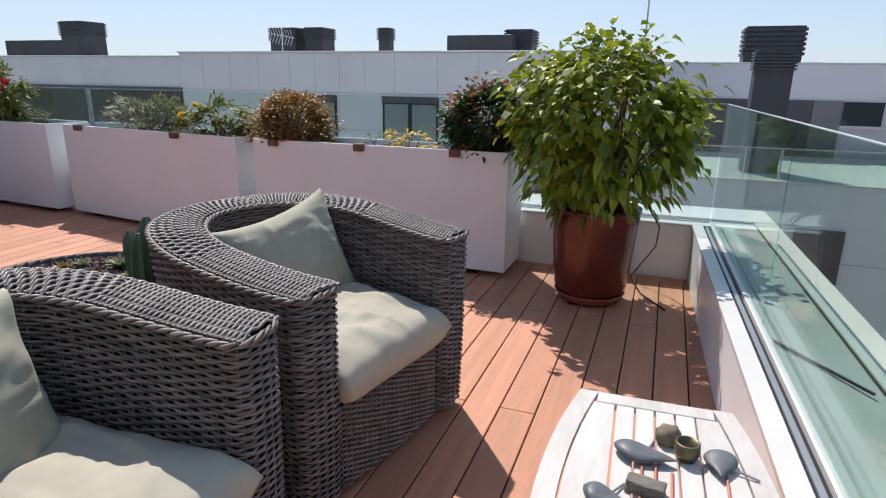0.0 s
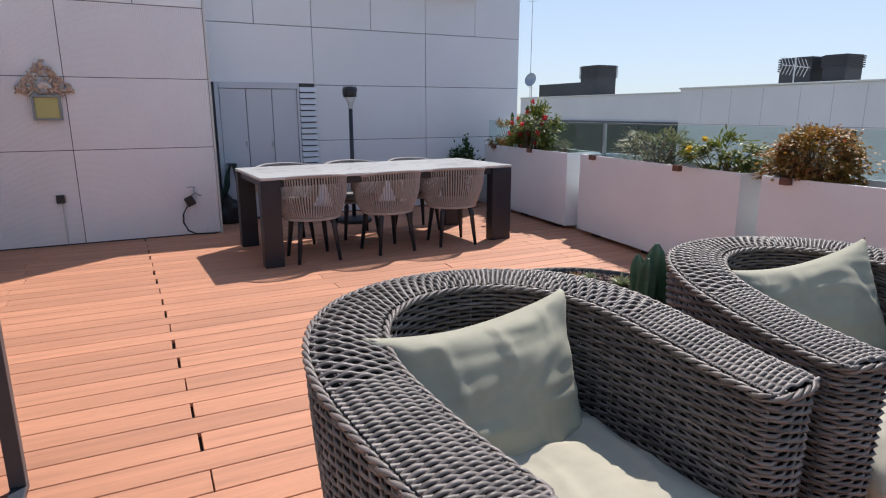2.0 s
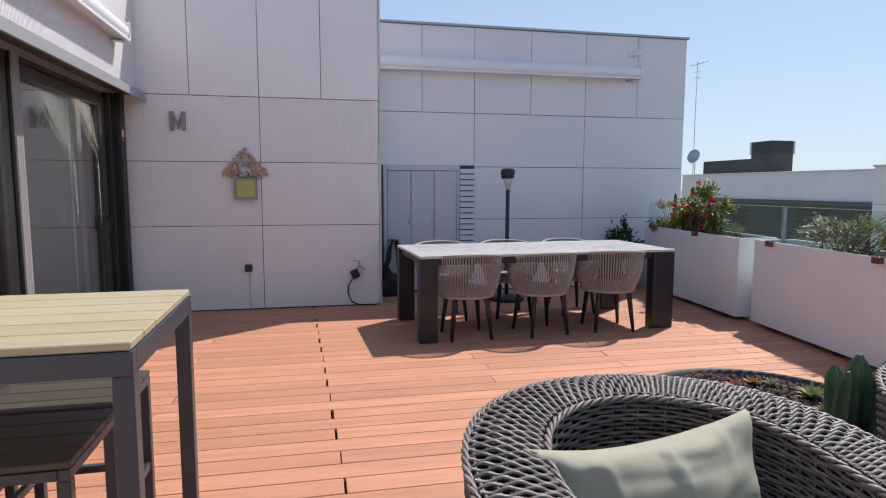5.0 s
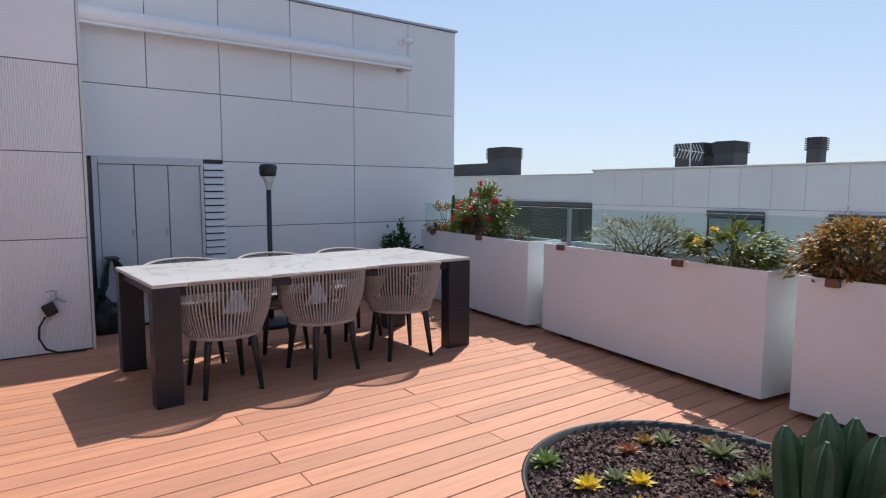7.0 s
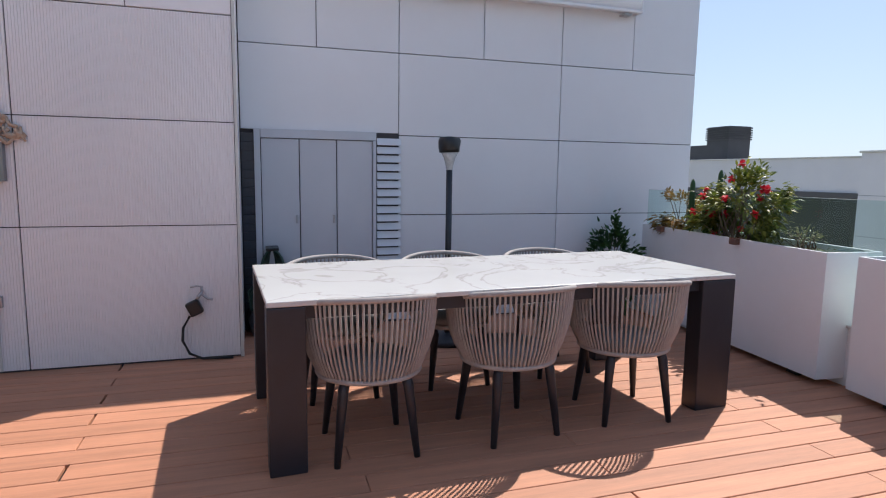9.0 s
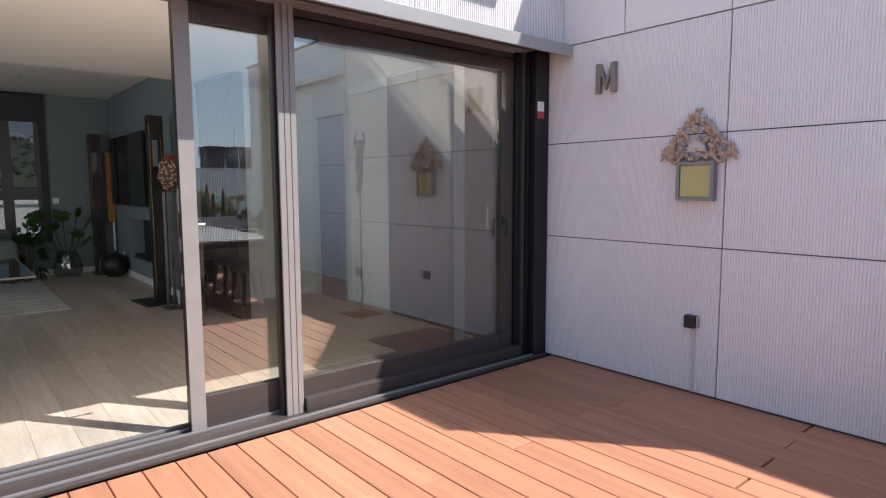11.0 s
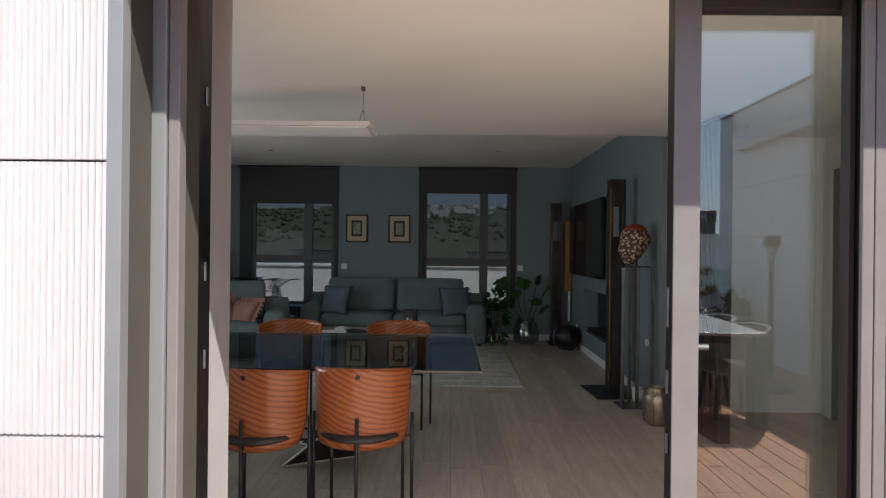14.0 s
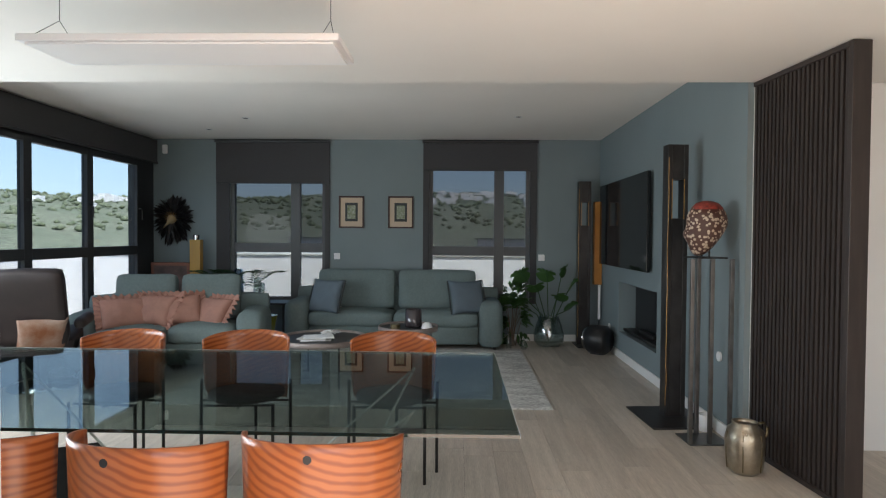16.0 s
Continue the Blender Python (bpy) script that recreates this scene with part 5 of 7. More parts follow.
bm, tips = crown(3700, (0, 0, 0.575), (0.45, 0.44, 0.41), 0.070, 0.054, rng, 0.75, 120, 0.6, 0.30)
for _ in range(120):
    a = rng.uniform(0, 2 * math.pi)
    p = Vector((math.cos(a) * rng.uniform(0.25, 0.47), math.sin(a) * rng.uniform(0.25, 0.45), rng.uniform(0.12, 0.3)))
    add_leaf(bm, p, Vector((p.x, p.y, -0.1)), 0.07, 0.04, 0.8, rng.uniform(-1, 1))
part("crown", bm, L_BRIGHT, bush)
part("trunk", stems((0, 0, 0), tips[:46], 0.013, rng, 0.06), M_BARK, bush, smooth=True)
bm = bmesh.new()
tube(bm, [(0.10, 0.1, 0.9), (0.16, 0.1, 1.02), (0.20, 0.08, 1.09)], 0.003, 5)
for i in range(9):
    add_leaf(bm, Vector((0.12 + 0.01 * i, 0.1, 0.95 + 0.017 * i)), Vector((rng.uniform(-1, 1), rng.uniform(-1, 1), 0.6)), 0.07, 0.035, 0.4)
part("shoot", bm, L_BRIGHT, bush)
cord = thing("irrigation_hose", "thin black irrigation hose curling behind the glazed pot", "hose", pose(-0.585, 3.73, 0))
bm = bmesh.new()
tube(bm, [(0.10, 0.28, 0.60), (0.28, 0.30, 0.56), (0.37, 0.32, 0.42), (0.36, 0.36, 0.28), (0.27, 0.42, 0.12), (0.22, 0.48, 0.02), (0.30, 0.20, 0.006), (0.45, -0.05, 0.006)], 0.005, 6)
part("hose", bm, M_BLACK, cord, smooth=True)

# planter shrubs
Z = 0.78
shrub(-7.40, 4.48, Z, (0.30, 0.18, 0.20), 700, L_ORANGE, 0.06, 0.022, "rusty green bushy succulent in the planter beside the clad wall", 1)
shrub(-6.62, 4.38, Z, (0.42, 0.22, 0.30), 2600, L_OLIVE, 0.065, 0.024, "green shrub with red blossoms in a white planter", 2, L_FLOWER, 16, name="flowering_shrub", clumps=40)
shrub(-6.0, 4.36, Z, (0.26, 0.13, 0.09), 420, L_GREY, 0.035, 0.009, "low grey-green herb at the planter's end", 3)
shrub(-4.50, 4.25, Z, (0.48, 0.17, 0.17), 1500, L_GREY, 0.045, 0.011, "wispy grey-green lavender spreading over the planter rim", 4, droop=-0.2, clumps=44)
shrub(-3.66, 4.12, Z, (0.32, 0.20, 0.17), 1500, L_OLIVE, 0.06, 0.018, "glossy green shrub with a few yellow blossoms in a planter", 5, L_YELLOW, 3, name="flowering_shrub", clumps=22)
shrub(-2.92, 4.08, Z, (0.29, 0.24, 0.21), 5200, L_ORANGE, 0.032, 0.020, "dense round orange-brown photinia bush in a planter", 6, L_YELLOW, 1, leaf2=L_RED, n2=500, clumps=110)
shrub(-1.95, 4.10, Z, (0.20, 0.10, 0.11), 130, L_YELLOW, 0.06, 0.016, "sparse yellow-green sprigs in the planter soil", 7, clumps=8)
shrub(-2.25, 4.10, Z, (0.12, 0.08, 0.08), 60, L_GREEN, 0.05, 0.012, "sparse yellow-green sprigs in the planter soil", 12, clumps=6)
shrub(-1.40, 4.10, Z, (0.27, 0.22, 0.26), 3600, L_DARK, 0.042, 0.028, "round dark photinia bush with red new leaves", 8, leaf2=L_RED, n2=900, clumps=90)
rng = random.Random(4)
for k, (x, h) in enumerate(((-7.20, 0.50), (-7.05, 0.44), (-6.98, 0.58), (-6.90, 0.40))):
    th = thing("column_cactus", "slim ribbed green column cactus in a white planter", "cactus", pose(x, 4.42 + 0.03 * k, Z, rng.uniform(-4, 4), rng.uniform(-4, 4)), "column cacti")
    prof = [(0.024, -0.02), (0.027, 0.1), (0.026, h * 0.7), (0.020, h - 0.03), (0.008, h), (0, h + 0.004)]
    part("stem", lathe(prof, 12), L_DARK, th, smooth=True)
M_CLIP = mat("brown_glazed_tile", (0.16, 0.075, 0.05), 0.25, noise_scale=6, amount=0.2)
for i, p in enumerate(PL):
    for t in ((0.16, 0.62) if i == 0 else (0.12, 0.70) if i == 1 else (0.10, 0.46, 0.82)):
        x, y = p[0] + (p[2] - p[0]) * t, p[1] + (p[3] - p[1]) * t
        th = thing("rim_lamp", "small brown square solar lamp clipped over a planter rim", "solar lamp", pose(x, y, 0.85, 0, 0, -5), "solar lamps on the planters")
        part("housing", bbox(-0.035, -0.045, -0.042, 0.035, -0.002, 0.002, 0.004), M_CLIP, th)
        part("clip", bbox(-0.034, -0.045, 0.003, 0.034, 0.03, 0.009, 0.002), M_CLIP, th)

# low bushes between the planter and the wall
shrub(-7.70, 3.98, 0.02, (0.22, 0.20, 0.42), 900, L_DARK, 0.07, 0.035, "dark green leafy bush standing beside the white planter", 21, clumps=26)

# ---- the round raised bed ----
bed = thing("round_planter", "low round dark metal planter filled with dark lava gravel", "planter", pose(-2.55, 1.86, 0))
M_CORTEN = mat("dark_metal_rim", (0.05, 0.045, 0.042), 0.5, 0.4, noise_scale=8, amount=0.25)
M_CHIP = mat("bark_chip", (0.13, 0.065, 0.05), 0.9, noise_scale=30, amount=0.3, rand=0.2)
n_, l_ = M_CHIP.node_tree.nodes, M_CHIP.node_tree.links
g_, r_ = n_.new("ShaderNodeNewGeometry"), n_.new("ShaderNodeValToRGB")
r_.color_ramp.elements[0].color, r_.color_ramp.elements[1].color = (0.045, 0.026, 0.024, 1), (0.17, 0.105, 0.09, 1)
l_.new(g_.outputs["Random Per Island"], r_.inputs[0])
l_.new(r_.outputs[0], n_["Principled BSDF"].inputs["Base Color"])
RB = 0.52
part("wall", lathe([(RB - 0.06, 0.0), (RB - 0.01, 0.40), (RB, 0.432), (RB - 0.012, 0.434), (RB - 0.022, 0.40), (RB - 0.05, 0.36)], 64), M_CORTEN, bed, smooth=True)
part("soil", lathe([(0, 0.40), (RB - 0.02, 0.385)], 48), M_SOIL, bed)
V, F = [], []
rng = random.Random(8)
for _ in range(5200):
    a, r = rng.uniform(0, 2 * math.pi), (RB - 0.03) * math.sqrt(rng.random())
    c = Vector((r * math.cos(a), r * math.sin(a), 0.400 + rng.uniform(0, 0.016)))
    s = rng.uniform(0.0055, 0.0115)
    rot = Euler((rng.uniform(-1, 1), rng.uniform(-1, 1), rng.uniform(0, 6))).to_matrix()
    base = len(V)
    for q in ((-.9, -.8, -.4), (.9, -.75, -.5), (1.0, .8, -.4), (-.85, .75, -.5), (-.65, -.55, .6), (.7, -.5, .55), (.65, .55, .62), (-.7, .5, .55)):
        V.append(c + rot @ (Vector(q) * s))
    F += [tuple(base + k for k in f) for f in ((3, 2, 1, 0), (4, 5, 6, 7), (0, 1, 5, 4), (1, 2, 6, 5), (2, 3, 7, 6), (3, 0, 4, 7))]
raw_part("lava_stone", V, F, M_CHIP, bed, kind="stuff", smooth=False)
M_CACT = mat("cactus_skin", (0.07, 0.13, 0.07), 0.5, noise_scale=12, amount=0.25)
cac = thing("cactus", "clump of dark green ribbed cactus stems in the round planter", "cactus", pose(-2.23, 1.98, 0.405))
for x, y, h, r, ti in ((0, 0, 0.33, 0.048, 0), (0.08, 0.03, 0.30, 0.042, 7), (-0.075, 0.0, 0.26, 0.04, -7), (0.02, -0.08, 0.28, 0.04, 3), (0.03, 0.08, 0.31, 0.04, 2), (-0.05, 0.07, 0.22, 0.035, -9), (0.13, -0.03, 0.2, 0.032, 14)):
    bm = bmesh.new()
    rings = []
    for i in range(11):
        t = i / 10
        rr = r * (0.55 + 0.5 * math.sin(math.pi * min(1, 0.25 + t * 0.62))) * (1 if i < 9 else 0.8 if i == 9 else 0.25)
        rings.append([bm.verts.new(pose(x, y, 0, 0, ti) @ Vector((rr * (1 if k % 2 else 0.62) * math.cos(2 * math.pi * k / 12), rr * (1 if k % 2 else 0.62) * math.sin(2 * math.pi * k / 12), h * t))) for k in range(12)])
    for p_, q_ in zip(rings, rings[1:]):
        for k in range(12):
            bm.faces.new((p_[k], p_[(k + 1) % 12], q_[(k + 1) % 12], q_[k]))
    bm.faces.new(rings[-1])
    part("stem", bm, M_CACT, cac)
rng = random.Random(31)
def rosette(x, y, r, n, leaf, label, up=0.5, w=0.25):
    th = thing("succulent", label, "succulent", pose(x, y, 0.405))
    bm = bmesh.new()
    for i in range(n):
        a = i * 2.4
        k = 0.35 + 0.65 * i / n
        add_leaf(bm, Vector((0, 0, 0.01)), Vector((math.cos(a) * k, math.sin(a) * k, up * (1.4 - k))), r * rng.uniform(0.8, 1.1), r * w, 0.1)
    part("leaves", bm, leaf, th)
S = "small spiky succulent rosette among the lava stones"
rosette(-2.93, 1.62, 0.075, 26, L_GREEN, "small pale green spiky rosette among the lava stones")
rosette(-2.80, 2.10, 0.06, 24, L_GREY, S)
rosette(-2.62, 2.16, 0.085, 30, L_GREY, S)
rosette(-2.45, 2.12, 0.07, 44, L_GREY, S, 0.9, 0.10)
rosette(-2.72, 1.72, 0.06, 24, L_GREY, S)
for k in range(20):
    a, r = rng.uniform(0, 6.3), rng.uniform(0.1, 0.43)
    rosette(-2.55 + r * math.cos(a), 1.86 + r * math.sin(a), rng.uniform(0.03, 0.06), 18, (L_YELLOW, L_RED, L_GREY, L_ORANGE)[k % 4], ("tiny yellow succulent", "tiny red succulent", "tiny grey succulent", "tiny bronze succulent")[k % 4] + " in the round planter bed", 0.6, 0.35)

# ---- things on and by the walls ----
M_BRONZE = mat("aged_letter_metal", (0.30, 0.25, 0.23), 0.5, 0.4, noise_scale=10, amount=0.2)
M_CAST = mat("cast_ornament_paint", (0.45, 0.27, 0.17), 0.7, noise_scale=30, color2=(0.55, 0.45, 0.38), bump=0.5)
th = thing("letter_sign", "raised aged metal letter M fixed on the ribbed wall", "letter sign", pose(XM + 0.008, -1.42, 1.94))
bm = bmesh.new()
w, h, t = 0.155, 0.20, 0.036
for y0, y1 in ((-w / 2, -w / 2 + t), (w / 2 - t, w / 2)):
    box(bm, 0, y0, 0, 0.03, y1, h)
for s in (-1, 1):
    a = [(s * (w / 2 - t), h), (s * (w / 2 - t), h - 0.06), (0, 0.02), (0, 0.075)]
    v0 = [bm.verts.new((0.002, y, z)) for y, z in a]
    v1 = [bm.verts.new((0.028, y, z)) for y, z in a]
    for k in range(4):
        bm.faces.new((v0[k], v0[(k + 1) % 4], v1[(k + 1) % 4], v1[k]))
    bm.faces.new(v0)
    bm.faces.new(v1[::-1])
bmesh.ops.recalc_face_normals(bm, faces=bm.faces)
part("letter", bm, M_BRONZE, th)


def wall_lamp(m, size=0.235):
    th = thing("wall_lamp", "square grey wall lamp with a pale yellow diffuser", "wall lamp", m, "wall lamps")
    s = size / 2
    fr = bmesh.new()
    for b in ((-s, -s, s, -s + 0.02), (-s, s - 0.02, s, s), (-s, -s + 0.02, -s + 0.02, s - 0.02), (s - 0.02, -s + 0.02, s, s - 0.02)):
        box(fr, 0.0, b[0], b[1], 0.05, b[2], b[3])
    part("frame", fr, mat("lamp_grey_metal", (0.25, 0.26, 0.27), 0.4, 0.5), th)
    part("diffuser", bbox(0.0, -s + 0.021, -s + 0.021, 0.040, s - 0.021, s - 0.021, 0.004), M_YGLASS, th)


M_YGLASS = mat("yellow_opal_glass", (0.50, 0.44, 0.16), 0.25, noise_scale=3, amount=0.05)
wall_lamp(pose(XM + 0.008, -0.755, 1.335))
wall_lamp(pose(-2.37, YF + 0.016, 1.345, 0, 0, 90), 0.265)
orn = thing("wall_ornament", "carved scrollwork ornament with a shell above the wall lamp", "ornament", pose(XM + 0.012, -0.755, 1.455))
rng = random.Random(5)
bm = bmesh.new()
for i in range(120):
    t = rng.random()
    y = rng.uniform(-0.22, 0.22)
    hmax = 0.27 * (1 - (abs(y) / 0.23) ** 1.1) + 0.05
    z = rng.uniform(0.0, hmax)
    if abs(y) > 0.06 and z < 0.03:
        z += 0.03
    c = Vector((rng.uniform(0.008, 0.03), y, z))
    mtx = Matrix.Translation(c) @ Euler((rng.uniform(0, 3), rng.uniform(-.4, .4), 0)).to_matrix().to_4x4() @ Matrix.Diagonal((0.7, rng.uniform(0.8, 1.8), rng.uniform(0.5, 1.0), 1))
    bmesh.ops.create_icosphere(bm, subdivisions=1, radius=0.019, matrix=mtx)
part("scrollwork", bm, M_CAST, orn, smooth=True)
bm = bmesh.new()
for i in range(11):
    a = math.pi * i / 10
    tube(bm, [(0.035, 0.0, 0.06), (0.05, 0.035 * math.cos(a), 0.06 + 0.035 * math.sin(a) + 0.005), (0.035, 0.062 * math.cos(a), 0.06 + 0.062 * math.sin(a))], [0.004, 0.010, 0.007], 6)
part("shell", bm, mat("ornament_shell_white", (0.62, 0.55, 0.50), 0.6), orn, smooth=True)
bm = bmesh.new()
for s in (-1, 1):
    pts = [(0.02, s * (0.05 + 0.017 * k), 0.02 + 0.03 * math.sin(k * 0.9)) for k in range(12)]
    tube(bm, pts, [0.014 - 0.0006 * k for k in range(12)], 6)
    pts = [(0.025, s * (0.20 - 0.012 * k), 0.07 + 0.014 * k + 0.012 * math.sin(k * 1.5)) for k in range(14)]
    tube(bm, pts, 0.011, 6)
part("scroll_border", bm, M_CAST, orn, smooth=True)

th = thing("outdoor_socket", "small dark weatherproof socket with a white conduit on the ribbed wall", "socket", pose(XM + 0.008, -0.756, 0.467))
part("housing", bbox(0, -0.035, -0.04, 0.045, 0.035, 0.04, 0.006), M_ANTH, th)
part("back_plate", bbox(0, 0.036, -0.036, 0.03, 0.046, 0.036, 0.003), M_ALU, th)
bm = bmesh.new()
tube(bm, [(0.008, 0.012, -0.04), (0.008, 0.012, -0.45)], 0.007, 8)
part("conduit", bm, M_COPING, th)
tap = thing("garden_tap", "wall tap with a black watering timer and hose", "tap", pose(XM + 0.008, 0.40, 0.47))
bm = bmesh.new()
tube(bm, [(0, 0.05, 0.01), (0.05, 0.05, 0.01), (0.07, 0.04, 0.0), (0.075, 0.02, -0.03)], 0.011, 8)
tube(bm, [(0.045, 0.05, 0.01), (0.045, 0.05, 0.045)], 0.008, 8)
tube(bm, [(0.045, -0.02, 0.048), (0.045, 0.02, 0.055), (0.045, 0.06, 0.048)], 0.006, 8)
tube(bm, [(0.05, 0.05, 0.0), (0.05, 0.09, -0.035), (0.05, 0.12, -0.04)], 0.009, 8)
part("tap", bm, M_ALU, tap, smooth=True)
part("timer", bbox(0.01, -0.045, -0.055, 0.06, 0.045, 0.045, 0.012, m=pose(0.01, 0.0, -0.09, 25)), M_BLACK, tap)
bm = bmesh.new()
tube(bm, [(0.04, -0.03, -0.15), (0.045, -0.075, -0.23), (0.045, -0.08, -0.32), (0.045, -0.04, -0.41), (0.04, 0.04, -0.452), (0.04, 0.24, -0.458)], 0.009, 8)
part("hose", bm, M_BLACK, tap, smooth=True)

# cupboard doors and louvres let into the pale wall
cup = thing("outdoor_cupboard", "grey three-door cupboard built into the pale clad wall", "cupboard", pose(XG, 0.86, 0))
part("surround", bbox(0.004, -0.0, 1.565, 0.045, 0.93, 1.635, 0.004), M_DOORG, cup)
part("surround", bbox(0.004, -0.05, 0.0, 0.045, -0.002, 1.635, 0.004), M_DOORG, cup)
part("surround", bbox(0.004, 0.90, 0.0, 0.045, 0.93, 1.563, 0.004), M_DOORG, cup)
for i in range(3):
    y = 0.004 + 0.30 * i
    d_ = part("door", bbox(0.004, y, 0.03, 0.030, y + 0.292, 1.56, 0.003), M_DOORG, cup)
    if i < 2:
        part("handle", bbox(0.031, y + 0.262, 0.88, 0.050, y + 0.280, 0.95, 0.004), M_ALU, d_)
part("backing", bbox(-0.010, -0.05, 0.0, 0.003, 1.13, 1.635), M_JOINT, cup)
M_PALE = mat("pale_slat_paint", (0.68, 0.69, 0.72), 0.4)
lv = thing("louvre_panel", "pale grey slatted ventilation louvre beside the cupboard doors", "louvre", pose(XG, 1.80, 0))
for i in range(22):
    z = 0.03 + i * 0.0715
    part("slat", bbox(-0.003, 0, 0, 0.003, 0.205, 0.062, m=pose(0.038, 0, z, 0, -26)), M_PALE, lv)
# the corner's shade is given to this louvre as a dark grey colour
lv = thing("louvre_panel", "dark shaded slatted ventilation louvre in the wall corner", "louvre", pose(XG, 0.715, 0))
for i in range(22):
    z = 0.03 + i * 0.0715
    part("slat", bbox(-0.01, 0, 0, 0.004, 0.09, 0.068, m=pose(0.022, 0, z, 0, 10)), M_ANTH2, lv)

ht = thing("patio_heater", "slim black electric patio heater with a clear plastic cover", "patio heater", pose(-7.24, 2.22, 0))
part("base", lathe([(0, 0), (0.21, 0), (0.215, 0.03), (0.19, 0.05), (0.03, 0.07), (0, 0.07)], 32), M_ANTH, ht, smooth=True)
bm = bmesh.new()
tube(bm, [(0, 0, 0.06), (0, 0, 1.33)], 0.024, 12)
part("pole", bm, M_ANTH, ht, smooth=True)
part("skirt", lathe([(0.02, 1.30), (0.028, 1.36), (0.045, 1.42), (0.07, 1.47), (0.0, 1.472)], 14), mat("clear_plastic_wrap", (0.45, 0.46, 0.47), 0.2, noise_scale=20, amount=0.3), ht, smooth=True)
bm = lathe([(0, 1.455), (0.07, 1.46), (0.082, 1.49), (0.085, 1.545), (0.07, 1.572), (0, 1.578)], 18)
for v in bm.verts:
    v.co += Vector((1, 1, 0.5)) * noise.noise(v.co * 14) * 0.02
part("head_cover", bm, M_BLACK, ht, smooth=True)

M_HOSE = mat("dark_green_hose", (0.015, 0.05, 0.035), 0.4)
hs = thing("garden_hose", "coiled dark green garden hose hanging in the wall corner", "garden hose", pose(XG + 0.06, 0.93, 0))
rng = random.Random(3)
for k in range(9):
    bm = bmesh.new()
    w_ = 0.06 + 0.012 * k
    pts = []
    for i in range(28):
        a = 2 * math.pi * i / 28
        pts.append((0.02 + 0.016 * k + 0.01 * math.sin(a), w_ * math.sin(a) * (1.2 if math.cos(a) < 0 else 0.7) + rng.uniform(-.002, .002), 0.36 + (0.33 + rng.uniform(-.01, .01)) * math.cos(a)))
    tube(bm, pts, 0.010, 6, closed=True)
    part("coil", bm, M_HOSE, hs, smooth=True)
part("hook", bbox(-0.05, -0.05, 0.68, 0.16, 0.05, 0.70, 0.004), M_BLACK, hs)
th = thing("black_bag", "crumpled black bag on the decking below the coiled hose", "bag", pose(XG + 0.16, 0.86, 0))
bm = bmesh.new()
bmesh.ops.create_icosphere(bm, subdivisions=4, radius=0.13)
for v in bm.verts:
    v.co = Vector((v.co.x, v.co.y * 0.9, v.co.z * 1.5)) * (1 + 0.35 * noise.noise(v.co * 12))
    v.co.z = max(0.0, v.co.z + 0.14)
part("bag", bm, M_BLACK, th, smooth=True)

cam2 = thing("spotlight", "small white swivel spotlight high on the clad wall", "spotlight", pose(XG, 4.16, 3.13))
part("base", lathe([(0, 0), (0.05, 0), (0.05, 0.03), (0.02, 0.045), (0, 0.045)], 18, pose(0.0, 0, 0, 0, 90)), M_AWN, cam2, smooth=True)
part("arm", bbox(0.04, -0.012, -0.012, 0.10, 0.012, 0.012, 0.004), M_AWN, cam2)
part("head", lathe([(0, 0), (0.028, 0), (0.034, 0.08), (0.03, 0.12), (0, 0.12)], 16, pose(0.10, -0.02, 0, -90)), M_AWN, cam2, smooth=True)

# dish and aerial on the neighbours' roofs
M_MAST = mat("aerial_metal", (0.35, 0.35, 0.36), 0.4, 0.7)
th = thing("satellite_dish", "grey satellite dish on a slim mast behind the wall's end", "satellite dish", pose(-29.5, 20, 1.9, 0, 0, 20))
part("dish", lathe([(0, 0.0), (0.12, 0.012), (0.21, 0.04), (0.27, 0.075), (0.265, 0.085), (0.2, 0.05), (0, 0.012)], 28, pose(0, 0, 1.1, 75) @ Matrix.Diagonal((1.4, 1.4, 1.4, 1))), M_ALU, th, smooth=True)
bm = bmesh.new()
tube(bm, [(0, 0.05, -2), (0, 0.05, 1.1)], 0.022, 8)
tube(bm, [(0, 0, 0.65), (0, -0.32, 0.75)], 0.01, 6)
part("mast", bm, M_MAST, th)


def aerial(x, y, z, h, label):
    th = thing("aerial", label, "aerial", pose(x, y, z, 0, 0, 35))
    bm = bmesh.new()
    tube(bm, [(0, 0, 0), (0, 0, h)], [0.022, 0.012], 8)
    part("mast", bm, M_MAST, th)
    bm = bmesh.new()
    tube(bm, [(-0.4, 0, h - 0.2), (0.6, 0, h - 0.05)], 0.010, 6)
    for k in range(9):
        xx = -0.35 + 0.11 * k
        tube(bm, [(xx, -0.16, h - 0.19 + 0.016 * k), (xx, 0.16, h - 0.19 + 0.016 * k)], 0.005, 5)
    part("yagi", bm, M_MAST, th)
    bm = bmesh.new()
    for zz in (h - 0.55, h - 0.85):
        tube(bm, [(-0.22, 0, zz), (0.22, 0, zz)], 0.007, 5)
        for k in (-2, -1, 0, 1, 2):
            tube(bm, [(0.1 * k, -0.1, zz), (0.1 * k, 0.1, zz)], 0.004, 5)
    part("elements", bm, M_MAST, th)
aerial(-29.9, 20.2, 1.9, 6.2, "tall slim television aerial mast rising behind the clad wall")
aerial(-0.95, 16.0, 1.8, 3.6, "tall slim television aerial mast on a far roof") 
th = thing("aerial", "small fishbone aerial in front of a dark chimney", "aerial", pose(-13.2, 18.9, 1.85))
bm = bmesh.new()
tube(bm, [(0, 0, 0), (0, 0, 1.1)], 0.02, 6)
tube(bm, [(-0.45, 0, 0.9), (0.5, 0, 0.75)], 0.015, 6)
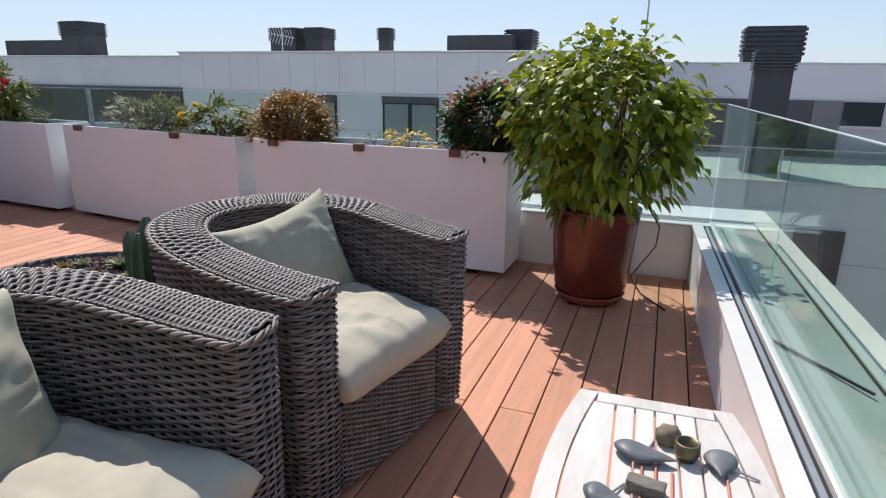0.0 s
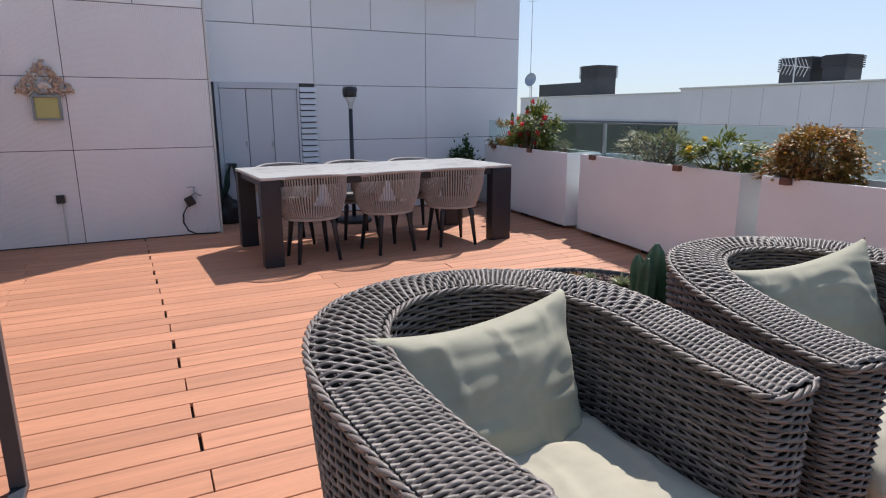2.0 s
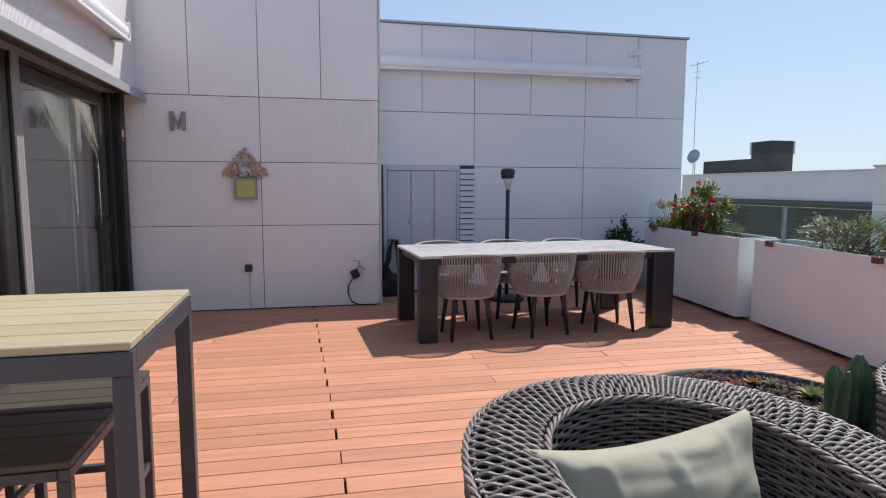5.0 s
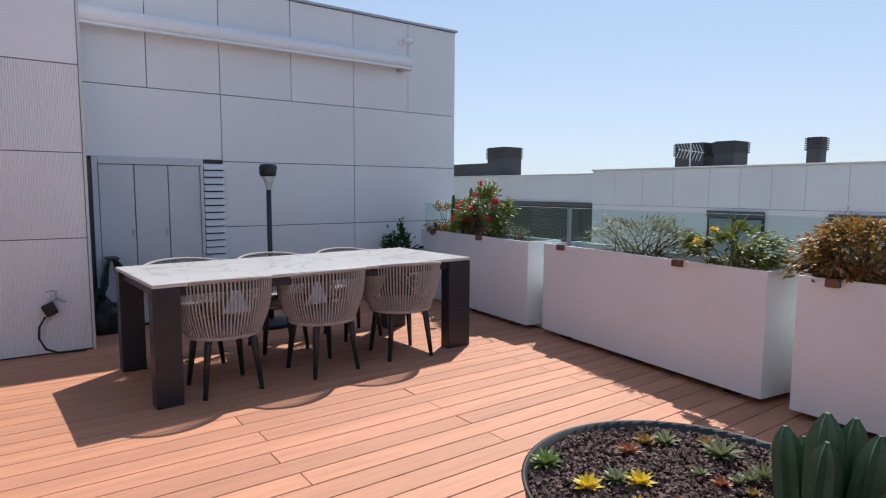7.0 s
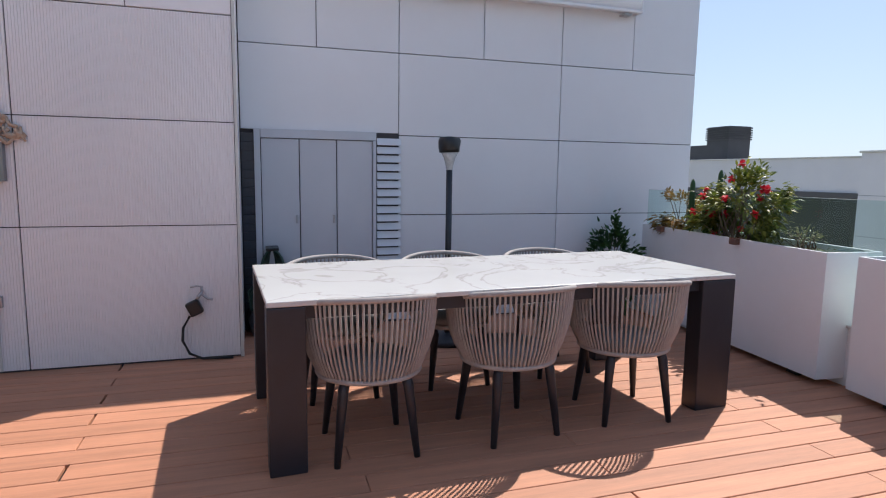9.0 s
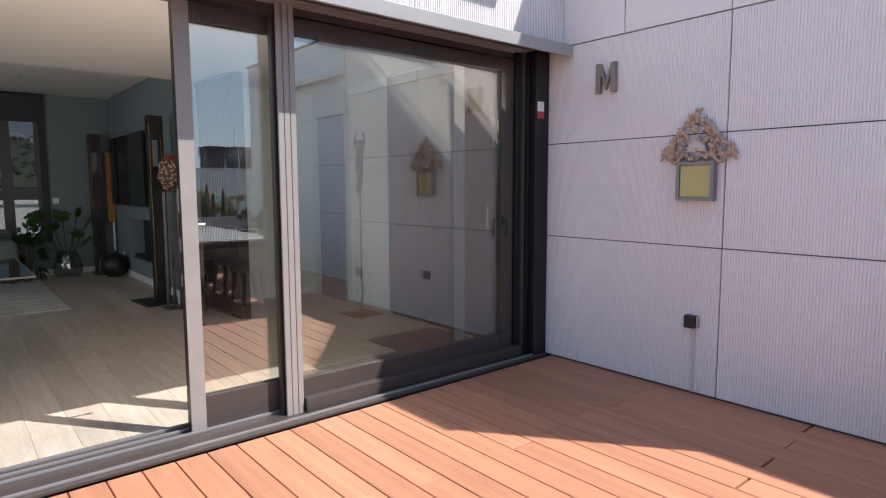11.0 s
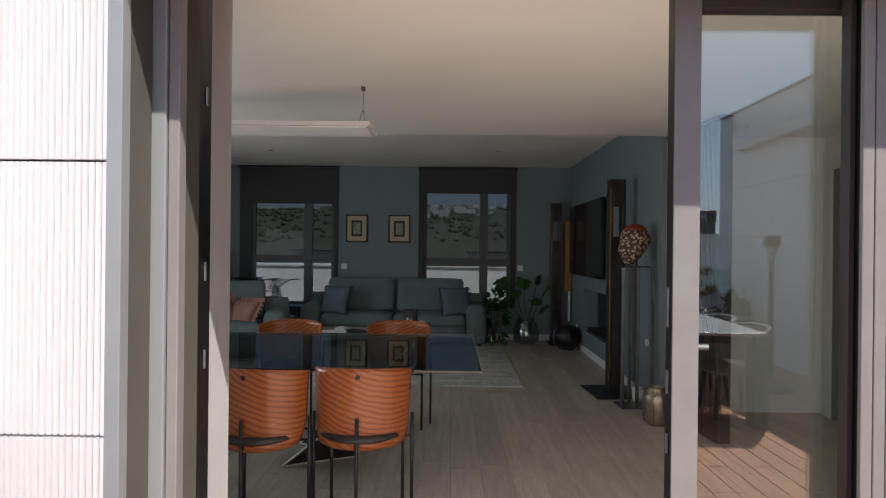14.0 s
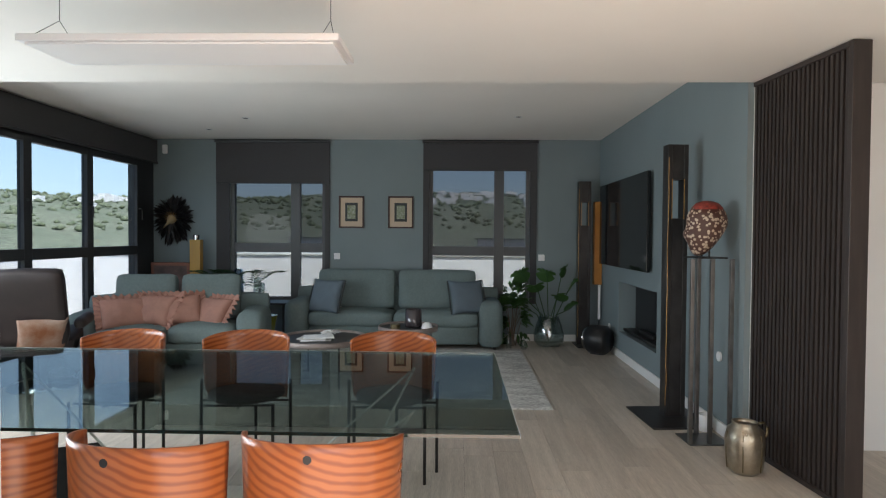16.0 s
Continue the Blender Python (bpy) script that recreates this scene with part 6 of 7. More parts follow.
for k in range(8):
    xx = -0.4 + 0.12 * k
    tube(bm, [(xx, 0, 0.9 - 0.15 * k / 8), (xx - 0.12, 0, 1.15 - 0.15 * k / 8)], 0.010, 5)
    tube(bm, [(xx, 0, 0.9 - 0.15 * k / 8), (xx - 0.12, 0, 0.62 - 0.15 * k / 8)], 0.010, 5)
part("yagi", bm, mat("pale_aerial", (0.6, 0.6, 0.6), 0.5), th)


# ---- living room things ----
M_SOFA = mat("sea_green_sofa_fabric", (0.145, 0.188, 0.188), 0.9, noise_scale=5, amount=0.08, bump=0.4, bump_scale=500, fine=0.06)
M_SOFAD = mat("slate_pillow_fabric", (0.115, 0.15, 0.18), 0.9, noise_scale=8, amount=0.08, bump=0.4, bump_scale=500)
M_PINK = mat("dusty_pink_fabric", (0.38, 0.20, 0.155), 0.85, noise_scale=9, amount=0.12, bump=0.5, bump_scale=120)
M_STEEL = mat("raw_steel", (0.16, 0.155, 0.15), 0.38, 0.8, noise_scale=7, amount=0.3)
M_STEELD = mat("blackened_steel", (0.045, 0.042, 0.042), 0.4, 0.6, noise_scale=5, amount=0.35)
M_CHROME = mat("chrome", (0.75, 0.75, 0.75), 0.12, 1.0)
M_BROWNL = mat("dark_brown_leather", (0.017, 0.011, 0.011), 0.55, noise_scale=6, amount=0.35, bump=0.3, bump_scale=120)
M_LEATH = mat("black_leather", (0.022, 0.018, 0.018), 0.4, noise_scale=9, amount=0.3, bump=0.3, bump_scale=150)
M_TGLASS = glass("table_glass", (0.56, 0.63, 0.61), 0.17)
# reflections put into the edge colours: far and end edges pale, near one dark
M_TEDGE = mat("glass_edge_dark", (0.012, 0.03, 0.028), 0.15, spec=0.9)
M_LITEDGE = mat("glass_edge_gleam", (0.62, 0.64, 0.62), 0.2, spec=0.9)
M_BVASE = glass("blue_vase_glass", (0.55, 0.72, 0.85), 0.3)
M_VGLASS = glass("vase_glass", (0.85, 0.90, 0.90), 0.16)


def veneer():
    """Moulded plywood: warm reddish bands of curved grain."""
    m = mat("orange_plywood", (0.42, 0.12, 0.035), 0.28, noise_scale=1.2, amount=0.1)
    n, ln = m.node_tree.nodes, m.node_tree.links
    tc, mp, wv, rp, nz = (n.new("ShaderNode" + k) for k in ("TexCoord", "Mapping", "TexWave", "ValToRGB", "TexNoise"))
    mp.inputs["Location"].default_value = (0.16, 0.0, -1.28)
    mp.inputs["Scale"].default_value = (0.8, 0.25, 1.1)
    ln.new(tc.outputs["Object"], mp.inputs["Vector"])
    info, sc, ad = n.new("ShaderNodeObjectInfo"), n.new("ShaderNodeVectorMath"), n.new("ShaderNodeVectorMath")
    sc.operation, ad.operation = "SCALE", "ADD"
    sc.inputs[0].default_value = (0.3, 0.1, 0.3)
    ln.new(info.outputs["Random"], sc.inputs["Scale"])
    ln.new(mp.outputs[0], ad.inputs[0])
    ln.new(sc.outputs[0], ad.inputs[1])
    wv.wave_type = "RINGS"
    wv.rings_direction = "Y"
    wv.inputs["Scale"].default_value = 11.0
    wv.inputs["Distortion"].default_value = 7.0
    wv.inputs["Detail"].default_value = 3
    wv.inputs["Detail Scale"].default_value = 0.45
    ln.new(ad.outputs[0], wv.inputs["Vector"])
    e = rp.color_ramp.elements
    e[0].color, e[1].color = (0.23, 0.056, 0.016, 1), (0.38, 0.112, 0.031, 1)
    e[0].position, e[1].position = 0.0, 0.7
    ln.new(wv.outputs[0], rp.inputs[0])
    ln.new(rp.outputs[0], n["Principled BSDF"].inputs["Base Color"])
    n["Principled BSDF"].inputs["Coat Weight"].default_value = 0.15
    return m


M_PLY = veneer()


def ply_chair(m):
    """A curved plywood shell on thin black legs; it faces -y, so its back is towards +y."""
    th = thing("dining_chair", "moulded orange plywood dining chair with thin black metal legs", "chair", m, "chairs round the glass table")
    bm = bmesh.new()
    n, rows = 30, 12
    out, inn = [], []
    for j in range(rows + 1):
        t = j / rows
        lo, li = [], []
        for i in range(n + 1):
            a = radians(-88 + 176 * i / n)
            r = 0.245 + 0.012 * t
            u = abs(i / n * 2 - 1)
            hi, lo_ = 0.808 - 0.032 * u ** 2.0, 0.395 + 0.03 * u ** 2 + 0.10 * max(0, (u - 0.70) / 0.30) ** 2.2
            z = lo_ + (hi - lo_) * t
            for rr, L in ((r, lo), (r - 0.012, li)):
                L.append(bm.verts.new((rr * math.sin(a), rr * math.cos(a) * 0.86 - 0.035, z)))
        out.append(lo)
        inn.append(li)
    for j in range(rows):
        for i in range(n):
            bm.faces.new((out[j][i], out[j][i + 1], out[j + 1][i + 1], out[j + 1][i]))
            bm.faces.new((inn[j][i + 1], inn[j][i], inn[j + 1][i], inn[j + 1][i + 1]))
    for i in range(n):
        bm.faces.new((out[rows][i], out[rows][i + 1], inn[rows][i + 1], inn[rows][i]))
        bm.faces.new((out[0][i + 1], out[0][i], inn[0][i], inn[0][i + 1]))
    for j in range(rows):
        bm.faces.new((out[j][0], out[j + 1][0], inn[j + 1][0], inn[j][0]))
        bm.faces.new((out[j + 1][n], out[j][n], inn[j][n], inn[j + 1][n]))
    part("back_shell", bm, M_PLY, th, smooth=True)
    part("seat", lathe([(0, 0.435), (0.20, 0.435), (0.222, 0.448), (0.215, 0.47), (0.10, 0.478), (0, 0.478)], 28), M_LEATH, th, smooth=True)
    bm = lathe([(0, 0), (0.013, 0), (0.013, 0.006), (0, 0.006)], 14, pose(0, 0.180, 0.765, -90))
    part("grip_hole", bm, M_BLACK, th)
    for x, y, zt in ((0, 0.198, 0.56), (-0.262, -0.02, 0.54), (0.262, -0.02, 0.54), (-0.20, -0.20, 0.44), (0.20, -0.20, 0.44)):
        bm = bmesh.new()
        tube(bm, [(x, y, 0), (x, y, zt)], 0.0095, 10)
        part("leg", bm, M_STEELD, th, smooth=True)
    bm = bmesh.new()
    tube(bm, [(-0.262, -0.02, 0.415), (0.262, -0.02, 0.415)], 0.007, 6)
    tube(bm, [(0, 0.198, 0.415), (0, -0.19, 0.415)], 0.007, 6)
    tube(bm, [(-0.19, -0.17, 0.425), (0.19, -0.17, 0.425)], 0.007, 6)
    part("seat_bar", bm, M_STEELD, th)
    return th


pc = ply_chair(pose(-3.485, -3.48, 0))
for x, y, a in ((-2.96, -3.43, -10), (-2.40, -3.46, -6), (-3.53, -5.16, 180), (-2.65, -5.16, 184), (-1.91, -5.14, 176)):
    copy_thing(pc, pose(x, y, 0, 0, 0, a))

gt = thing("glass_table", "large clear glass dining table on angular steel trestles", "dining table", pose(-2.66, -4.31, 0))
part("tabletop", bbox(-1.46, -0.70, 0.728, 1.46, 0.70, 0.740, 0.002, 1), M_TGLASS, gt)
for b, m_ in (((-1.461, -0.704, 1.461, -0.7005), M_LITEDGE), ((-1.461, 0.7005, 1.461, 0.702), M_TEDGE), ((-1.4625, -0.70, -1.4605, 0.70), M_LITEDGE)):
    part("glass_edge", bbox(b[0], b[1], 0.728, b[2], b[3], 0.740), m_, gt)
M_BRIGHT = mat("brushed_steel", (0.66, 0.65, 0.62), 0.45, 0.25, noise_scale=9, amount=0.1)
for s in (-1, 1):
    feet = ((s * 0.22, -0.27), (s * 0.66, -0.03), (s * 0.22, 0.17))
    for apex, (a, b) in (((s * 1.03, -0.38), (0, 1)), ((s * 1.08, 0.385), (2, 1))):
        top_p = Vector((*apex, 0.722))
        for k in (a, b):
            bm = bmesh.new()
            tube(bm, [top_p, Vector((*feet[k], 0.008))], 0.010, 4, 0.6)
            part("trestle_bar", bm, M_BRIGHT, gt)
        bm = bmesh.new()
        p0, p1, p2 = top_p, Vector((*feet[a], 0.01)), Vector((*feet[b], 0.01))
        nrm = (p1 - p0).cross(p2 - p0).normalized() * 0.002
        low = [bm.verts.new(p) for p in (p0.lerp(p1, 0.55) + nrm, p0.lerp(p2, 0.55) + nrm, p2 + nrm, p1 + nrm)]
        upp = [bm.verts.new(p) for p in (p0.lerp(p1, 0.55) - nrm, p0.lerp(p2, 0.55) - nrm, p2 - nrm, p1 - nrm)]
        bm.faces.new(low)
        bm.faces.new(upp[::-1])
        for k in range(4):
            bm.faces.new((low[k], upp[k], upp[(k + 1) % 4], low[(k + 1) % 4]))
        bmesh.ops.recalc_face_normals(bm, faces=bm.faces)
        part("trestle_plate", bm, M_STEELD, gt)
    bm = bmesh.new()
    tube(bm, [Vector((*f, 0.010)) for f in feet], 0.010, 4, 0.6)
    part("floor_bar", bm, M_BRIGHT, gt)
    part("clamp", bbox(s * 1.08 - 0.05, 0.60, 0.715, s * 1.08 + 0.05, 0.66, 0.7275, 0.003), M_STEELD, gt)

pl = thing("pendant_light", "long slim white linear pendant lamp hung on thin wires", "pendant light", pose(-2.825, -4.06, 2.135))
part("housing", bbox(-0.625, -0.165, 0.008, 0.625, 0.165, 0.035, 0.004), M_AWN, pl)
part("diffuser", bbox(-0.60, -0.145, 0.0, 0.60, 0.145, 0.007), M_IWHITE, pl)
for x in (-0.56, 0.56):
    bm = bmesh.new()
    tube(bm, [(x, -0.15, 0.035), (x, 0, 0.14), (x, 0.15, 0.035)], 0.0018, 5)
    tube(bm, [(x, 0, 0.14), (x, 0, 0.284)], 0.0018, 5)
    part("wire", bm, M_STEEL, pl)
    part("ceiling_cup", bbox(x - 0.012, -0.012, 0.26, x + 0.012, 0.012, 0.2845), M_STEEL, pl)

# slatted screen
ss = thing("slat_screen", "tall screen of dark wooden vertical slats beside the media wall", "slat screen", pose(-5.84, -5.59, 0, 0, 0, 5.0))
part("backing", bbox(-0.075, 0.0, 0.0, -0.035, 0.838, 2.415), M_SLAT, ss)
part("end_post", bbox(-0.09, 0.84, 0.0, 0.012, 0.872, 2.415, 0.003), M_SLAT, ss)
part("top_rail", bbox(-0.034, 0.0, 2.385, 0.012, 0.838, 2.415, 0.003), M_SLAT, ss)
part("bottom_rail", bbox(-0.034, 0.0, 0.0, 0.012, 0.838, 0.03, 0.003), M_SLAT, ss)
part("edge_strip", bbox(-0.034, -0.02, 0.0, 0.0, -0.002, 2.415, 0.002), M_COPING, ss)
for i in range(22):
    y = 0.006 + 0.0383 * i
    part("slat", bbox(-0.034, y, 0.031, 0.004, y + 0.022, 2.384), M_SLAT, ss)


def steel_post(x, y, label, plate, h=2.12, a=0):
    th = thing("steel_sculpture", label, "sculpture", pose(x, y, 0, 0, 0, a), "steel posts")
    part("base_plate", bbox(plate[0], plate[1], 0.0, plate[2], plate[3], 0.012, 0.002), M_STEELD, th)
    w, d = 0.08, 0.05
    for nm, b in (("side_plate", (-w, -d, 0.012, -w + 0.035, d, h)), ("side_plate", (w - 0.035, -d, 0.012, w, d, h)), ("lower_block", (-w + 0.0352, -d + 0.002, 0.012, w - 0.0352, d - 0.002, 1.55)), ("upper_block", (-w + 0.0352, -d + 0.002, 1.85, w - 0.0352, d - 0.002, h))):
        part(nm, bbox(*b, 0.002, 1), M_STEELD, th)
    part("gold_edge", bbox(w - 0.036, d, 1.545, w - 0.030, d + 0.003, 1.855), M_GOLD, th)
    part("gold_edge", bbox(-w + 0.030, d, 1.545, -w + 0.036, d + 0.003, 1.855), M_GOLD, th)
    bm = bmesh.new()
    rng_ = random.Random(2)
    tube(bm, [(w - 0.004 + rng_.uniform(-.004, .003), d + 0.001, 0.1 + 0.08 * k) for k in range(25)], 0.003, 5)
    part("gold_seam", bm, M_GOLD, th)


M_GOLD = mat("worn_gold", (0.42, 0.24, 0.08), 0.45, 0.6, noise_scale=30, amount=0.4)
steel_post(-5.60, -6.33, "tall blackened steel post sculpture on a square floor plate", (-0.19, -0.24, 0.28, 0.33), a=4)
steel_post(-5.55, -9.45, "tall blackened steel post sculpture standing beside the leafy plant", (-0.16, -0.12, 0.12, 0.30), a=0)

# pedestal with the painted head
pd = thing("pedestal", "slim open steel pedestal carrying a small black top plate", "pedestal", pose(-5.615, -5.78, 0, 0, 0, 3))
part("base_plate", bbox(-0.14, -0.12, 0.0, 0.14, 0.12, 0.01, 0.002), M_STEEL, pd)
for x, y in ((-0.135, 0.10), (0.0, 0.10), (0.135, 0.10), (0.0, -0.10)):
    part("upright", bbox(x - 0.013, y - 0.013, 0.01, x + 0.013, y + 0.013, 1.26, 0.002), M_STEEL, pd)
part("top_plate", bbox(-0.10, -0.12, 1.262, 0.10, 0.115, 1.272, 0.002), M_BLACK, pd)
M_MASK = mat("painted_head", (0.35, 0.07, 0.03), 0.5)
n_, l_ = M_MASK.node_tree.nodes, M_MASK.node_tree.links
v_, r_ = n_.new("ShaderNodeTexVoronoi"), n_.new("ShaderNodeValToRGB")
t_ = n_.new("ShaderNodeTexCoord")
l_.new(t_.outputs["Object"], v_.inputs["Vector"])
v_.inputs["Scale"].default_value = 42
r_.color_ramp.interpolation = "CONSTANT"
r_.color_ramp.elements[0].color = (0.46, 0.37, 0.28, 1)
r_.color_ramp.elements[1].position, r_.color_ramp.elements[1].color = 0.42, (0.07, 0.03, 0.022, 1)
l_.new(v_.outputs["Distance"], r_.inputs[0])
l_.new(r_.outputs[0], n_["Principled BSDF"].inputs["Base Color"])
hd = thing("head_sculpture", "painted wooden head covered in red, cream and black pattern", "sculpture", pose(-5.615, -5.77, 1.272))
bm = bmesh.new()
bmesh.ops.create_uvsphere(bm, u_segments=40, v_segments=26, radius=0.135)
for v in bm.verts:
    x, y, z = v.co
    x *= 1.0 + 0.12 * (z > 0) * z / 0.13
    if z < 0:
        x = x * (1 - 0.28 * (-z / 0.135)) + 0.055 * (-z / 0.135)
    z *= 1.22 if z > 0 else 1.55
    v.co = (x, y * 0.8, z + 0.215)
for v in bm.verts:
    if v.co.x > 0.07 and 0.10 < v.co.z < 0.2:
        v.co.x += 0.025 * (1 - abs(v.co.z - 0.15) / 0.05)
part("head", bm, M_MASK, hd, smooth=True)
part("red_cap", lathe([(0.104, 0.322), (0.100, 0.338), (0.075, 0.364), (0.04, 0.380), (0, 0.385)], 30), mat("red_cap_paint", (0.20, 0.03, 0.02), 0.5, noise_scale=40, amount=0.6), hd, smooth=True)
bm = bmesh.new()
for x in (-0.02, 0.03):
    tube(bm, [(x, 0, 0), (x, 0, 0.06)], 0.006, 6)
part("stand", bm, M_BLACK, hd)

jug = thing("metal_jug", "round pewter coloured metal jug with a handle on the floor", "jug", pose(-5.635, -5.22, 0))
part("jug", lathe([(0, 0.0), (0.07, 0.0), (0.10, 0.03), (0.108, 0.10), (0.112, 0.20), (0.098, 0.262), (0.072, 0.285), (0.074, 0.305), (0.064, 0.306), (0.062, 0.28), (0.08, 0.2), (0, 0.03)], 36), mat("pewter", (0.36, 0.31, 0.24), 0.30, 0.85, noise_scale=16, amount=0.25, bump=0.6, bump_scale=70), jug, smooth=True)
bm = bmesh.new()
tube(bm, [(-0.068, 0, 0.292), (-0.11, 0.0, 0.30), (-0.135, 0, 0.27), (-0.13, 0, 0.225), (-0.106, 0, 0.205)], 0.009, 8)
part("handle", bm, M_BRASS, jug, smooth=True)
bm = bmesh.new()
for k in range(6):
    a = k * math.pi / 3
    tube(bm, [((0.102 + 0.008 * math.sin(t)) * math.cos(a), (0.102 + 0.008 * math.sin(t)) * math.sin(a), 0.03 + 0.22 * t / 3.1) for t in (0, .8, 1.6, 2.4, 3.1)], 0.004, 5)
part("rib", bm, M_BRASS, jug)

# television and fireplace
tv = thing("television", "large flat black television hung on the slate blue wall", "television", pose(XR + 0.03, -8.42, 1.56))
part("screen", bbox(0.0, -0.95, -0.50, 0.035, 0.97, 0.49, 0.004), mat("tv_screen", (0.004, 0.004, 0.005), 0.08, spec=0.7), tv)
part("mount", bbox(-0.029, -0.3, -0.2, -0.001, 0.3, 0.2), M_BLACK, tv)
fp = thing("fireplace_insert", "black linear fireplace insert let into the media wall", "fireplace", pose(XR - 0.16, -8.0, 0.32))
part("tray", bbox(-0.03, -0.6, 0.0, 0.12, 0.6, 0.03, 0.003), M_BLACK, fp)
part("burner", bbox(0.0, -0.25, 0.031, 0.05, 0.25, 0.07, 0.004), M_STEELD, fp)
sp = thing("wall_light", "narrow amber wooden wall light beside the television", "wall light", pose(XR + 0.01, -9.50, 0.78))
part("panel", bbox(0, -0.05, 0.0, 0.10, 0.05, 1.08, 0.004), mat("amber_wood", (0.40, 0.17, 0.03), 0.4, noise_scale=5, amount=0.15), sp)
part("lower_tube", bbox(0.02, 0.052, -0.45, 0.05, 0.08, 0.0, 0.006), M_AWN, sp)
for y, z in ((-9.05, 0.30), (-5.95, 0.55)):
    th = thing("wall_socket", "small round white socket on the slate wall", "socket", pose(XR + 0.001, y, z))
    part("plate", lathe([(0, 0), (0.035, 0), (0.035, 0.012), (0, 0.014)], 20, pose(0, 0, 0, 0, 90)), M_SKIRT, th)
th = thing("white_cup", "small white cylinder pot on the floor by the wall", "pot", pose(-5.72, -5.99, 0.0))
part("pot", lathe([(0, 0), (0.045, 0), (0.05, 0.12), (0.043, 0.12), (0.04, 0.02), (0, 0.02)], 20), M_SKIRT, th, smooth=True)
dr = thing("round_speaker", "black drum-shaped floor speaker with a chrome ring", "speaker", pose(-5.60, -8.80, 0.175, 0, 0, -35))
part("body", lathe([(0, -0.15), (0.12, -0.15), (0.17, -0.10), (0.175, 0.0), (0.165, 0.10), (0.13, 0.14), (0.105, 0.145), (0.09, 0.10), (0, 0.09)], 32, pose(0, 0, 0, 0, 90)), M_BLACK, dr, smooth=True)
part("ring", lathe([(0.105, 0.142), (0.135, 0.142), (0.135, 0.155), (0.105, 0.155), (0.105, 0.142)], 32, pose(0, 0, 0, 0, 90)), M_CHROME, dr, smooth=True)
part("foot", bbox(-0.08, -0.05, -0.175, 0.08, 0.05, -0.155), M_BLACK, dr)


def soft_box(x0, y0, z0, x1, y1, z1, r=0.05, puff=0.02, seed=0):
    bm = bbox(x0, y0, z0, x1, y1, z1)
    bmesh.ops.subdivide_edges(bm, edges=bm.edges[:], cuts=7, use_grid_fill=True)
    c = Vector(((x0 + x1) / 2, (y0 + y1) / 2, (z0 + z1) / 2))
    h = Vector((abs(x1 - x0) / 2, abs(y1 - y0) / 2, abs(z1 - z0) / 2))
    for v in bm.verts:
        p = v.co - c
        q = Vector((max(-h.x + r, min(h.x - r, p.x)), max(-h.y + r, min(h.y - r, p.y)), max(-h.z + r, min(h.z - r, p.z))))
        d = p - q
        if d.length > 1e-6:
            p = q + d.normalized() * min(d.length, r)
        k = (1 - (p.x / h.x) ** 2) * (1 - (p.y / h.y) ** 2)
        p.z += puff * max(0, k) * (1 if p.z > 0 else 0) + 0.006 * noise.noise(v.co * 6 + Vector((seed, 0, 0)))
        v.co = c + p
    return bm


def sofa(m, w, d, label, pillows):
    """Local x along the sofa, y towards its front."""
    th = thing("sofa", label, "sofa", m)
    part("base", soft_box(-w / 2 + 0.3, 0.05, 0.06, w / 2 - 0.3, d - 0.03, 0.30, 0.04, 0), M_SOFA, th, smooth=True)
    for s in (-1, 1):
        a, b = sorted((s * w / 2, s * (w / 2 - 0.30)))
        part("arm", soft_box(a, 0.02, 0.03, b, d, 0.60, 0.10, 0.01, s), M_SOFA, th, smooth=True)
        a, b = sorted((s * 0.006, s * (w / 2 - 0.305)))
        part("seat_cushion", soft_box(a, 0.22, 0.28, b, d + 0.01, 0.46, 0.06, 0.03, s), M_SOFA, th, smooth=True)
        bm = soft_box(a + 0.02, -0.09, -0.27, b - 0.02, 0.09, 0.24, 0.055, 0.0, s * 3)
        bmesh.ops.transform(bm, matrix=pose(0, 0.20, 0.72, 12), verts=bm.verts)
        part("back_cushion", bm, M_SOFA, th, smooth=True)
    part("back", soft_box(-w / 2 + 0.02, 0.0, 0.05, w / 2 - 0.02, 0.16, 0.74, 0.06, 0), M_SOFA, th, smooth=True)
    for x in (-w / 2 + 0.08, w / 2 - 0.12):
        for y in (0.06, d - 0.1):
            part("foot", bbox(x, y, 0.0, x + 0.04, y + 0.04, 0.055), M_BLACK, th)
    return th


sofa(pose(-3.12, -9.60, 0), 2.70, 0.74, "long sea green fabric sofa with two pillows against the slate wall", 0)
corner = sofa(pose(-0.80, -8.33, 0, 0, 0, 12), 1.94, 0.80, "sea green fabric corner sofa piled with dusty pink pillows", 0)
part("chaise_base", soft_box(-0.02, 0.76, 0.06, 0.62, 1.28, 0.30, 0.04, 0), M_SOFA, corner, smooth=True)
part("chaise_cushion", soft_box(-0.03, 0.78, 0.28, 0.63, 1.30, 0.45, 0.06, 0.03, 5), M_SOFA, corner, smooth=True)
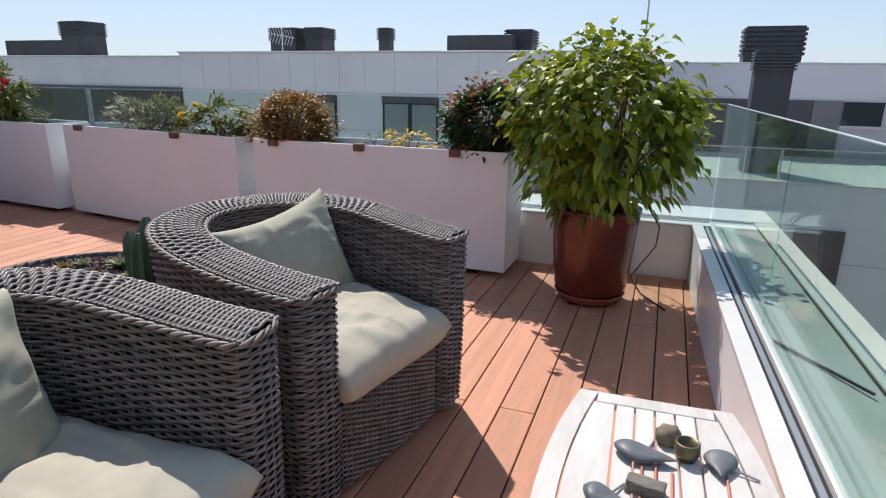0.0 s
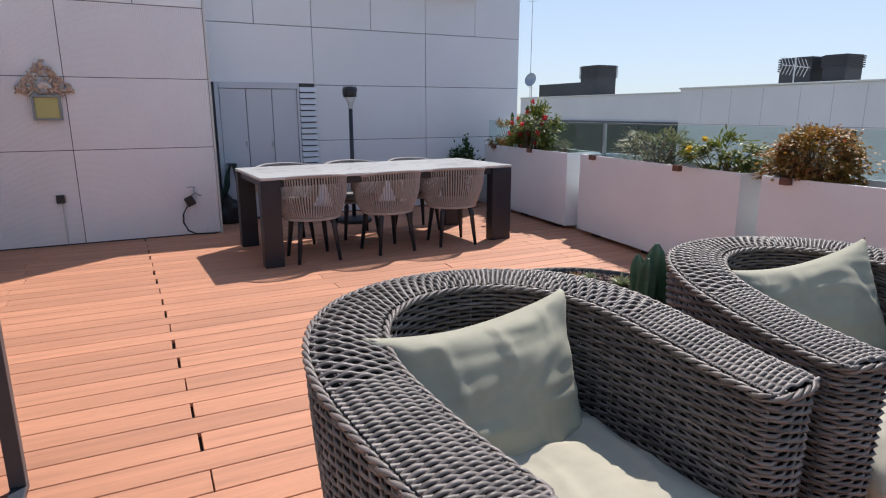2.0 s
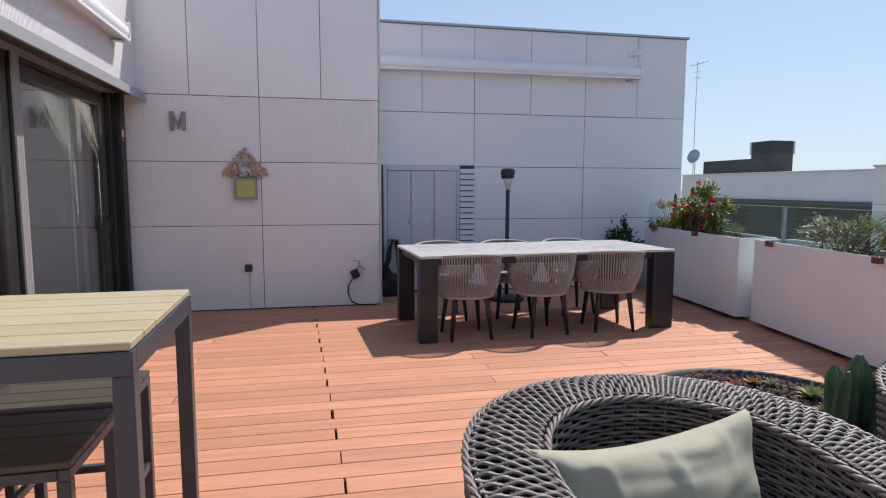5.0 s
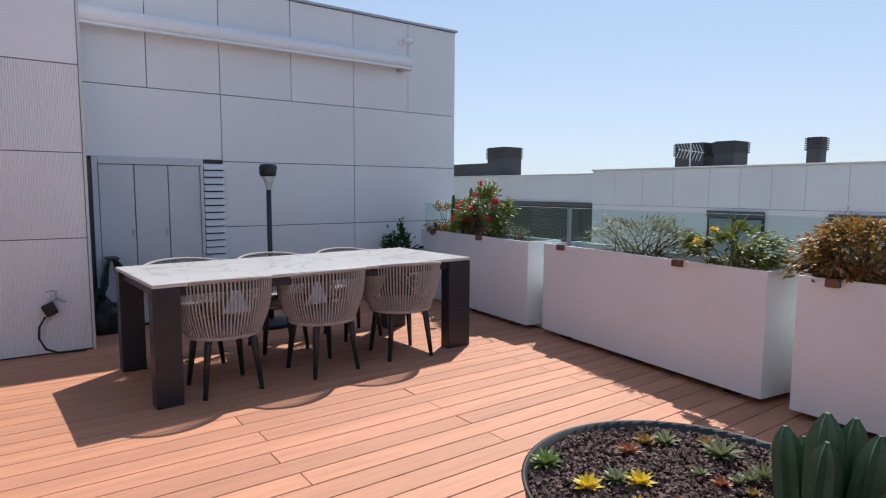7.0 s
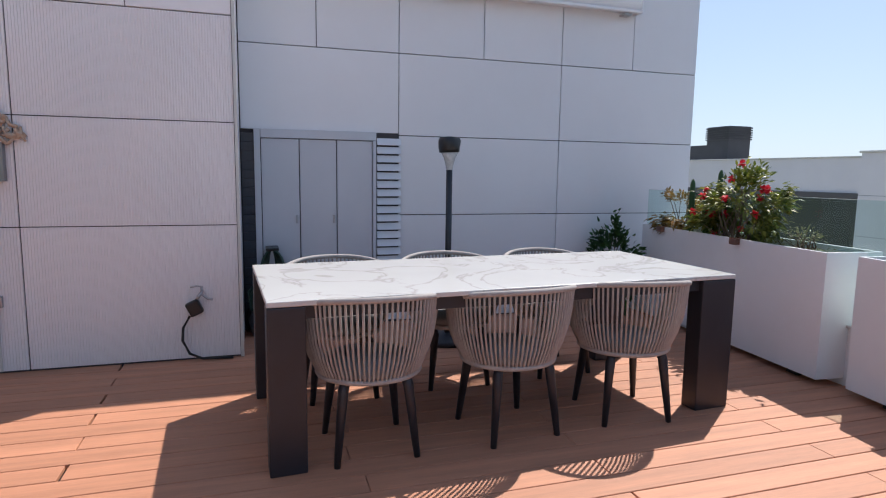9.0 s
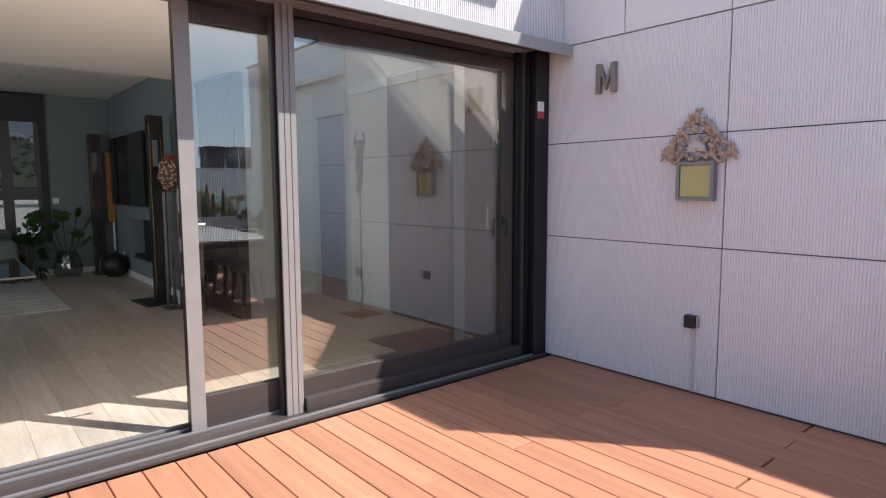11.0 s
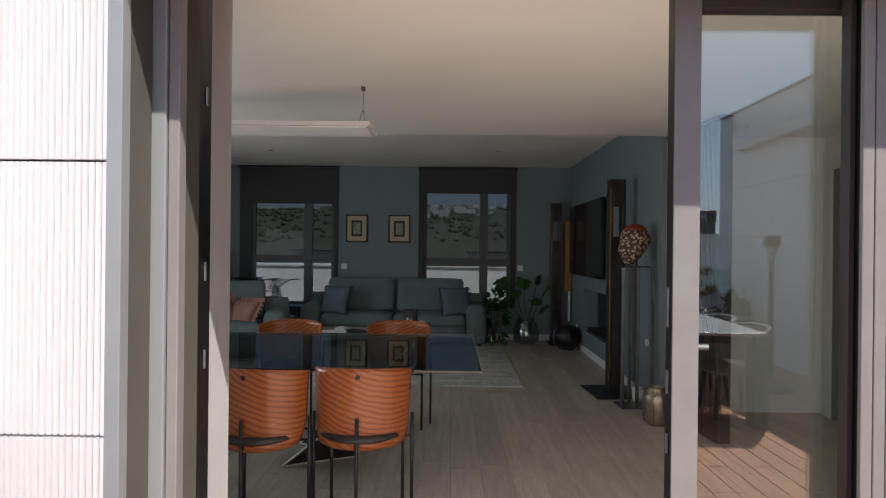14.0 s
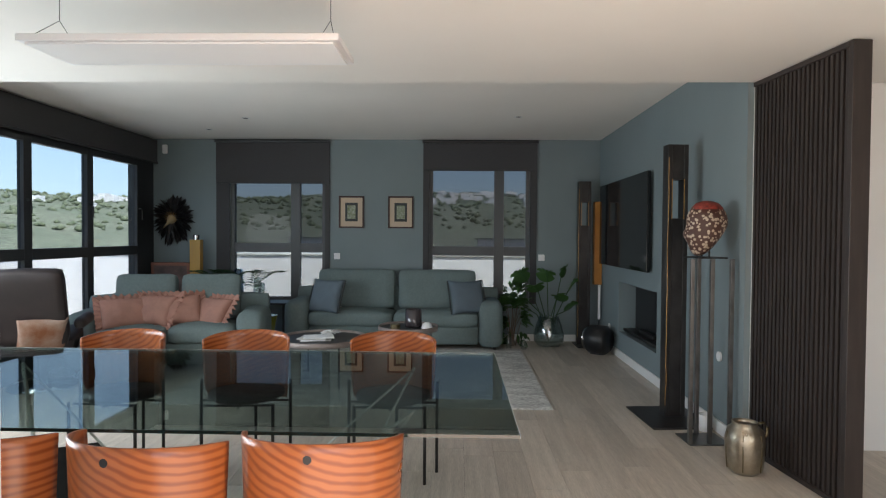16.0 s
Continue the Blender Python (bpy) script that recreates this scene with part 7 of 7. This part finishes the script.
for x, a, s in ((-2.28, -18, 1), (-4.03, 16, 2)):
    p = thing("scatter_pillow", "square slate blue pillow with a tasselled edge on the sofa", "pillow", pose(x, -8.98, 0.65, 0, 0, 0), "slate scatter pillows")
    cm = pose(0, 0, 0, 0, 0, a) @ pose(0, 0, 0, -68, 0, 6 * (-1) ** s)
    cushion("pillow", 0.46, 0.44, 0.15, M_SOFAD, p, cm, pinch=0.10, flat=0.25, seed=s, res=20)
    bm = bmesh.new()
    for k in range(16):
        for sd in (-1, 1):
            bmesh.ops.create_icosphere(bm, subdivisions=1, radius=0.012, matrix=cm @ Matrix.Translation((sd * 0.236, -0.20 + 0.0267 * k, 0)))
    part("tassels", bm, M_CHAR, p, kind="stuff")
for i, (x, y, z, a, sz) in enumerate(((-0.50, -7.66, 0.58, 30, .46), (-0.73, -7.78, 0.60, 2, .44), (-0.98, -7.86, 0.60, 22, .42), (-1.26, -7.96, 0.56, -12, .44))):
    p = thing("pink_pillow", "dusty pink pillow with a ruffled edge on the sofa", "pillow", pose(x, y, z, 0, 0, a), "pink ruffled pillows")
    cushion("pillow", sz, 0.36, 0.17, M_PINK, p, pose(0, 0, 0, -52, 0, 9 * (-1) ** i), pinch=0.06, flat=0.3, seed=i + 20, res=22, wrinkle=0.010)
    V, F = [], []
    mtx = pose(0, 0, 0, -52, 0, 9 * (-1) ** i)
    loop = []
    for k in range(120):
        t = k / 120 * 4
        e, f = int(t), t - int(t)
        c = ((-1 + 2 * f, -1), (1, -1 + 2 * f), (1 - 2 * f, 1), (-1, 1 - 2 * f))[e]
        loop.append(c)
    for k, (u, v) in enumerate(loop):
        wv_ = 0.018 * math.sin(k * 1.7) + 0.01 * math.sin(k * 2.9)
        V.append(mtx @ Vector((u * sz / 2 * 0.95, v * 0.18 * 0.95, 0)))
        V.append(mtx @ Vector((u * (sz / 2 + 0.05), v * (0.18 + 0.05), 1.6 * wv_)))
    for k in range(120):
        a_, b_ = 2 * k, 2 * ((k + 1) % 120)
        F.append((a_, a_ + 1, b_ + 1, b_))
    raw_part("ruffle", V, F, M_PINK, p)

rug = thing("rug", "pale grey mottled rug spread under the coffee tables", "rug", pose(-4.69, -9.02, 0.0))
bm = bbox(0, 0, 0.0, 3.3, 2.58, 0.012, 0.003, 1)
M_RUG = mat("mottled_grey_rug", (0.36, 0.36, 0.35), 0.95, noise_scale=3.5, color2=(0.66, 0.66, 0.63), fine=0.35, bump=0.8, bump_scale=150, stretch=(1, 2.5, 1))
part("rug", bm, M_RUG, rug)


def coffee(x, y, r, z, label):
    th = thing("coffee_table", label, "coffee table", pose(x, y, 0.013), "round coffee tables")
    part("top", lathe([(0, z - 0.012), (r - 0.02, z - 0.012), (r - 0.02, z), (0, z)], 48), M_STEELD, th)
    part("rim", lathe([(r - 0.019, z - 0.03), (r, z - 0.03), (r, z + 0.02), (r - 0.008, z + 0.02), (r - 0.019, z)], 48), M_BRONZE, th, smooth=True)
    for k in range(4):
        a = k * math.pi / 2 + 0.6
        bm = bmesh.new()
        tube(bm, [((r - 0.03) * math.cos(a), (r - 0.03) * math.sin(a), 0), ((r - 0.03) * math.cos(a), (r - 0.03) * math.sin(a), z - 0.02)], 0.008, 8)
        part("leg", bm, M_STEELD, th)


coffee(-2.62, -7.30, 0.42, 0.40, "round dark metal coffee table with magazines on the rug")
coffee(-3.40, -7.80, 0.31, 0.44, "smaller round dark metal coffee table on the rug")
for k, (dx, a) in enumerate(((0, 8), (0.02, -5), (-0.02, 14))):
    th = thing("magazine", "thin pale magazine stacked on the coffee table", "magazine", pose(-2.58 + dx, -7.22, 0.414 + 0.012 * k, 0, 0, a), "magazines")
    part("pages", bbox(-0.14, -0.10, 0, 0.14, 0.10, 0.010, 0.002), M_IWHITE if k != 1 else M_COPING, th)
th = thing("paper_flower", "crumpled white paper ornament on the coffee table", "ornament", pose(-2.66, -7.5, 0.414))
bm = bmesh.new()
for k in range(9):
    add_leaf(bm, Vector((0, 0, 0.02)), Vector((math.cos(k * 0.7), math.sin(k * 0.7), 0.3)), 0.12, 0.06, 0.3, 0.5)
part("paper", bm, M_IWHITE, th)
th = thing("glass_candle", "smoked glass candle jar on the small coffee table", "candle", pose(-3.45, -7.85, 0.454))
part("jar", lathe([(0, 0), (0.085, 0), (0.09, 0.02), (0.085, 0.18), (0.080, 0.18), (0.083, 0.02), (0, 0.015)], 24), mat("smoked_glass", (0.06, 0.05, 0.055), 0.1, spec=0.9), th, smooth=True)
th = thing("brass_box", "small round brass tin on the small coffee table", "tin", pose(-3.28, -7.66, 0.454))
part("tin", lathe([(0, 0), (0.05, 0), (0.05, 0.05), (0, 0.05)], 20), M_BRASS, th)
th = thing("white_dome", "small white dome ornament on the small coffee table", "ornament", pose(-3.60, -7.68, 0.454))
part("dome", lathe([(0, 0), (0.055, 0), (0.055, 0.02), (0.045, 0.05), (0.02, 0.068), (0, 0.07)], 20), M_SKIRT, th, smooth=True)

# recliner at the side window
rcl = thing("recliner", "dark brown leather high-backed reclining armchair by the side window", "armchair", pose(-0.14, -6.95, 0, 0, 0, 203))
for nm, b, rx, loc in (("seat", (-0.28, -0.28, -0.08, 0.28, 0.28, 0.08), 8, (0, 0.02, 0.42)), ("backrest", (-0.26, -0.07, 0.0, 0.26, 0.07, 0.70), 22, (0, -0.24, 0.44)),
                       ("armrest", (-0.05, -0.28, -0.05, 0.05, 0.24, 0.05), 0, (-0.33, 0.0, 0.60)), ("armrest", (-0.05, -0.28, -0.05, 0.05, 0.24, 0.05), 0, (0.33, 0.0, 0.60))):
    bm = soft_box(*b, 0.045, 0.01)
    bmesh.ops.transform(bm, matrix=pose(*loc, rx), verts=bm.verts)
    part(nm, bm, M_BROWNL, rcl, smooth=True)
part("base", lathe([(0, 0), (0.28, 0), (0.28, 0.02), (0.04, 0.04), (0.035, 0.34), (0, 0.34)], 30), M_CHROME, rcl, smooth=True)
p = thing("hide_pillow", "brown and white cowhide pillow on the brown recliner", "pillow", pose(-0.34, -6.66, 0.53, 0, 0, 10))
cushion("pillow", 0.38, 0.34, 0.12, mat("cowhide", (0.20, 0.07, 0.025), 0.8, noise_scale=3, color2=(0.42, 0.36, 0.31), bump=0.3), p, pose(0, 0, 0, 60, 0, 30), pinch=0.08, flat=0.3, seed=44, res=18)

# plants
mon = thing("monstera", "monstera cuttings with large split leaves in a glass vase", "house plant", pose(-5.09, -9.33, 0))
part("vase", lathe([(0, 0.005), (0.15, 0.005), (0.19, 0.06), (0.195, 0.14), (0.16, 0.28), (0.12, 0.38), (0.117, 0.38), (0.155, 0.28), (0.19, 0.14), (0.185, 0.06), (0, 0.02)], 36), M_VGLASS, mon, smooth=True)
rng = random.Random(6)
for x, y, z, tilt, yaw in ((0.38, 0.02, 0.94, 20, 20), (0.05, 0.08, 0.95, 35, -20), (-0.20, 0.0, 1.0, 25, 60), (-0.32, 0.05, 0.82, 40, 90), (0.20, 0.12, 0.78, 55, 10), (-0.08, 0.16, 0.66, 60, -30), (0.30, 0.1, 0.6, 60, 40), (-0.30, 0.14, 0.55, 65, 100), (0.52, 0.04, 0.62, 50, 15)):
    bm = bmesh.new()
    s = rng.uniform(0.12, 0.155)
    c0 = bm.verts.new((0, 0, 0))
    ring = []
    for k in range(33):
        a = math.pi * 2 * k / 32
        r = s * (0.75 + 0.35 * math.cos(a)) * (0.62 if (k % 4 == 2 and 4 < k < 28) else 1.0)
        ring.append(bm.verts.new((r * math.sin(a) * 1.15, 0.02 * math.cos(a * 2), r * math.cos(a))))
    for k in range(32):
        bm.faces.new((c0, ring[k], ring[k + 1]))
    bmesh.ops.transform(bm, matrix=Matrix.Translation((x, y, z)) @ pose(0, 0, 0, -tilt, 0, yaw) @ pose(0, 0, 0, 0, 180 + rng.uniform(-40, 40), 0), verts=bm.verts)
    lf = part("leaf", bm, L_DARK, mon)
    bm = bmesh.new()
    tube(bm, [(0.0, 0, 0.06), (x * 0.3, y * 0.3, 0.4), (x * 0.8, y, z - 0.06), (x, y, z)], 0.006, 6)
    part("stalk", bm, L_DARK, mon, smooth=True)
shrub(-4.62, -9.30, 0.0, (0.17, 0.15, 0.42), 260, L_DARK, 0.10, 0.06, "dark leafy house plant in a small pot beside the sofa", 51, clumps=14, name="house_plant")
for x, h in ((-4.55, 0.22), (-4.74, 0.14)):
    th = thing("glass_bottle", "small clear glass bottle standing on the floor", "bottle", pose(x, -9.05, 0))
    part("bottle", lathe([(0, 0), (0.035, 0), (0.038, 0.01), (0.038, h * 0.6), (0.014, h * 0.75), (0.014, h), (0, h)], 16), M_VGLASS, th, smooth=True)
cons = thing("console", "low black console table in the corner behind the sofa", "console table", pose(-0.75, -9.38, 0))
part("top", bbox(-1.0, -0.20, 0.50, 0.86, 0.20, 0.53, 0.003), M_CHAR, cons)
for x in (-0.95, 0.8):
    part("leg", bbox(x, -0.15, 0, x + 0.04, 0.15, 0.499), M_CHAR, cons)
for x, lbl in ((-0.86, "zamioculcas"), (-1.22, "zamioculcas")):
    th = thing("house_plant", "arching zamioculcas plant with glossy dark leaflets", "house plant", pose(x, -9.30, 0.53))
    part("pot", lathe([(0, 0), (0.07, 0), (0.09, 0.12), (0.08, 0.12), (0.065, 0.02), (0, 0.02)], 20), M_CHAR, th, smooth=True)
    rng = random.Random(int(-x * 100))
    bm = bmesh.new()
    for s in range(9):
        a = rng.uniform(0, 6.28)
        L = rng.uniform(0.34, 0.50)
        for k in range(12):
            t = (k + 2) / 14
            c = Vector((math.cos(a) * L * t, math.sin(a) * L * t * 0.5, 0.12 + 0.62 * t - 0.36 * t * t))
            for sd in (-1, 1):
                add_leaf(bm, c, Vector((math.cos(a + sd * 1.1), math.sin(a + sd * 1.1), 0.3)), 0.10, 0.036, 0.1)
    part("fronds", bm, L_DARK, th)
for x, h, r, lb in ((-1.02, 0.42, 0.075, "tall pale blue glass vase on the console"), (-1.27, 0.30, 0.06, "clear glass vase on the console"), (-1.33, 0.24, 0.045, "small clear glass vase on the console")):
    th = thing("glass_vase", lb, "vase", pose(x, -9.42, 0.53))
    part("vase", lathe([(0, 0.01), (r, 0.01), (r * 0.95, h * 0.2), (r * 0.7, h), (r * 0.66, h), (r * 0.9, h * 0.2), (0, 0.02)], 20), M_BVASE if h > 0.4 else M_VGLASS, th, smooth=True)
th = thing("golden_box", "tall slim golden yellow box on the console", "box", pose(-0.46, -9.42, 0.53))
part("body", bbox(-0.07, -0.05, 0, 0.07, 0.05, 0.80, 0.005), mat("golden_card", (0.42, 0.24, 0.04), 0.4), th)
part("cap", lathe([(0, 0), (0.04, 0), (0.04, 0.06), (0, 0.06)], 16, pose(0, 0, 0.80)), M_CHROME, th)
th = thing("framed_print", "small brown framed print leaning on the console", "picture", pose(-0.12, -9.45, 0.53))
part("frame", bbox(-0.26, -0.015, 0, 0.26, 0.015, 0.50, 0.004, m=pose(0, 0, 0, -5)), mat("reddish_wood", (0.20, 0.07, 0.04), 0.5), th)
part("print", bbox(-0.22, 0.016, 0.04, 0.22, 0.019, 0.46, m=pose(0, 0, 0, -5)), mat("brown_print", (0.10, 0.06, 0.05), 0.6, noise_scale=8, amount=0.6), th)
gs = thing("glass_stool", "olive green tapered glass side stool between the sofas", "stool", pose(-1.68, -8.55, 0))
part("stool", lathe([(0, 0), (0.13, 0), (0.10, 0.15), (0.085, 0.25), (0.10, 0.38), (0.125, 0.46), (0, 0.46)], 8), mat("olive_glass", (0.13, 0.15, 0.015), 0.12, spec=0.8), gs)
fm = thing("feather_mask", "black feathered mask with a golden beaked face on the wall", "mask", pose(-0.06, YB + 0.01, 1.61))
rng = random.Random(77)
bm = bmesh.new()
for k in range(420):
    a = rng.uniform(0, 6.28)
    r = rng.uniform(0.04, 0.19)
    c = Vector((r * math.cos(a) * 0.8, rng.uniform(0.01, 0.06), r * math.sin(a) * 1.1))
    add_leaf(bm, c, Vector((math.cos(a), rng.uniform(-.1, .4), math.sin(a) * 1.2)), rng.uniform(0.08, 0.19), 0.055, 0.1, rng.uniform(-1, 1))
part("plumage", bm, M_BLACK, fm)
part("face", lathe([(0, 0.0), (0.05, 0.0), (0.06, 0.02), (0.045, 0.06), (0.022, 0.10), (0.012, 0.19), (0.004, 0.27), (0, 0.28)], 18, pose(0, 0.06, 0.0, -118)), mat("pale_gilt", (0.62, 0.50, 0.30), 0.35, 0.5), fm, smooth=True)
bm = bmesh.new()
for k in range(18):
    a = k * 0.35
    tube(bm, [(0.03 * math.cos(a), 0.085, 0.03 * math.sin(a)), (0.09 * math.cos(a), 0.10, 0.09 * math.sin(a) + 0.01)], [0.005, 0.002], 5)
part("gilt_rays", bm, M_GOLD, fm)


def picture(x, label):
    th = thing("framed_picture", label, "picture", pose(x, YB + 0.002, 1.715), "pair of framed pictures")
    w, h = 0.17, 0.215
    for b in ((-w, -h, w, -h + 0.02), (-w, h - 0.02, w, h), (-w, -h + 0.02, -w + 0.02, h - 0.02), (w - 0.02, -h + 0.02, w, h - 0.02)):
        part("frame_bar", bbox(b[0], 0.0, b[1], b[2], 0.028, b[3], 0.002), M_FRW, th)
    part("mat_board", bbox(-w + 0.021, 0.0, -h + 0.021, w - 0.021, 0.012, h - 0.021), M_MATB, th)
    part("print", bbox(-0.085, 0.0125, -0.125, 0.085, 0.016, 0.125), M_PRINT, th)
    part("print_centre", bbox(-0.055, 0.0165, -0.09, 0.055, 0.019, 0.09), M_PRINT2, th)


M_FRW = mat("dark_red_frame", (0.04, 0.012, 0.010), 0.4)
M_MATB = mat("cream_mat_board", (0.55, 0.44, 0.33), 0.8)
M_PRINT = mat("dark_print", (0.035, 0.04, 0.04), 0.6)
M_PRINT2 = mat("foliage_print", (0.12, 0.15, 0.04), 0.6, noise_scale=45, color2=(0.42, 0.46, 0.40))
picture(-2.475, "small botanical print in a dark red frame on the slate wall")
picture(-3.14, "small botanical print in a dark red frame on the slate wall")
for x in (-2.28, -5.03):
    th = thing("light_switch", "square white light switch on the slate wall", "light switch", pose(x, YB + 0.001, 1.12), "light switches")
    part("plate", bbox(-0.042, 0, -0.042, 0.042, 0.010, 0.042, 0.003), M_SKIRT, th)
    part("rocker", bbox(-0.028, 0.0105, -0.028, 0.028, 0.014, 0.028, 0.002), M_AWN, th)
th = thing("motion_sensor", "small white motion sensor high in the corner", "sensor", pose(0.06, YB + 0.001, 2.55))
part("housing", bbox(-0.03, 0, -0.06, 0.03, 0.04, 0.06, 0.008), M_SKIRT, th)
for x, y in ((-0.85, -8.9), (-1.55, -8.2), (-4.55, -8.1)):
    th = thing("ceiling_spot", "small round recessed white ceiling spot", "ceiling light", pose(x, y, 2.69))
    part("ring", lathe([(0.03, -0.004), (0.045, -0.004), (0.045, 0.0), (0.03, 0.0)], 20), M_SKIRT, th)
    part("bulb", lathe([(0, -0.002), (0.029, -0.002)], 16), M_CHROME, th)

# hall: door and the raised-arm figure
hd_ = tagged(new("door_1"), kind="structure")
part("door", bbox(-7.218, -5.44, 0.0, -7.19, -4.82, 2.12, 0.003), mat("grey_hall_door", (0.20, 0.205, 0.215), 0.4), hd_)
for b in ((-5.52, -5.442), (-4.818, -4.70)):
    part("door_frame", bbox(-7.219, b[0], 0.0, -7.175, b[1], 2.20, 0.004), M_SKIRT, hd_)
part("door_frame", bbox(-7.219, -5.441, 2.122, -7.175, -4.819, 2.20, 0.004), M_SKIRT, hd_)
bm = bmesh.new()
tube(bm, [(-7.189, -4.88, 1.02), (-7.14, -4.88, 1.02), (-7.14, -5.0, 1.02)], 0.009, 8)
part("handle", bm, M_STEEL, hd_)
wd = thing("hall_cupboard", "tall dark brown wooden cupboard built along the white hall wall", "cupboard", pose(-7.218, -3.97, 0))
M_WDW = mat("dark_brown_veneer", (0.052, 0.028, 0.022), 0.35, noise_scale=3, amount=0.25, stretch=(8, 8, 1))
part("carcass", bbox(0.0, 0.0, 0.0, 0.03, 1.50, 2.40), M_CHAR, wd)
for i in range(3):
    d_ = part("door", bbox(0.031, 0.004 + 0.5 * i, 0.06, 0.05, 0.496 + 0.5 * i, 2.39, 0.003), M_WDW, wd)
    part("handle", bbox(0.051, 0.44 + 0.5 * i, 0.95, 0.062, 0.455 + 0.5 * i, 1.15, 0.003), M_ALU, d_)
fg = thing("figure_sculpture", "slender bronze dancing figure with raised arms on a thin pole", "sculpture", pose(-6.95, -4.15, 0))
bm = bbox(-0.16, -0.16, 0, 0.16, 0.16, 0.012)
tube(bm, [(0, 0, 0.01), (0, 0, 1.18)], 0.007, 8)
tube(bm, [(0, 0, 1.18), (0.01, -0.03, 1.28), (-0.01, 0.0, 1.42), (0.01, -0.03, 1.52)], [0.010, 0.020, 0.026, 0.034], 8)
tube(bm, [(0.02, 0.03, 1.20), (0.02, 0.02, 1.30), (0.0, 0.03, 1.43), (0.0, 0.0, 1.53)], [0.010, 0.020, 0.026, 0.036], 8)
tube(bm, [(0.0, -0.01, 1.50), (0.0, 0.0, 1.58), (0.0, 0.01, 1.66), (0.0, 0.01, 1.71)], [0.045, 0.032, 0.045, 0.018], 10)
tube(bm, [(0.0, 0.045, 1.68), (0.0, 0.10, 1.74), (0.0, 0.085, 1.82), (0.0, 0.04, 1.86)], [0.016, 0.013, 0.011, 0.007], 8)
tube(bm, [(0.0, -0.025, 1.68), (0.0, -0.09, 1.74), (0.0, -0.075, 1.82), (0.0, -0.03, 1.86)], [0.016, 0.013, 0.011, 0.007], 8)
bmesh.ops.create_icosphere(bm, subdivisions=2, radius=0.036, matrix=Matrix.Translation((0, 0.01, 1.755)))
part("figure", bm, mat("rusty_bronze", (0.20, 0.10, 0.06), 0.5, 0.4, noise_scale=20, amount=0.3), fg, smooth=True)
dm = thing("door_mat", "flat dark mat on the wooden floor inside the glass", "mat", pose(-6.75, -2.95, 0))
part("mat", bbox(-0.35, -0.25, 0.0, 0.35, 0.25, 0.012, 0.004), M_CHAR, dm)


# ---- floor boards, last ----
def boards(parent, x0, x1, y0, y1, pitch, gap, lengths, z, thick, material, seed, holes=(), fixed=None):
    """Boards along y, each its own object on a shared mesh."""
    rng = random.Random(seed)
    cache = {}
    n = int((x1 - x0) / pitch) + 1
    for i in range(n):
        xa, xb = x0 + i * pitch + gap / 2, min(x1, x0 + (i + 1) * pitch - gap / 2)
        if xb - xa < 0.02:
            continue
        if fixed:
            cuts = [y0] + fixed(i, rng) + [y1]
        else:
            cuts, y = [y0], y0 + rng.uniform(0.2, 1) * lengths
            while y < y1 - 0.25:
                cuts.append(y)
                y += lengths
            cuts.append(y1)
        for a, b in zip(cuts, cuts[1:]):
            g = 0.0012 if not fixed else 0.0015
            a2, b2 = a + g, b - 0.0015
            if fixed and i % 2 and -0.15 < b < 0.30:
                b2 = b - (0.004, 0.010, 0.012)[(i // 2) % 3]
            key = (round(xb - xa, 4), round(b2 - a2, 2))
            if key not in cache:
                bm = bbox(0, 0, -thick, xb - xa, b2 - a2, 0, 0.0022 if fixed else 0.0008, 1)
                me = bpy.data.meshes.new("board")
                bm.to_mesh(me)
                bm.free()
                me.materials.append(material)
                cache[key] = me
            ob = share("board", cache[key], parent, pose(xa, a2, z))
    return n


def deck_cuts(i, rng):
    x = -7.992 + 0.1475 * i
    cuts = [-1.0 + 0.02 * (i % 5), 1.2 + 0.02 * (i % 4), 3.395] if i % 2 == 0 else [0.11 + 0.039 * (x + 2.95), 2.28]
    return cuts


boards(floor, -7.992, 0.26, -1.885, 4.355, 0.1475, 0.0062, 2.4, 0.0, 0.022, M_DECK, 5, fixed=deck_cuts)
boards(floor_in, -7.22, XL, YB, -2.302, 0.192, 0.001, 1.25, 0.0, 0.010, M_OAK, 9)
